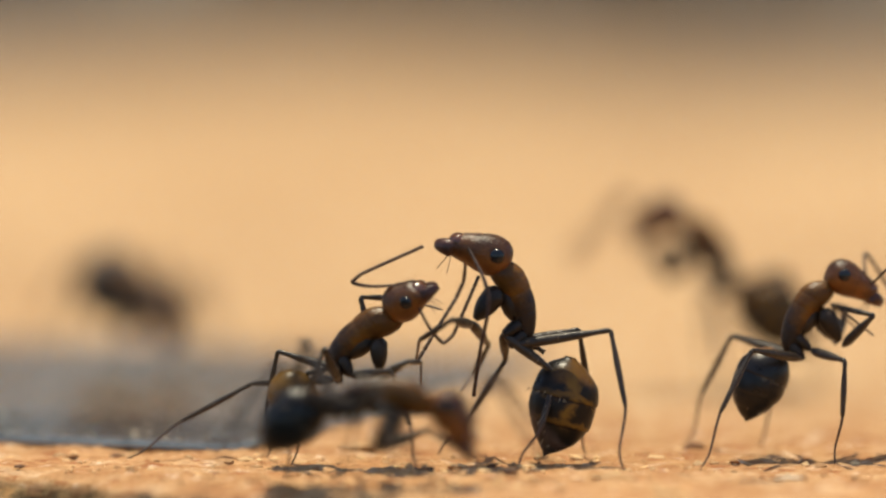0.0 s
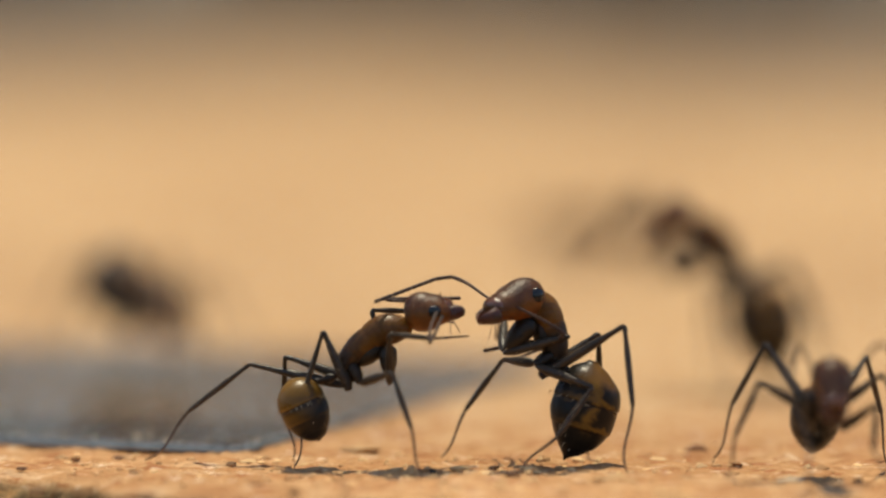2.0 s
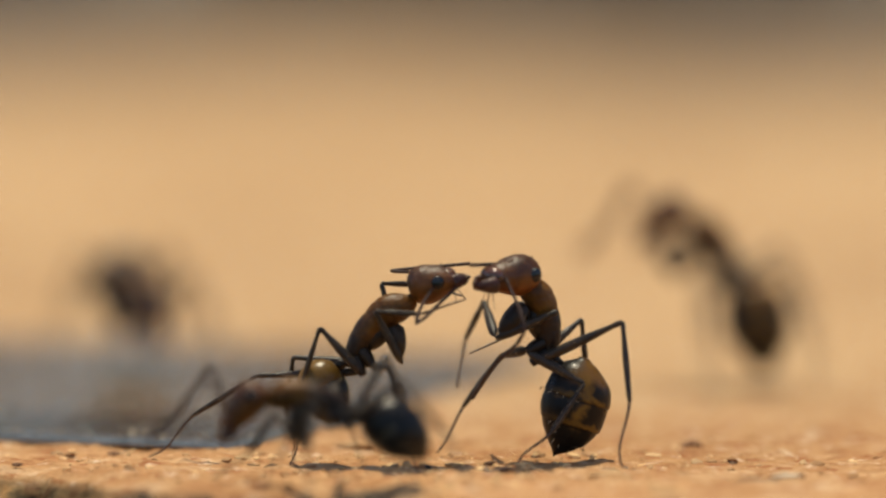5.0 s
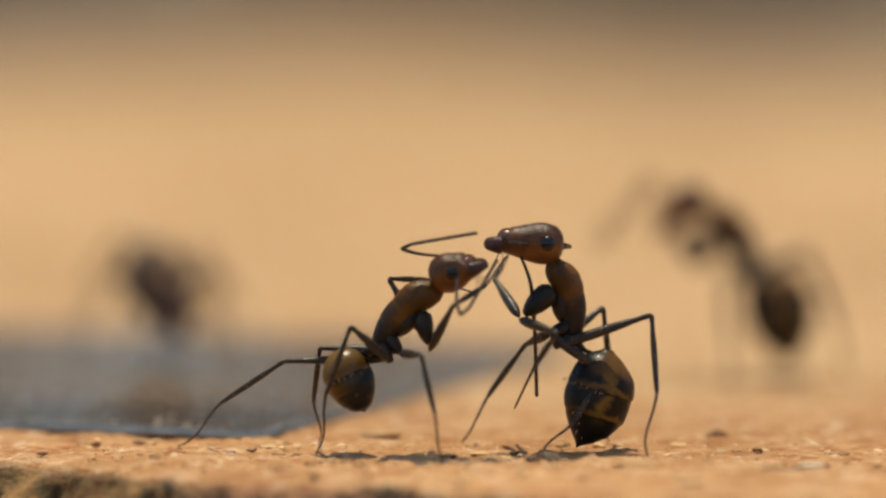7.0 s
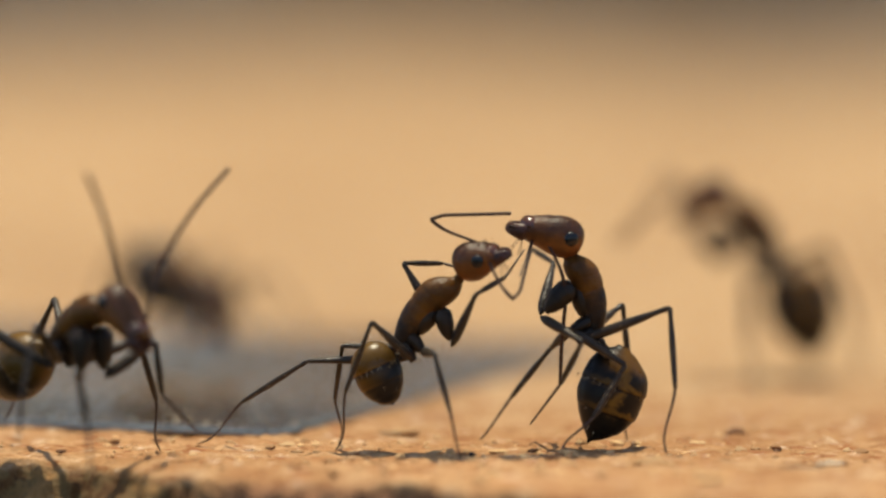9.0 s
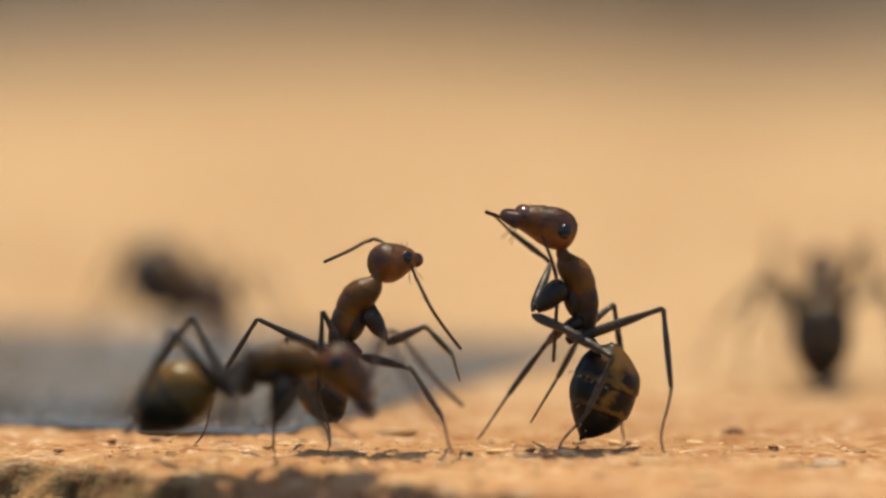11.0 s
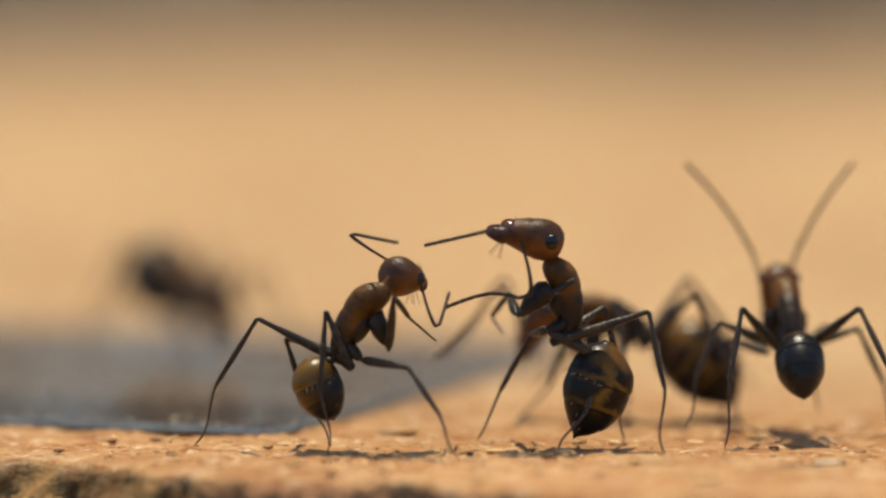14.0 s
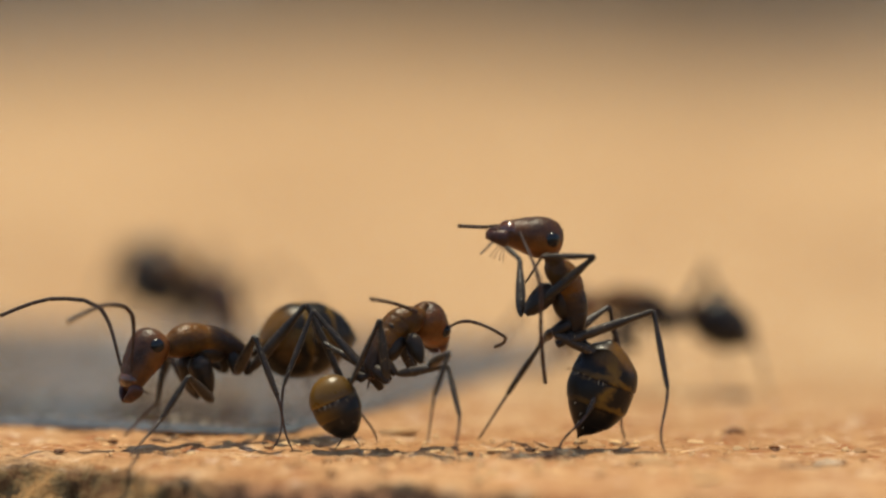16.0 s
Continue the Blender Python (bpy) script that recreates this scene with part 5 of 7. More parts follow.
small.at(2, neck=(-1.05, 1.60, 5.68), waist=(-3.80, 1.60, 3.59), jaw=(1.23, 1.60, 6.27), tail=(-4.51, 1.60, 1.08), rump=(-5.56, 1.80, 3.40), fore_knee_n=(-1.71, -0.07, 5.26), fore_ankle_n=(0.07, 0.25, 5.24), fore_tip_n=(1.45, 1.55, 5.24), mid_knee_n=(-1.55, -0.59, 3.65), mid_foot_n=(-0.44, -1.19, 0.00), hind_knee_n=(-3.98, 1.14, 5.60), hind_foot_n=(-5.52, 1.55, 0.00), elbow_n=(-0.15, -0.77, 5.15), whip_n=(0.24, 0.59, 5.90), feeler_n=(0.63, 1.94, 6.66), fore_knee_f=(-2.45, 2.50, 6.18), fore_ankle_f=(-0.90, 3.30, 6.08), fore_tip_f=(0.55, 2.70, 5.73), mid_knee_f=(-5.88, 2.57, 4.40), mid_foot_f=(-5.63, 4.42, 0.00), hind_knee_f=(-7.37, 3.21, 3.62), hind_foot_f=(-11.56, 4.22, 0.00), elbow_f=(-1.96, 3.14, 6.57), whip_f=(-0.44, 2.63, 6.63), feeler_f=(1.08, 2.12, 6.69))
small.at(2.5, neck=(-1.38, 1.60, 5.84), waist=(-4.13, 1.60, 3.59), jaw=(0.85, 1.11, 6.39), tail=(-4.71, 1.60, 1.08), rump=(-5.76, 1.80, 3.40), fore_knee_n=(-1.59, -0.11, 5.31), fore_ankle_n=(-0.04, 0.80, 5.26), fore_tip_n=(1.78, 1.27, 5.48), mid_knee_n=(-1.92, -0.64, 3.54), mid_foot_n=(-0.44, -1.20, 0.00), hind_knee_n=(-4.21, 0.92, 5.63), hind_foot_n=(-5.52, 1.54, 0.00), elbow_n=(0.62, -1.02, 5.39), whip_n=(1.09, 0.14, 6.39), feeler_n=(1.56, 1.31, 7.38), fore_knee_f=(-2.78, 2.50, 6.29), fore_ankle_f=(-1.23, 3.30, 6.19), fore_tip_f=(0.22, 2.70, 5.84), mid_knee_f=(-6.22, 2.73, 4.30), mid_foot_f=(-5.61, 4.42, 0.00), hind_knee_f=(-7.60, 3.37, 3.90), hind_foot_f=(-11.50, 4.23, 0.00), elbow_f=(-2.29, 2.55, 7.35), whip_f=(-0.72, 2.55, 7.05), feeler_f=(0.85, 2.55, 6.74))
small.at(3, neck=(-1.50, 1.60, 6.53), waist=(-4.13, 1.60, 3.98), jaw=(0.39, 1.60, 7.93), tail=(-4.39, 1.60, 1.44), rump=(-5.45, 1.80, 3.76), fore_knee_n=(-1.50, 1.03, 6.16), fore_ankle_n=(0.07, 1.82, 6.58), fore_tip_n=(1.74, 1.82, 7.48), mid_knee_n=(-1.86, -0.57, 3.56), mid_foot_n=(-0.44, -1.21, 0.00), hind_knee_n=(-4.32, 0.06, 5.77), hind_foot_n=(-5.51, 1.52, 0.00), elbow_n=(0.40, -0.46, 6.34), whip_n=(0.54, 0.95, 7.08), feeler_n=(0.67, 2.36, 7.82), fore_knee_f=(-3.00, 2.50, 7.53), fore_ankle_f=(-1.45, 3.30, 7.43), fore_tip_f=(0.00, 2.70, 7.08), mid_knee_f=(-6.23, 3.04, 4.23), mid_foot_f=(-5.59, 4.42, 0.00), hind_knee_f=(-7.50, 3.71, 3.83), hind_foot_f=(-11.45, 4.22, 0.00), elbow_f=(-2.96, 2.76, 8.19), whip_f=(-1.40, 2.76, 8.53), feeler_f=(0.17, 2.76, 8.86))
small.at(3.5, neck=(-0.78, 1.60, 6.58), waist=(-3.53, 1.60, 4.02), jaw=(1.50, 1.60, 7.16), tail=(-3.68, 1.60, 1.77), rump=(-4.73, 1.80, 4.09), fore_knee_n=(-1.66, 1.03, 6.15), fore_ankle_n=(-0.11, 1.94, 6.17), fore_tip_n=(1.46, 3.00, 6.31), mid_knee_n=(-1.61, -0.82, 3.73), mid_foot_n=(-0.44, -1.21, 0.00), hind_knee_n=(-4.10, 0.28, 5.75), hind_foot_n=(-5.50, 1.51, 0.00), elbow_n=(-0.33, -0.90, 6.51), whip_n=(0.80, 0.08, 7.08), feeler_n=(1.94, 1.06, 7.65), fore_knee_f=(-2.08, 2.50, 7.48), fore_ankle_f=(-0.53, 3.30, 7.38), fore_tip_f=(0.92, 2.70, 7.03), mid_knee_f=(-5.72, 2.51, 4.48), mid_foot_f=(-5.57, 4.42, 0.00), hind_knee_f=(-6.99, 3.46, 3.39), hind_foot_f=(-11.39, 4.23, 0.00), elbow_f=(-1.84, 2.45, 8.15), whip_f=(-0.24, 2.45, 7.99), feeler_f=(1.35, 2.45, 7.82))
small.at(4, neck=(-0.71, 1.60, 6.54), waist=(-3.06, 1.60, 3.99), jaw=(1.50, 1.60, 7.33), tail=(-3.61, 1.60, 1.74), rump=(-4.66, 1.80, 4.06), fore_knee_n=(-2.09, 1.03, 5.93), fore_ankle_n=(-0.30, 1.03, 6.09), fore_tip_n=(1.54, 1.03, 6.57), mid_knee_n=(-1.48, -0.96, 3.78), mid_foot_n=(-0.44, -1.22, 0.00), hind_knee_n=(-4.13, 1.14, 5.59), hind_foot_n=(-5.50, 1.51, 0.00), elbow_n=(-0.82, -0.67, 6.64), whip_n=(0.51, -0.03, 7.25), feeler_n=(1.84, 0.61, 7.87), fore_knee_f=(-1.76, 2.50, 7.24), fore_ankle_f=(-0.21, 3.30, 7.14), fore_tip_f=(1.24, 2.70, 6.79), mid_knee_f=(-5.27, 2.06, 4.57), mid_foot_f=(-5.55, 4.42, 0.00), hind_knee_f=(-6.73, 2.06, 3.32), hind_foot_f=(-11.33, 4.24, 0.00), elbow_f=(-1.17, 3.80, 7.45), whip_f=(0.41, 3.54, 7.53), feeler_f=(1.98, 3.28, 7.60))
small.at(6.5, neck=(-0.60, 1.60, 6.51), waist=(-3.24, 1.60, 3.89), jaw=(1.53, 1.60, 7.50), tail=(-3.50, 1.60, 1.53), rump=(-4.55, 1.80, 3.84), fore_knee_n=(-1.15, -0.38, 5.67), fore_ankle_n=(0.40, 0.50, 5.93), fore_tip_n=(2.04, 0.50, 6.89), mid_knee_n=(-1.59, -0.94, 3.77), mid_foot_n=(-0.44, -1.25, 0.00), hind_knee_n=(-3.89, 0.45, 5.64), hind_foot_n=(-5.47, 1.44, 0.00), elbow_n=(0.73, 1.27, 5.10), whip_n=(1.22, 2.48, 6.03), feeler_n=(1.71, 3.69, 6.95), fore_knee_f=(-2.30, 2.50, 6.91), fore_ankle_f=(-0.75, 3.30, 6.81), fore_tip_f=(0.70, 2.70, 6.46), mid_knee_f=(-5.46, 2.06, 4.37), mid_foot_f=(-5.45, 4.41, 0.00), hind_knee_f=(-6.89, 2.49, 4.01), hind_foot_f=(-11.10, 4.00, 0.00), elbow_f=(-1.99, 1.93, 7.80), whip_f=(-0.44, 1.93, 8.20), feeler_f=(1.11, 1.93, 8.59))
small.at(7, neck=(-0.63, 1.60, 6.55), waist=(-3.04, 1.60, 4.04), jaw=(1.27, 0.71, 7.63), tail=(-3.52, 1.60, 1.66), rump=(-4.58, 1.80, 3.98), fore_knee_n=(-0.07, -0.17, 5.92), fore_ankle_n=(1.27, 0.72, 6.74), fore_tip_n=(2.12, 2.02, 7.82), mid_knee_n=(-1.24, -0.87, 3.83), mid_foot_n=(-0.44, -1.26, 0.00), hind_knee_n=(-3.54, -0.16, 5.58), hind_foot_n=(-5.46, 1.41, 0.00), elbow_n=(0.26, -0.85, 5.69), whip_n=(0.99, 0.15, 6.70), feeler_n=(1.71, 1.16, 7.71), fore_knee_f=(-2.58, 2.50, 6.85), fore_ankle_f=(-1.03, 3.30, 6.75), fore_tip_f=(0.42, 2.70, 6.40), mid_knee_f=(-5.29, 2.06, 4.30), mid_foot_f=(-5.44, 4.40, 0.00), hind_knee_f=(-6.72, 2.06, 3.99), hind_foot_f=(-11.09, 3.93, 0.00), elbow_f=(-2.07, 1.35, 8.13), whip_f=(-0.57, 0.92, 8.48), feeler_f=(0.93, 0.48, 8.82))
small.at(7.5, neck=(-1.57, 1.60, 6.41), waist=(-3.98, 1.60, 3.67), jaw=(0.29, 0.37, 7.18), tail=(-4.46, 1.60, 1.36), rump=(-5.52, 1.80, 3.67), fore_knee_n=(-1.77, -0.38, 5.61), fore_ankle_n=(-0.11, 0.32, 5.62), fore_tip_n=(0.67, 2.05, 5.70), mid_knee_n=(-1.84, -0.69, 3.49), mid_foot_n=(-0.44, -1.26, 0.00), hind_knee_n=(-4.18, 0.54, 5.67), hind_foot_n=(-5.45, 1.39, 0.00), elbow_n=(0.33, -0.84, 5.54), whip_n=(0.80, 0.29, 6.58), feeler_n=(1.27, 1.41, 7.61), fore_knee_f=(-3.42, 2.50, 6.81), fore_ankle_f=(-1.87, 3.30, 6.71), fore_tip_f=(-0.42, 2.70, 6.36), mid_knee_f=(-6.23, 2.06, 4.00), mid_foot_f=(-5.42, 4.38, 0.00), hind_knee_f=(-7.53, 2.06, 4.39), hind_foot_f=(-11.08, 3.87, 0.00), elbow_f=(-2.95, 1.12, 7.64), whip_f=(-1.75, 0.11, 7.95), feeler_f=(-0.55, -0.91, 8.27))
small.at(8, neck=(-1.63, 1.60, 6.28), waist=(-4.16, 1.60, 3.66), jaw=(0.53, 0.92, 6.90), tail=(-4.53, 1.60, 1.25), rump=(-5.58, 1.80, 3.57), fore_knee_n=(-1.73, -0.31, 5.55), fore_ankle_n=(-0.51, 1.02, 5.44), fore_tip_n=(0.72, 2.46, 5.52), mid_knee_n=(-1.79, -0.53, 3.57), mid_foot_n=(-0.44, -1.27, 0.00), hind_knee_n=(-4.41, 0.81, 5.68), hind_foot_n=(-5.45, 1.37, 0.00), elbow_n=(-1.39, -1.35, 6.35), whip_n=(-0.21, -0.27, 6.29), feeler_n=(0.98, 0.81, 6.24), fore_knee_f=(-3.48, 2.50, 6.68), fore_ankle_f=(-1.93, 3.30, 6.58), fore_tip_f=(-0.48, 2.70, 6.23), mid_knee_f=(-6.41, 2.06, 4.00), mid_foot_f=(-5.40, 4.37, 0.00), hind_knee_f=(-7.69, 2.06, 4.46), hind_foot_f=(-11.06, 3.81, 0.00), elbow_f=(-2.75, 1.49, 7.87), whip_f=(-1.15, 1.49, 8.03), feeler_f=(0.44, 1.49, 8.19))
small.at(8.5, neck=(-0.76, 1.60, 6.69), waist=(-3.18, 1.60, 3.95), jaw=(1.38, 1.60, 7.66), tail=(-3.54, 1.60, 1.66), rump=(-4.60, 1.80, 3.98), fore_knee_n=(-0.76, -0.13, 6.05), fore_ankle_n=(0.58, 0.99, 6.51), fore_tip_n=(2.10, 1.98, 7.06), mid_knee_n=(-1.46, -0.88, 3.56), mid_foot_n=(-0.44, -1.28, 0.00), hind_knee_n=(-3.91, 0.19, 5.58), hind_foot_n=(-5.44, 1.36, 0.00), elbow_n=(0.96, 1.27, 5.33), whip_n=(1.22, 2.47, 6.36), feeler_n=(1.49, 3.67, 7.38), fore_knee_f=(-2.76, 2.50, 7.14), fore_ankle_f=(-1.21, 3.30, 7.04), fore_tip_f=(0.24, 2.70, 6.69), mid_knee_f=(-5.42, 2.06, 4.34), mid_foot_f=(-5.38, 4.38, 0.00), hind_knee_f=(-6.84, 2.06, 3.94), hind_foot_f=(-11.05, 3.77, 0.00), elbow_f=(-1.92, 1.93, 8.80), whip_f=(-0.34, 1.93, 8.54), feeler_f=(1.24, 1.93, 8.27))
small.at(9, neck=(-0.47, 1.60, 6.91), waist=(-2.89, 1.60, 3.95), jaw=(1.49, 0.85, 7.98), tail=(-3.14, 1.60, 1.84), rump=(-4.20, 1.80, 4.16), fore_knee_n=(0.09, 0.31, 6.23), fore_ankle_n=(1.27, 1.51, 6.88), fore_tip_n=(2.06, 2.90, 7.89), mid_knee_n=(-1.41, -0.98, 3.75), mid_foot_n=(-0.44, -1.28, 0.00), hind_knee_n=(-3.64, 0.08, 5.52), hind_foot_n=(-5.43, 1.35, 0.00), elbow_n=(1.59, -0.46, 6.19), whip_n=(1.98, 0.65, 7.27), feeler_n=(2.36, 1.76, 8.36), fore_knee_f=(-2.77, 2.50, 7.41), fore_ankle_f=(-1.22, 3.30, 7.31), fore_tip_f=(0.23, 2.70, 6.96), mid_knee_f=(-5.14, 2.06, 4.27), mid_foot_f=(-5.36, 4.38, 0.00), hind_knee_f=(-6.55, 2.06, 3.77), hind_foot_f=(-11.04, 3.73, 0.00), elbow_f=(-1.65, 1.45, 9.19), whip_f=(-0.05, 1.45, 9.31), feeler_f=(1.54, 1.45, 9.43))
small.at(11.5, neck=(-4.04, 1.60, 6.89), waist=(-5.50, 1.60, 3.48), jaw=(-2.50, 3.29, 7.43), tail=(-5.49, 1.60, 1.01), rump=(-6.55, 1.80, 3.32), fore_knee_n=(-2.01, -0.87, 5.02), fore_ankle_n=(-1.02, -0.17, 3.69), fore_tip_n=(-0.69, 1.01, 2.24), mid_knee_n=(-2.65, 0.49, 3.01), mid_foot_n=(-0.44, -1.31, 0.00), hind_knee_n=(-6.41, 1.14, 5.33), hind_foot_n=(-5.63, 0.56, 0.00), elbow_n=(-1.99, 1.35, 5.79), whip_n=(-1.43, 2.25, 4.58), feeler_n=(-0.88, 3.14, 3.38), fore_knee_f=(-4.73, 2.17, 6.13), fore_ankle_f=(-4.31, 3.82, 6.71), fore_tip_f=(-3.78, 2.00, 6.86), mid_knee_f=(-7.58, 3.27, 3.70), mid_foot_f=(-5.65, 3.56, 0.00), hind_knee_f=(-8.84, 2.06, 4.79), hind_foot_f=(-11.04, 2.93, 0.00), elbow_f=(-4.00, 5.30, 7.97), whip_f=(-5.17, 4.26, 7.61), feeler_f=(-6.33, 3.21, 7.26))
small.at(12, neck=(-3.93, 1.60, 6.89), waist=(-5.34, 1.60, 3.48), jaw=(-2.31, 0.00, 7.46), tail=(-5.27, 1.60, 1.19), rump=(-6.32, 1.80, 3.50), fore_knee_n=(-2.12, -0.75, 5.52), fore_ankle_n=(-0.95, -0.23, 4.26), fore_tip_n=(-0.69, 0.49, 2.52), mid_knee_n=(-2.64, 0.13, 3.04), mid_foot_n=(-0.44, -1.32, 0.00), hind_knee_n=(-6.20, 1.14, 5.38), hind_foot_n=(-5.63, 0.56, 0.00), elbow_n=(-1.62, -0.08, 5.87), whip_n=(-1.16, 0.63, 4.51), feeler_n=(-0.69, 1.33, 3.15), fore_knee_f=(-5.18, 2.17, 5.52), fore_ankle_f=(-5.11, 3.85, 6.14), fore_tip_f=(-4.24, 2.17, 6.28), mid_knee_f=(-7.50, 3.04, 3.61), mid_foot_f=(-5.65, 3.56, 0.00), hind_knee_f=(-8.72, 2.06, 4.71), hind_foot_f=(-11.04, 2.93, 0.00), elbow_f=(-3.51, 3.26, 8.07), whip_f=(-4.76, 2.28, 7.80), feeler_f=(-6.00, 1.31, 7.54))
small.at(12.5, neck=(-3.62, 1.60, 6.89), waist=(-5.30, 1.60, 3.70), jaw=(-1.31, 1.60, 7.32), tail=(-5.45, 1.60, 1.32), rump=(-6.50, 1.80, 3.64), fore_knee_n=(-2.04, -0.49, 5.83), fore_ankle_n=(-0.82, -0.04, 7.09), fore_tip_n=(-0.67, 1.85, 7.14), mid_knee_n=(-2.60, 0.25, 2.98), mid_foot_n=(-0.44, -1.33, 0.00), hind_knee_n=(-5.71, 0.59, 5.74), hind_foot_n=(-5.63, 0.56, 0.00), elbow_n=(-1.52, -0.80, 6.48), whip_n=(-1.07, 0.73, 6.57), feeler_n=(-0.61, 2.26, 6.66), fore_knee_f=(-4.87, 2.17, 5.82), fore_ankle_f=(-4.34, 3.89, 5.92), fore_tip_f=(-3.96, 2.02, 5.84), mid_knee_f=(-7.51, 2.65, 3.49), mid_foot_f=(-5.65, 3.56, 0.00), hind_knee_f=(-8.82, 2.06, 4.39), hind_foot_f=(-11.04, 2.92, 0.00), elbow_f=(-1.97, 4.38, 8.03), whip_f=(-1.34, 3.05, 7.40), feeler_f=(-0.72, 1.72, 6.77))
small.at(13, neck=(-3.51, 1.60, 6.89), waist=(-5.30, 1.60, 3.70), jaw=(-1.17, 1.60, 6.67), tail=(-5.34, 1.60, 1.32), rump=(-6.39, 1.80, 3.64), fore_knee_n=(-2.03, -0.73, 5.52), fore_ankle_n=(-1.49, 0.75, 6.40), fore_tip_n=(-1.21, 2.63, 6.47), mid_knee_n=(-2.60, 0.21, 2.99), mid_foot_n=(-0.44, -1.33, 0.00), hind_knee_n=(-5.72, 0.63, 5.74), hind_foot_n=(-5.63, 0.56, 0.00), elbow_n=(-1.48, -0.41, 5.49), whip_n=(-0.37, 0.71, 5.78), feeler_n=(0.74, 1.82, 6.07), fore_knee_f=(-4.72, 2.17, 5.90), fore_ankle_f=(-5.06, 3.88, 5.46), fore_tip_f=(-4.30, 2.14, 5.50), mid_knee_f=(-7.47, 2.83, 3.52), mid_foot_f=(-5.65, 3.56, 0.00), hind_knee_f=(-8.83, 2.06, 4.39), hind_foot_f=(-11.04, 2.92, 0.00), elbow_f=(-1.07, 4.17, 6.69), whip_f=(-0.67, 2.71, 7.19), feeler_f=(-0.27, 1.24, 7.70))
small.at(13.5, neck=(-3.39, 1.60, 6.84), waist=(-5.36, 1.60, 3.70), jaw=(-1.15, 0.90, 7.01), tail=(-5.37, 1.60, 1.32), rump=(-6.42, 1.80, 3.64), fore_knee_n=(-2.86, -0.48, 5.94), fore_ankle_n=(-2.15, 0.97, 5.15), fore_tip_n=(-1.38, 2.67, 4.78), mid_knee_n=(-2.55, 0.41, 2.97), mid_foot_n=(-0.44, -1.34, 0.00), hind_knee_n=(-5.66, 0.56, 5.74), hind_foot_n=(-5.63, 0.56, 0.00), elbow_n=(-1.36, -0.00, 5.24), whip_n=(-0.17, 0.98, 5.65), feeler_n=(1.02, 1.97, 6.05), fore_knee_f=(-4.41, 2.17, 6.07), fore_ankle_f=(-4.89, 3.83, 5.58), fore_tip_f=(-5.14, 1.97, 5.29), mid_knee_f=(-7.47, 3.03, 3.50), mid_foot_f=(-5.65, 3.56, 0.00), hind_knee_f=(-8.88, 2.06, 4.40), hind_foot_f=(-11.04, 2.92, 0.00), elbow_f=(-4.17, 1.48, 6.35), whip_f=(-4.77, 0.16, 5.68), feeler_f=(-5.37, -1.17, 5.01))
small.at(14, neck=(-3.29, 1.60, 6.55), waist=(-5.26, 1.60, 3.52), jaw=(-1.90, 3.49, 6.47), tail=(-5.38, 1.60, 1.19), rump=(-6.44, 1.80, 3.50), fore_knee_n=(-3.00, 0.20, 6.11), fore_ankle_n=(-2.39, 1.63, 5.21), fore_tip_n=(-1.28, 2.77, 4.16), mid_knee_n=(-2.44, 0.05, 3.34), mid_foot_n=(-0.44, -1.35, 0.00), hind_knee_n=(-5.57, 1.14, 5.63), hind_foot_n=(-5.63, 0.56, 0.00), elbow_n=(-1.39, 1.38, 4.94), whip_n=(-1.11, 2.86, 5.49), feeler_n=(-0.84, 4.33, 6.04), fore_knee_f=(-3.78, 2.17, 6.11), fore_ankle_f=(-3.21, 3.76, 6.72), fore_tip_f=(-2.91, 1.89, 6.64), mid_knee_f=(-7.37, 3.07, 3.72), mid_foot_f=(-5.65, 3.56, 0.00), hind_knee_f=(-8.67, 2.06, 4.64), hind_foot_f=(-11.04, 2.92, 0.00), elbow_f=(-4.74, 2.97, 8.41), whip_f=(-3.78, 1.69, 8.36), feeler_f=(-2.82, 0.41, 8.32))
small.at(14.5, neck=(-3.84, 1.60, 6.22), waist=(-5.52, 1.60, 3.34), jaw=(-2.44, 0.07, 5.12), tail=(-5.74, 1.60, 0.78), rump=(-6.79, 1.80, 3.10), fore_knee_n=(-3.43, -0.25, 5.81), fore_ankle_n=(-2.95, 1.38, 5.23), fore_tip_n=(-3.20, 2.95, 4.19), mid_knee_n=(-2.41, 1.14, 3.46), mid_foot_n=(-0.44, -1.35, 0.00), hind_knee_n=(-5.91, 1.14, 5.44), hind_foot_n=(-5.63, 0.56, 0.00), elbow_n=(-2.66, -1.31, 7.89), whip_n=(-2.02, -0.00, 7.23), feeler_n=(-1.39, 1.31, 6.58), fore_knee_f=(-5.24, 2.17, 5.15), fore_ankle_f=(-5.59, 3.93, 5.00), fore_tip_f=(-5.16, 2.19, 4.37), mid_knee_f=(-7.28, 3.81, 3.31), mid_foot_f=(-5.65, 3.56, 0.00), hind_knee_f=(-8.82, 2.06, 4.75), hind_foot_f=(-11.04, 2.92, 0.00), elbow_f=(-2.07, 3.32, 6.30), whip_f=(-1.73, 1.77, 6.54), feeler_f=(-1.38, 0.23, 6.77))
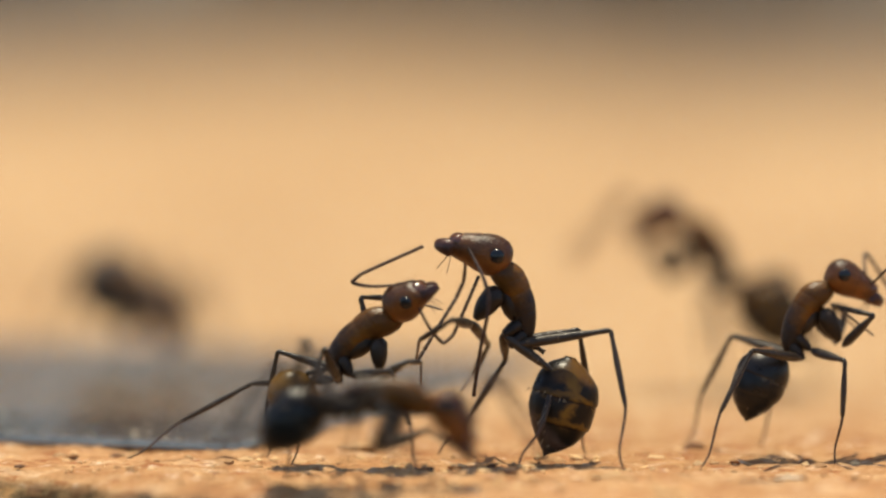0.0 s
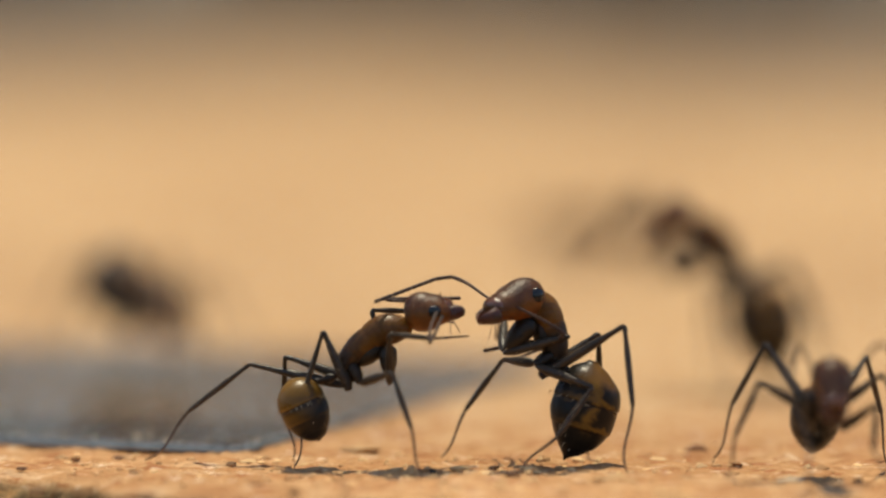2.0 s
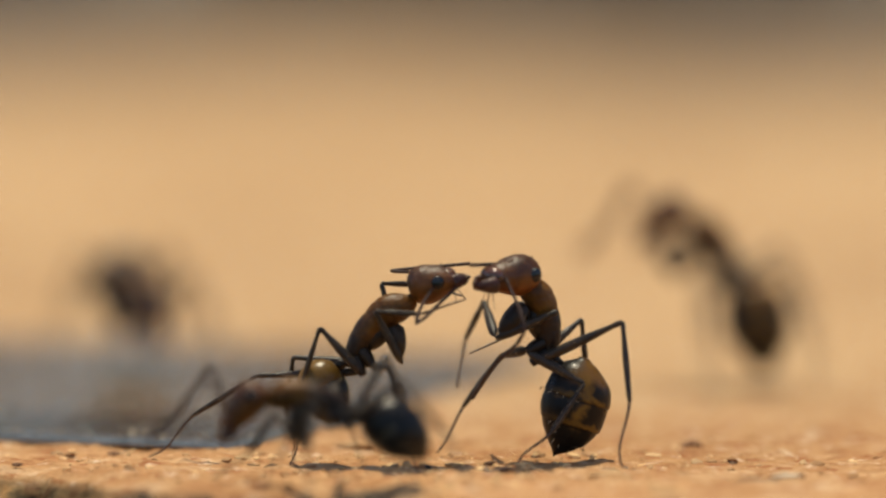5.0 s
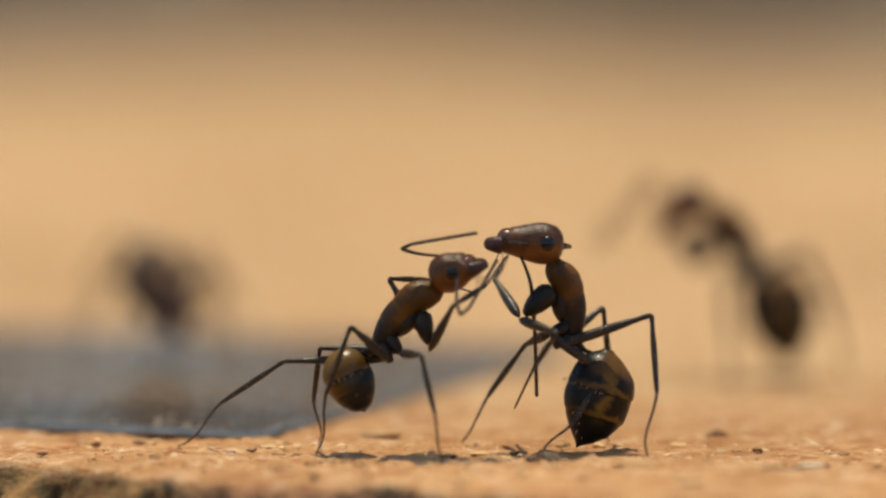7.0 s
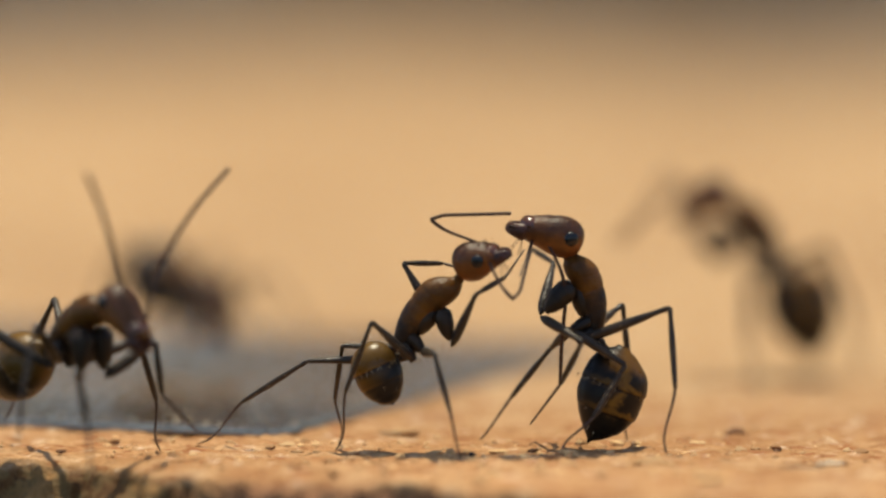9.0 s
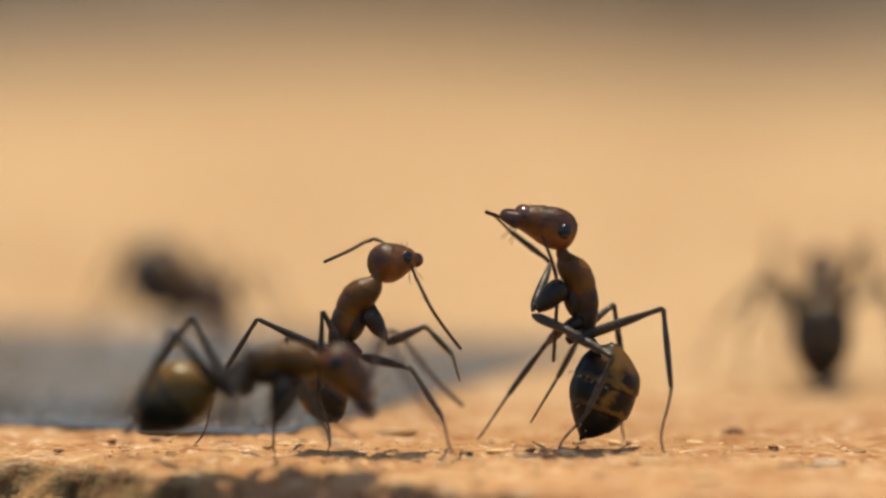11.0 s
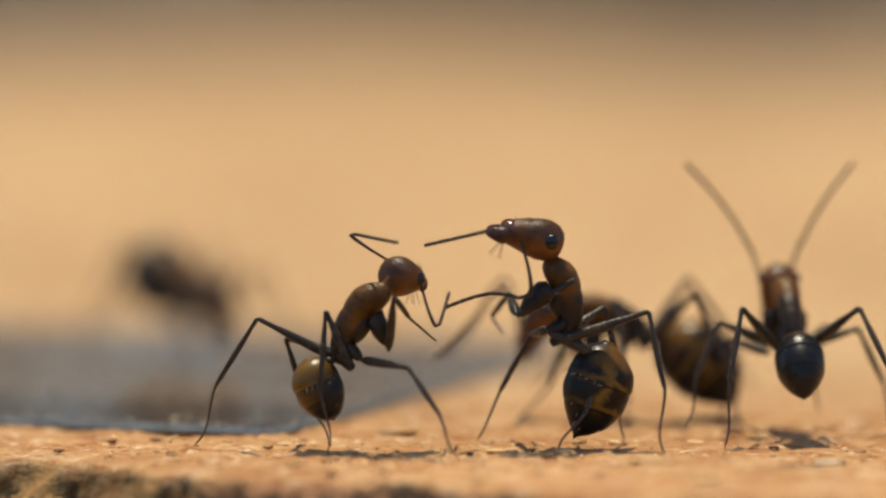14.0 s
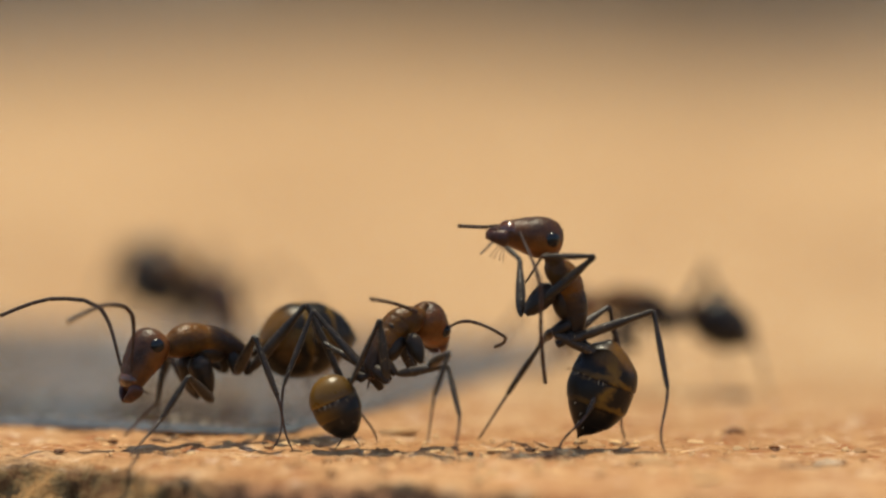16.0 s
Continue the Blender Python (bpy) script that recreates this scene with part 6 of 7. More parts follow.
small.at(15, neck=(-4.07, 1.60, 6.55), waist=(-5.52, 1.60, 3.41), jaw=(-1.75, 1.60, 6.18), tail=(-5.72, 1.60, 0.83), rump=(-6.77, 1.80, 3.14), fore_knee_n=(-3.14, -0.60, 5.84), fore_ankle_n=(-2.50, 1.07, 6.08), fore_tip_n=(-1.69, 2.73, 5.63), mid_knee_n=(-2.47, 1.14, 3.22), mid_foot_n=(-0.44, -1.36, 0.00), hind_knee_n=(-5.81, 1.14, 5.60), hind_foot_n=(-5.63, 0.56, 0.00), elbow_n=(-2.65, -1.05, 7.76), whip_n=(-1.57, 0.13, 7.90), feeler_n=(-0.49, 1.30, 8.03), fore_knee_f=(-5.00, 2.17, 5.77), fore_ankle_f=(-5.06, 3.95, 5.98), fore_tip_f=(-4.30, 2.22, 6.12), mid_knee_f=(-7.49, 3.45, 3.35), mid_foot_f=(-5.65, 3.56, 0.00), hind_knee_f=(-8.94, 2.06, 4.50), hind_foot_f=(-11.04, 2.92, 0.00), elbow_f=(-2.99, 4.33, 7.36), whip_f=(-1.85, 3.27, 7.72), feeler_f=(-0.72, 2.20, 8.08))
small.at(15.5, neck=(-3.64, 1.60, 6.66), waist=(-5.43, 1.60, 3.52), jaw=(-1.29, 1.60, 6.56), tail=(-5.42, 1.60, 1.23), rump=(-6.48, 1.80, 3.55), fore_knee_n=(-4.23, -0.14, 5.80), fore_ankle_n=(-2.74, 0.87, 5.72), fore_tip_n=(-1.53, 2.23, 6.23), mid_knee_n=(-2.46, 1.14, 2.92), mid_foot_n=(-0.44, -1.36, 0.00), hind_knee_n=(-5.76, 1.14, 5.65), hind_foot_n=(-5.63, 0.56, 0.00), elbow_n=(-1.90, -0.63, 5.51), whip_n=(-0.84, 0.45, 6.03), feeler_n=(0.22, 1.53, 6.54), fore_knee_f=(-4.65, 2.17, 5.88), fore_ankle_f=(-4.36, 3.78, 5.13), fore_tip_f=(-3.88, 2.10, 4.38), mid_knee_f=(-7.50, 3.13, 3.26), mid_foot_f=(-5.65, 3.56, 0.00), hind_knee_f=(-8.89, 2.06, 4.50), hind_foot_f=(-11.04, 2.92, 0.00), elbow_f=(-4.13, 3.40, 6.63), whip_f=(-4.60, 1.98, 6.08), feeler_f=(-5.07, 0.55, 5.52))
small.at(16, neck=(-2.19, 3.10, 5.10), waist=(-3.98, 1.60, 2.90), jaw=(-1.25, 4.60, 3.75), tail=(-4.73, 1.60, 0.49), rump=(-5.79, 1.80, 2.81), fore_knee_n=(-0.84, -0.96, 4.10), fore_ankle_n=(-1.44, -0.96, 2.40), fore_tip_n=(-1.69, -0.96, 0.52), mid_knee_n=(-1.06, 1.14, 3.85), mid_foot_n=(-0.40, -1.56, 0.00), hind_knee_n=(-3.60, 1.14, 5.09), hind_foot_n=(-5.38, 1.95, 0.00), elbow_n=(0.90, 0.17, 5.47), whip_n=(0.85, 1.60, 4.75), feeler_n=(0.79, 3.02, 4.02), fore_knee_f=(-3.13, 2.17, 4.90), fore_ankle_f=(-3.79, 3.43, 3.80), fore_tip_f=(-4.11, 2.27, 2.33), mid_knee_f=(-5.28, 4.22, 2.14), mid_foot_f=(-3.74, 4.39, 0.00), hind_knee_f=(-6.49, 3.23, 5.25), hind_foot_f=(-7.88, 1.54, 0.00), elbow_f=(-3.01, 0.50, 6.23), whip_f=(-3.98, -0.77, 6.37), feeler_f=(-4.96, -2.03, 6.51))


# ---------- the board ----------
def rise(x, y):
    """Relief of the board in millimetres."""
    n = noise.noise
    h = 0.09 * n(Vector((x * 0.09, y * 0.16, 0.0))) + 0.16 * n(Vector((x * 0.30, y * 0.6, 3.0))) + 0.17 * n(Vector((x * 0.8, y * 1.2, 7.0)))
    h += 0.15 * max(0.0, n(Vector((x * 1.5, y * 1.7, 11.0))) - 0.05) + 0.06 * n(Vector((x * 2.6, y * 3.2, 15.0))) - 0.22 * max(0.0, n(Vector((x * 0.7, y * 1.5, 19.0))) - 0.28)
    return h - 0.06


def rim(x):
    """Where the broken front edge of the board runs."""
    ragged = 0.9 * noise.noise(Vector((x * 0.22, 0, 21))) + 0.7 * noise.noise(Vector((x * 0.8, 0, 25)))
    return glide([-60, -19, -16, -14, -12.3, -9.2, -5.8, -2.8, 0.4, 5, 60], [1.6, 1.4, 0.6, -0.8, -3.0, -4.8, -5.6, -7.0, -9.0, -11.5, -15.0], x) + ragged


def board():
    xs = sorted({*(round(-24 + 0.16 * i, 3) for i in range(301)), *(s * v for s in (1, -1) for v in (26, 30, 36, 45, 60, 80, 110, 150, 200, 260))})
    ys = [0.2 * i for i in range(125)] + [25.5, 26.5, 28, 30, 33, 37, 43, 52, 66, 90, 120, 160, 210, 280, 370, 480, 600, 690, 745]
    bm = bmesh.new()
    grid = []
    # the broken front face, with crumbs that stand out and hollows
    for k in range(26, 0, -1):
        row = []
        d = 0.28 * k
        for x in xs:
            e = rim(x)
            out = 0.5 * noise.noise(Vector((x * 0.5, d * 0.6, 31))) + 0.6 * noise.noise(Vector((x * 1.4, d * 1.6, 35))) + 0.3 * noise.noise(Vector((x * 3.5, d * 3.5, 39)))
            steep = glide([-60, -13.5, -10.5, 1, 7, 60], [0.8, 0.8, 0.25, 0.25, 0.8, 0.8], x)
            row.append(bm.verts.new((x * MM, (e - steep * d - min(d, 1.2) * (0.15 + 0.8 * out)) * MM, (rise(x, e) - d + 0.30 * min(d, 1.5) * out) * MM)))
        grid.append(row)
    # the top starts at the rim
    for y in ys:
        row = []
        for x in xs:
            e = rim(x)
            yy = e + (y - 0.0) * (1 - e / 25.0) if y < 25 else y
            soft = 0.3 * math.exp(-(yy - e) * 1.6)
            row.append(bm.verts.new((x * MM, yy * MM, (rise(x, yy) - soft) * MM)))
        grid.append(row)
    for r, q in zip(grid, grid[1:]):
        for i in range(len(xs) - 1):
            bm.faces.new((r[i], r[i + 1], q[i + 1], q[i]))
    for row in (grid[0], grid[-1]):
        low = [bm.verts.new((v.co.x, v.co.y, -0.03)) for v in row]
        for i in range(len(xs) - 1):
            bm.faces.new((low[i], low[i + 1], row[i + 1], row[i]) if row is grid[0] else (row[i], row[i + 1], low[i + 1], low[i]))
    return tagged(part("wooden_board", bm, M_BOARD), "pale tan weathered wooden board in sunlight", "board", kind="structure")


board()


# ---------- the sheet of glass ----------
def glass_sheet():
    m, n, l, b = material("dusty_glass", 0.06, 0.34)
    # the colour is a darker brown in an uneven band along the front edge
    sep, tc, far = n.new("ShaderNodeSeparateXYZ"), n.new("ShaderNodeTexCoord"), n.new("ShaderNodeMapRange")
    l.new(tc.outputs["Object"], sep.inputs[0])
    blot = noise_at(n, l, 260, 4, 0.6, (0.4, 1, 1))
    add = n.new("ShaderNodeMath")
    add.operation = "MULTIPLY_ADD"
    add.inputs[1].default_value = 0.008
    l.new(blot.outputs[0], add.inputs[0])
    l.new(sep.outputs[1], add.inputs[2])
    far.inputs["From Min"].default_value, far.inputs["From Max"].default_value = 0.010, 0.015
    l.new(add.outputs[0], far.inputs["Value"])
    l.new(mix(n, l, (0.19, 0.115, 0.045), (0.43, 0.30, 0.18), far.outputs[0]), b.inputs["Base Color"])
    b.inputs["Transmission Weight"].default_value = 0.72
    b.inputs["IOR"].default_value = 1.5
    dust = noise_at(n, l, 900, 4, 0.7)
    r = ramp(n, [(0.4, (0.14, 0.14, 0.14)), (0.7, (0.40, 0.40, 0.40))])
    l.new(dust.outputs[0], r.inputs[0])
    l.new(r.outputs[0], b.inputs["Roughness"])
    bm = bmesh.new()
    bmesh.ops.create_cube(bm, size=1.0)
    bmesh.ops.scale(bm, vec=(0.076, 0.041, 0.0003), verts=bm.verts)
    bmesh.ops.translate(bm, vec=(-0.038, 0.0205, 0.00015), verts=bm.verts)
    bmesh.ops.bevel(bm, geom=[e for e in bm.edges if abs(e.verts[0].co.z - e.verts[1].co.z) > 1e-4], offset=0.0012, segments=3, affect="EDGES")
    bmesh.ops.bevel(bm, geom=[e for e in bm.edges if abs(e.verts[0].co.z - e.verts[1].co.z) < 1e-6 and len(e.link_faces) == 2 and e.calc_face_angle(0) > 0.5], offset=0.00008, segments=1, affect="EDGES")
    ob = part("glass_sheet", bm, m, smooth=False)
    ob.matrix_basis = pose(-0.0079, 0.0064, 0.00006, 0, 0, -20)
    # the cut edges are darker blue-grey, with glints painted pale along the top arris
    me, ne, le, be = material("cut_glass_edge", 0.25, 0.5)
    tint = noise_at(ne, le, 700, 3, 0.6, (1, 1, 1))
    r = ramp(ne, [(0.35, (0.13, 0.145, 0.14)), (0.65, (0.24, 0.265, 0.255))])
    le.new(tint.outputs[0], r.inputs[0])
    le.new(r.outputs[0], be.inputs["Base Color"])
    ma, na, la, ba = material("glass_arris_glint", 0.2, 0.6)
    glint_noise = noise_at(na, la, 1200, 3, 0.6)
    ra = ramp(na, [(0.4, (0.30, 0.34, 0.34)), (0.65, (0.80, 0.80, 0.76))])
    la.new(glint_noise.outputs[0], ra.inputs[0])
    la.new(ra.outputs[0], ba.inputs["Base Color"])
    for name, w, h, z, mat, at, turn in (("front_edge", 0.0736, 0.00030, 0.00015, me, (-0.0380, -0.00009), 0), ("side_edge", 0.0386, 0.00030, 0.00015, me, (0.00009, 0.0205), 90),
                                         ("front_arris", 0.0736, 0.00003, 0.00029, ma, (-0.0380, -0.00002), 0), ("side_arris", 0.0386, 0.00003, 0.00029, ma, (0.00002, 0.0205), 90)):
        bm = bmesh.new()
        bmesh.ops.create_cube(bm, size=1.0)
        bmesh.ops.scale(bm, vec=(w, 0.00004, h), verts=bm.verts)
        e = part(name, bm, mat, ob, smooth=False)
        e.matrix_basis = pose(at[0], at[1], z, -32 if h > 0.0001 else 0, 0, turn)
    # the rounded corner, in three short pieces
    for angle in (-75, -45, -15):
        for name, h, z, mat, out in (("corner_edge", 0.00030, 0.00015, me, 0.00009), ("corner_arris", 0.00003, 0.00029, ma, 0.00002)):
            bm = bmesh.new()
            bmesh.ops.create_cube(bm, size=1.0)
            bmesh.ops.scale(bm, vec=(0.00063, 0.00004, h), verts=bm.verts)
            r = 0.00116 + out
            e = part(name, bm, mat, ob, smooth=False)
            e.matrix_basis = pose(-0.0012 + r * math.cos(radians(angle)), 0.0012 + r * math.sin(radians(angle)), z, -32 if h > 0.0001 else 0, 0, angle + 90)
    return tagged(ob, "thin dusty sheet of clear glass lying on the board", "glass sheet")


glass_sheet()


# ---------- behind the board: ground, and an added screen of leaves ---
def far_ground():
    m, n, l, b = material("dark_earth", 0.95, 0.2)
    a = noise_at(n, l, 9, 5, 0.6)
    r = ramp(n, [(0.3, (0.020, 0.019, 0.014)), (0.7, (0.055, 0.052, 0.040))])
    l.new(a.outputs[0], r.inputs[0])
    l.new(r.outputs[0], b.inputs["Base Color"])
    bm = bmesh.new()
    bmesh.ops.create_grid(bm, x_segments=24, y_segments=24, size=150)
    ob = part("ground", bm, m)
    ob.location.z = -0.03
    return tagged(ob, "dark earth around the board", "ground", kind="structure")


far_ground()


# Added leaf screen, out of view: shades the board's far end, reflects in glass.
def hedge():
    m, n, l, b = material("shade_leaves", 0.6, 0.3)
    inf = n.new("ShaderNodeNewGeometry")
    r = ramp(n, [(0.0, (0.28, 0.20, 0.12)), (1.0, (0.50, 0.38, 0.24))])
    l.new(inf.outputs["Random Per Island"], r.inputs[0])
    l.new(r.outputs[0], b.inputs["Base Color"])
    rng = random.Random(4)
    verts, faces = [], []
    for _ in range(21000):
        x, z = rng.uniform(-2.0, 2.0), rng.random() * 3.9
        y = 1.4 + rng.uniform(-0.15, 0.25) + 0.12 * noise.noise(Vector((x * 2, z * 2, 0)))
        # dense below, thinning to single sprays at the top so the shade fades
        if rng.random() < (z - 1.75 + 0.3 * noise.noise(Vector((x * 1.7, 0, 5)))) / 1.9:
            continue
        q = Euler((rng.uniform(-1, 1), rng.uniform(-1, 1), rng.uniform(0, 6.3))).to_matrix()
        s = rng.uniform(0.035, 0.065)
        k = len(verts)
        for a, c, d in ((-1, 0, 0), (0, -0.5, 0.12), (1, 0, 0), (0, 0.5, 0.12)):
            verts.append(Vector((x, y, z)) + q @ Vector((a * s, c * s, d * s)))
        faces.append((k, k + 1, k + 2, k + 3))
    me = bpy.data.meshes.new("hedge")
    me.from_pydata(verts, [], faces)
    me.materials.append(m)
    return tagged(new("hedge", me), "tall straw-coloured leaf screen added out of view to shade the board", "hedge", kind="stuff")


hedge()


# ---------- crumbs on the board ----------
def crumb(rng, size, flat):
    bm = bmesh.new()
    bmesh.ops.create_icosphere(bm, subdivisions=1, radius=size * 0.5 * MM)
    s = (rng.uniform(0.8, 1.6), rng.uniform(0.6, 1.1), flat)
    for v in bm.verts:
        k = rng.uniform(0.65, 1.2)
        v.co = Vector((v.co.x * s[0] * k, v.co.y * s[1] * k, v.co.z * s[2] * k))
    return bm


def crumb_material(name, a, c, rough=0.8):
    m, n, l, b = material(name, rough, 0.3)
    geo = n.new("ShaderNodeNewGeometry")
    obi = n.new("ShaderNodeObjectInfo")
    add = n.new("ShaderNodeMath")
    add.operation = "ADD"
    l.new(geo.outputs["Random Per Island"], add.inputs[0])
    l.new(obi.outputs["Random"], add.inputs[1])
    fr = n.new("ShaderNodeMath")
    fr.operation = "FRACT"
    l.new(add.outputs[0], fr.inputs[0])
    r = ramp(n, [(0.0, a), (0.6, c), (1.0, tuple(min(v * 1.5, 0.9) for v in c))])
    l.new(fr.outputs[0], r.inputs[0])
    l.new(r.outputs[0], b.inputs["Base Color"])
    f = noise_at(n, l, 6000, 3, 0.6)
    bump(n, l, b, f.outputs[0], 0.5, 0.00005)
    return m


M_CRUMB = crumb_material("wood_crumbs", (0.30, 0.14, 0.05), (0.62, 0.39, 0.18))
M_DARK_CRUMB = crumb_material("dark_crumbs", (0.030, 0.018, 0.012), (0.16, 0.075, 0.035))
M_PALE_CRUMB = crumb_material("pale_crumbs", (0.60, 0.45, 0.28), (0.78, 0.64, 0.45), 0.75)


def scatter():
    rng = random.Random(11)
    verts, faces = [], []
    for i in range(1500):
        y = rng.uniform(-6, 6) if i < 1100 else rng.uniform(-8, 26)
        x = rng.gauss(0, 12) if i % 3 else rng.uniform(-22, 24)
        if y < rim(x) + 0.4:
            continue
        size = 0.10 + 0.55 * rng.random() ** 5
        bm = crumb(rng, size, rng.uniform(0.3, 0.7))
        turn = Euler((rng.uniform(-0.2, 0.2), rng.uniform(-0.2, 0.2), rng.uniform(0, 6.3))).to_matrix()
        o = Vector((x, y, rise(x, y) - 0.02 * size)) * MM
        k = len(verts)
        bm.verts.index_update()
        verts += [o + turn @ v.co for v in bm.verts]
        faces += [[k + v.index for v in f.verts] for f in bm.faces]
        bm.free()
    me = bpy.data.meshes.new("wood_crumbs")
    me.from_pydata(verts, [], faces)
    me.materials.append(M_CRUMB)
    tagged(new("wood_crumbs", me), "small tan and rusty wood crumbs strewn over the board", "crumbs", kind="stuff")


scatter()


def dust():
    """Pale grains on the sheet of glass, most of them along its front edge."""
    rng = random.Random(23)
    verts, faces = [], []
    place = bpy.data.objects["glass_sheet"].matrix_basis
    for i in range(260):
        u, v = -rng.random() * 34, 0.3 + 16 * rng.random() ** 2.2
        size = 0.05 + 0.22 * rng.random() ** 4
        bm = crumb(rng, size, rng.uniform(0.3, 0.7))
        o = place @ Vector((u * MM, v * MM, 0.0003 + 0.2 * size * MM))
        k = len(verts)
        bm.verts.index_update()
        verts += [o + w.co for w in bm.verts]
        faces += [[k + w.index for w in f.verts] for f in bm.faces]
        bm.free()
    me = bpy.data.meshes.new("dust_grains")
    me.from_pydata(verts, [], faces)
    me.materials.append(M_PALE_CRUMB)
    tagged(new("dust_grains", me), "pale dust grains on the sheet of glass", "dust", kind="stuff")


dust()


def lying(name, label, x, y, size, flat, mat, seed, turn=0.0):
    ob = part(name, crumb(random.Random(seed), size, flat), mat, smooth=False)
    ob.matrix_basis = pose(x * MM, y * MM, (rise(x, y) + 0.25 * size * flat) * MM, 0, 0, turn)
    return tagged(ob, label, name.replace("_", " "), "single crumbs on the board")


lying("seed", "tiny black seed lying on the board", -0.02, -0.00, 0.34, 0.8, M_EYE, 3, 0)
lying("seed", "tiny black seed lying on the board", 0.22, -0.39, 0.18, 0.7, M_EYE, 4, 40)
lying("wood_chip", "long dark brown wood chip on the board", 12.71, -3.59, 1.5, 0.16, M_DARK_CRUMB, 5, 5)
lying("wood_chip", "pale shiny wood chip on the board", 13.79, -2.82, 1, 0.28, M_PALE_CRUMB, 6, 10)
lying("wood_chip", "dark brown wood chip on the board", 14.49, -2.44, 0.5, 0.5, M_DARK_CRUMB, 7, 70)
lying("wood_chip", "rust-brown rounded wood crumb on the board", 12.11, 3.25, 0.55, 0.4, M_CRUMB, 8, 20)
lying("wood_chip", "rust-brown rounded wood crumb on the board", 10.69, 8.01, 1.2, 0.5, M_DARK_CRUMB, 9, 50)
lying("wood_chip", "rust-brown rounded wood crumb on the board", 2.37, 1.00, 0.42, 0.8, M_DARK_CRUMB, 10, 0)
lying("wood_chip", "grey-brown wood chip on the board", 3.11, -1.15, 0.7, 0.4, M_DARK_CRUMB, 11, 12)
lying("wood_chip", "tan wood chip on the board", 1.07, 0.60, 1, 0.25, M_CRUMB, 12, 3)
lying("wood_chip", "tan wood chip on the board", 3.73, -0.18, 0.9, 0.2, M_CRUMB, 13, 8)
lying("wood_chip", "tan wood chip on the board", -5.34, -5.37, 0.5, 0.3, M_CRUMB, 14, 30)
lying("wood_chip", "rust-brown flat wood chip on the board", -3.04, 7.51, 1.3, 0.3, M_CRUMB, 15, 0)
lying("wood_chip", "rust-brown flat wood chip on the board", -12.70, 5.37, 0.7, 0.4, M_DARK_CRUMB, 16, 0)
lying("wood_chip", "rust-brown flat wood chip on the board", -16.27, 1.49, 0.45, 0.4, M_DARK_CRUMB, 17, 0)
lying("wood_chip", "tan flat wood chip on the board", -7.39, 3.55, 1, 0.25, M_CRUMB, 18, 60)
lying("wood_chip", "rust-brown flat wood chip on the board", 0.38, -7.54, 0.6, 0.25, M_CRUMB, 19, 15)
lying("wood_chip", "tan flat wood chip on the board", 6.97, -2.48, 1.4, 0.18, M_CRUMB, 20, 5)
lying("wood_chip", "dark brown wood chip on the board", 10.98, -5.28, 0.6, 0.3, M_DARK_CRUMB, 21, 5)
lying("wood_chip", "tan flat wood chip on the board", 8.89, -8.40, 1.2, 0.25, M_CRUMB, 22, 25)
lying("wood_chip", "pale wood chip on the board", -8.78, 12.45, 0.9, 0.2, M_PALE_CRUMB, 23, 25)



# ---------- the other ants ----------
runner = Walker().hatch("dark rust-brown ant with a black gaster hurrying about", 1.05, BLACK, 0.92)
runner.go(0, -3.6, -5.0, -3, -0.22, 0.45, 0.1)
runner.go(0.1, 0.3, -4.9, -3, -0.22, 0.45, 0.1)
runner.go(0.2, 4.4, -4.9, -3, 0, 0.4, 0.1)
runner.go(0.3, 9.7, -4.9, 0, 0, 0.4, 0.1)
runner.go(0.4, 15.4, -4.9, 0, 0, 0.4, 0.1)
runner.go(0.6, 26.6, -3.4, 0, 0, 0.4, 0.1)
runner.go(1, 32.6, -1.6, 10, 0, 0.4, 0.1)
runner.go(6, 33.7, -3.1, 95, 0, 0.4, 0.1)
runner.go(11, 31.1, -3.8, 172, 0, 0.35, 0.1)
runner.go(12.2, 27.2, -3.5, 176, 0, 0.35, 0.1)
runner.go(12.4, 26.6, -3.1, 176, 0, 0.35, 0.1)
runner.go(12.5, 24.1, -3.2, 176, 0, 0.35, 0.1)
runner.go(12.6, 18.1, -3.2, 176, 0, 0.35, 0.1)
runner.go(12.7, 14.4, -3.2, 176, 0, 0.35, 0.1)
runner.go(12.8, 12.1, -3.2, 177, 0, 0.4, 0.1)
runner.go(12.9, 10.6, -3.4, 177, 0, 0.45, 0.1)
runner.go(13, 9.8, -3.8, 176, 0, 0.35, 0.1)
runner.go(13.1, 10.5, -3.8, 175, 0.02, 0.5, 0.1)
runner.go(13.2, 10.8, -3.8, 168, 0.05, 0.55, 0.1)
runner.go(13.3, 11.2, -3.2, 150, 0.08, 0.6, 0.1)
runner.go(13.4, 11.6, -2.1, 132, 0.15, 0.6, 0.1)
runner.go(13.5, 11.9, -0.9, 120, 0.25, 0.62, 0.1)
runner.go(13.6, 12.0, -0.5, 116, 0.34, 0.7, 0.1)
runner.go(13.8, 12.4, 2.0, 106, 0.45, 0.6, 0.9)
runner.go(14, 13.1, 6.6, 96, 0.46, 0.5, 1.9)
runner.go(14.2, 14.0, 7.6, 104, 0.4, 0.55, 0.8)
runner.go(14.5, 15.5, 9.6, 112, 0.06, 0.5, 0.1)
runner.go(14.7, 16.9, 8.6, 120, 0.2, 0.6, 0.1)
runner.go(14.85, 19.3, 8.3, 130, 0.05, 0.4, 0.1)
runner.go(15, 21.1, 11.9, 155, 0, 0.3, 0.1)
runner.go(15.15, 18.5, 15.5, 172, 0, 0.3, 0.1)
runner.go(15.3, 14.2, 18.7, 176, 0, 0.25, 0.1)
runner.go(15.5, 11.2, 21.8, 176, 0, 0.2, 0.1)
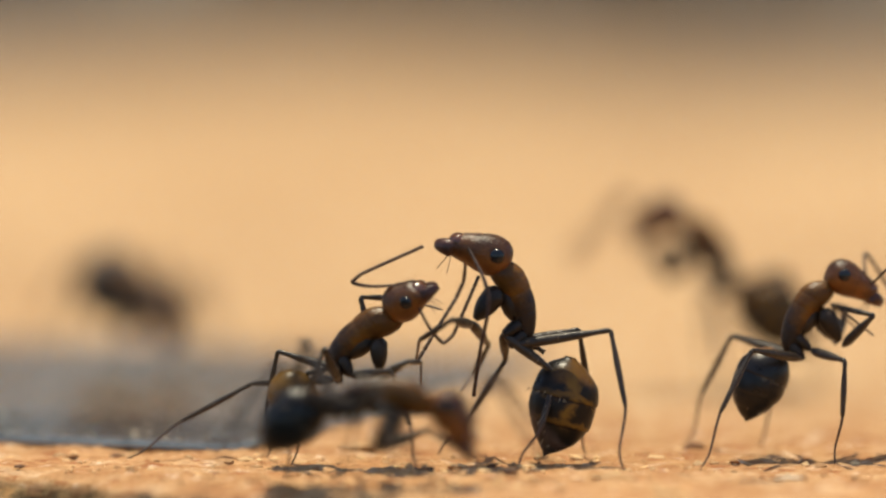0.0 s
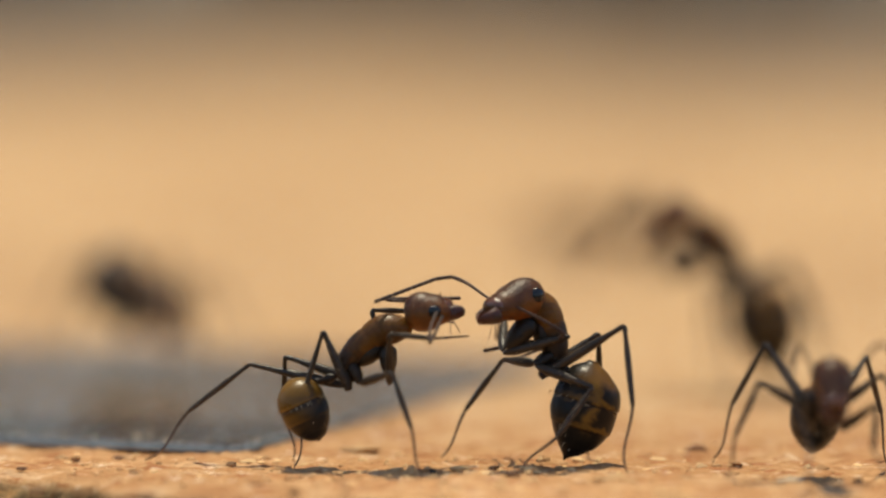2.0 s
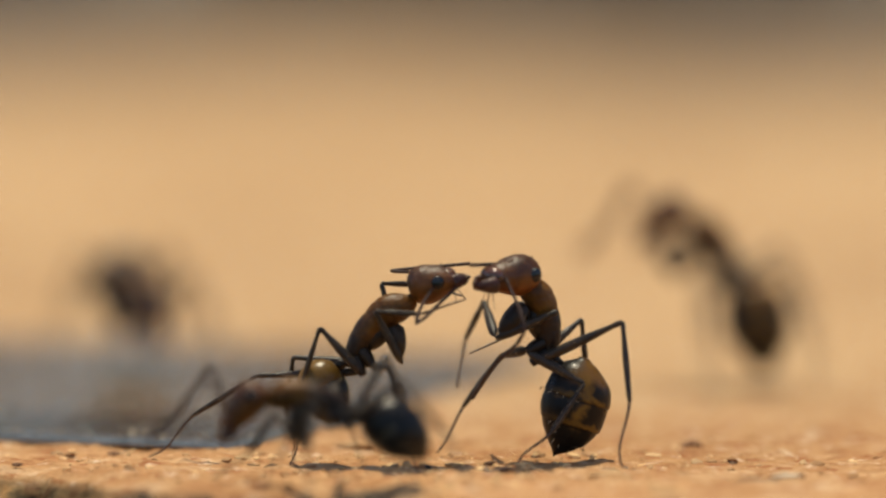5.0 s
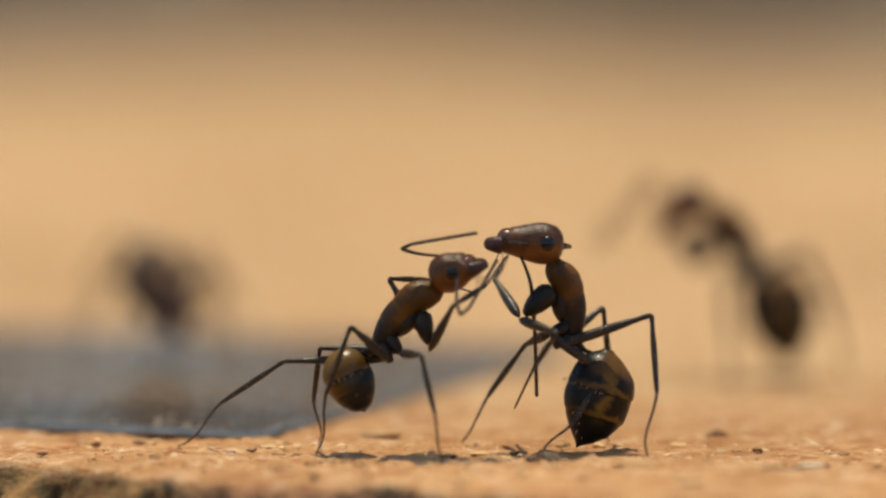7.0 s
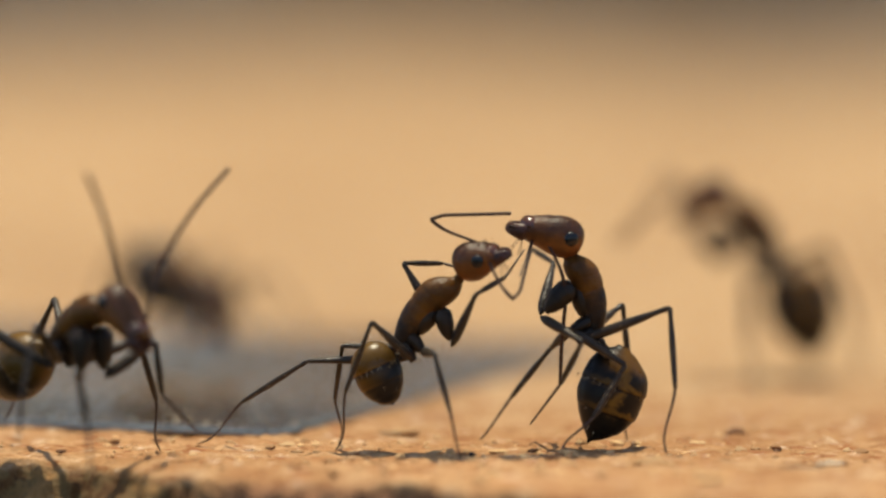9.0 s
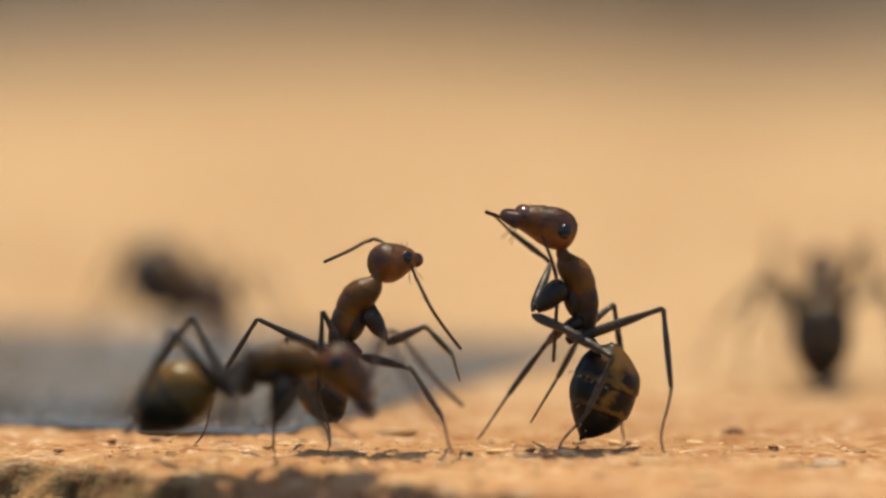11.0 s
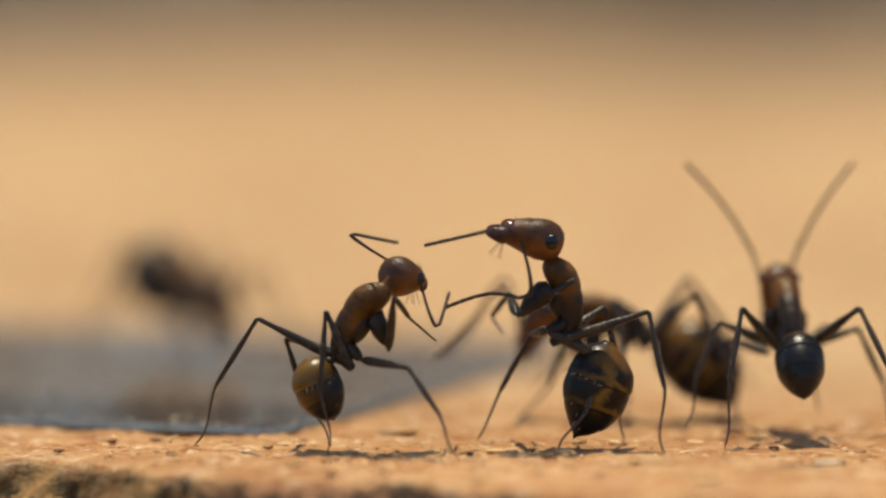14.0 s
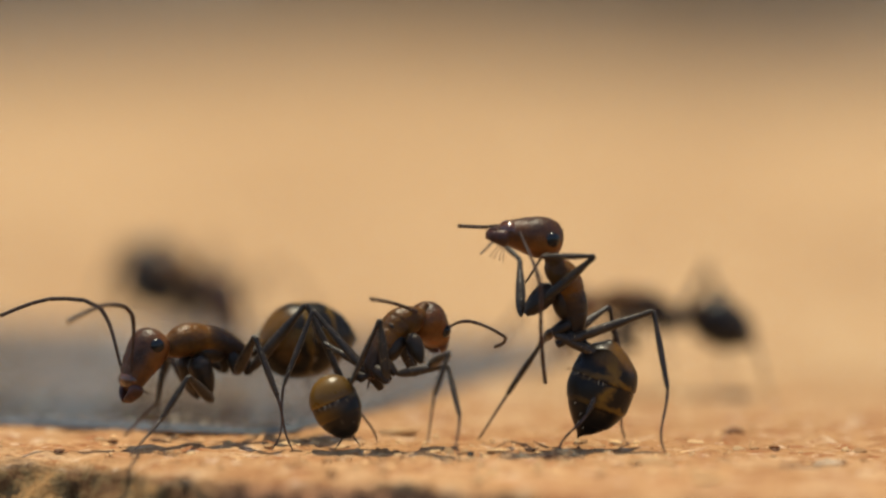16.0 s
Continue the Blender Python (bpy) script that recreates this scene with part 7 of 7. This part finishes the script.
runner.go(15.6, 10.5, 22.5, 176, 0, 0.2, 0.1)
runner.go(16, 9.1, 24.2, 176, 0, 0.2, 0.1)
runner.follow()
turner = Walker().hatch("black-gastered ant with a rust-red thorax turning about", 0.95, BLACK)
turner.go(0, 14.3, 4.8, 12, 0.88, 0.8, 0.1)
turner.go(0.5, 14.5, 6.5, 8, 0.75, 0.9, 0.1)
turner.go(0.8, 14.1, 4.7, -50, 0.45, 0.9, 0.1)
turner.go(1, 14.3, 5.2, -80, 0.3, 0.6, 0.5)
turner.go(1.5, 15.4, -0.4, -92, -0.05, 0.5, 0.1)
turner.go(1.8, 15.1, -1.4, -84, 0.12, 0.65, 0.1)
turner.go(2, 15.0, -2.0, -87, 0.2, 0.65, 0.4)
turner.go(2.5, 14.7, -2.6, -80, 0.22, 0.72, 0.3)
turner.go(2.8, 15.0, -2.8, -70, 0.28, 0.95, 0.1)
turner.go(3, 15.0, -3.2, -74, 0.05, 0.75, 0.1)
turner.go(3.3, 14.7, -3.8, -80, -0.05, 0.6, 0.1)
turner.go(3.5, 14.0, -4.8, -112, -0.1, 0.5, 0.1)
turner.go(3.6, 13.0, -5.2, -125, -0.1, 0.35, 0.1)
turner.go(3.8, 12.5, -9.4, -126, -0.1, 0.35, 0.1)
turner.go(4, 11.9, -12.6, -130, -0.1, 0.45, 0.1)
turner.go(4.1, 11.2, -12.2, -138, -0.1, 0.4, 0.1)
turner.go(4.2, 10.3, -11.4, -148, -0.05, 0.35, 0.1)
turner.go(4.6, 3.6, -5.8, -181, 0, 0.4, 0.1)
turner.go(5.4, -9.0, -6.5, -180, 0, 0.4, 0.1)
turner.go(6.3, -19.9, -5.2, -180, 0, 0.4, 0.1)
turner.go(6.7, -24.2, -5.4, -180, 0, 0.4, 0.1)
turner.go(16, -31.1, -5.0, -180, 0, 0.4, 0.1)
turner.follow()
comer = Walker().hatch("rust-red ant with a black and amber gaster", 1.10, AMBER)
comer.go(0, -37.7, 4.1, 0, 0, 0.3, 0.1)
comer.go(7.2, -31.7, -0.6, 0, 0, 0.3, 0.1)
comer.go(8, -25.5, 1.4, -4, 0.1, 0.3, 0.3)
comer.go(8.3, -20.7, 1.2, -6, 0.2, 0.3, 0.4)
comer.go(8.5, -18.7, 1.1, -10, 0.16, 0.35, 0.4)
comer.go(8.7, -17.2, -0.1, -18, 0.25, 0.4, 1)
comer.go(9, -16.4, -0.9, -45, 0.40, 0.38, 2.2)
comer.go(9.2, -16.3, -1.3, -54, 0.40, 0.4, 1.8)
comer.go(10, -16.0, -1.3, -55, 0.25, 0.5, 1.2)
comer.go(10.5, -15.0, -2.9, -25, 0.1, 0.4, 0.4)
comer.go(11, -9.4, -4.4, -5, 0, 0.4, 0.1)
comer.go(11.3, -2.4, -4.2, -2, -0.32, 0.1, 0.1)
comer.go(11.5, 2.1, -4.2, -2, -0.32, 0.1, 0.1)
comer.go(11.7, 6.8, -4.4, -4, -0.3, 0.15, 0.1)
comer.go(11.9, 13.6, -9.4, -5, 0, 0.45, 0.1)
comer.go(12, 16.6, -10.5, -5, 0, 0.45, 0.1)
comer.go(12.1, 19.9, -10.5, -2, 0, 0.4, 0.1)
comer.go(12.4, 28.4, -5.7, 0, 0, 0.4, 0.1)
comer.go(16, 34.3, -5.3, 0, 0, 0.4, 0.1)
comer.follow()
watcher = Walker().hatch("ant with a large black gaster marbled with amber", 1.10, MARBLED, 1.22)
watcher.go(0, 13.6, 32.3, 178, 0.82, 0.55, 0.1)
watcher.go(0.5, 13.8, 32.4, 178, 0.78, 0.6, 0.1)
watcher.go(1.5, 14.0, 32.8, 180, 0.82, 0.9, 0.1)
watcher.go(4, 14.0, 33.8, 178, 0.85, 0.95, 0.1)
watcher.go(6.5, 13.9, 33.1, 178, 0.82, 0.95, 0.1)
watcher.go(7.5, 13.6, 32.8, 180, 0.82, 0.9, 0.1)
watcher.go(9, 13.8, 32.2, 182, 0.85, 0.9, 0.1)
watcher.go(9.8, 14.5, 31.3, 150, 0.5, 0.8, 0.1)
watcher.go(11, 15.7, 27.5, 86, 0.18, 0.62, 0.1)
watcher.go(12.5, 15.2, 26.5, 88, 0.2, 0.62, 0.1)
watcher.go(13, 14.1, 26.5, 95, 0.2, 0.6, 0.7)
watcher.go(13.25, 13.8, 22.0, 128, 0.1, 0.55, 0.1)
watcher.go(13.6, 11.0, 15.9, 172, 0, 0.4, 0.1)
watcher.go(14, 7.5, 13.2, 178, 0.1, 0.5, 0.1)
watcher.go(14.5, 7.4, 13.6, 176, 0.15, 0.66, 0.1)
watcher.go(15, 3.6, 11.6, 181, 0, 0.7, 0.4)
watcher.go(15.5, -2.4, 10.9, 186, 0, 1.0, 1.0)
watcher.go(16, -9.0, 5.0, 210, 0, -0.2, 0.62)
watcher.follow()
idler = Walker().hatch("dark ant standing on the sheet of glass", 1.08, BLACK, 1.45)
idler.go(0, -14.4, 45.5, -66, -0.14, -0.12, 0.2)
idler.go(1.5, -14.4, 45.9, -68, -0.14, -0.12, 0.2)
idler.go(3, -14.3, 46.5, -70, -0.14, -0.1, 0.2)
idler.go(6.5, -13.9, 41.5, -80, -0.14, -0.12, 0.2)
idler.go(9, -13.8, 40.1, -66, -0.14, -0.12, 0.2)
idler.go(11.5, -13.6, 39.8, -66, -0.14, -0.12, 0.2)
idler.go(15, -13.6, 39.8, -66, -0.14, -0.12, 0.2)
idler.go(16, -13.6, 39.8, -62, -0.13, -0.12, 0.2)
idler.follow()
passer = Walker().hatch("ant walking far behind over the board", 1.00, BLACK)
passer.go(0, 38.9, 107.6, 183, 0, 0.3, 0.1)
passer.go(0.5, 27.2, 106.5, 183, 0, 0.3, 0.1)
passer.go(1, 21.0, 104.0, 183, 0, 0.3, 0.1)
passer.go(2, 11.3, 97.4, 183, 0, 0.3, 0.1)
passer.go(2.5, 6.5, 93.1, 183, 0, 0.3, 0.1)
passer.go(3, -11.1, 88.2, 183, 0, 0.3, 0.1)
passer.go(3.5, -22.9, 85.0, 182, 0, 0.3, 0.1)
passer.go(4, -31.3, 82.5, 182, 0, 0.3, 0.1)
passer.go(16, -34.7, 68.2, 182, 0, 0.3, 0.1)
passer.follow()



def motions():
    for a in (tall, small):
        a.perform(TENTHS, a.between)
    for a in (runner, turner, comer, watcher, idler, passer):
        a.perform(TENTHS, a.joints, a.base)


motions()
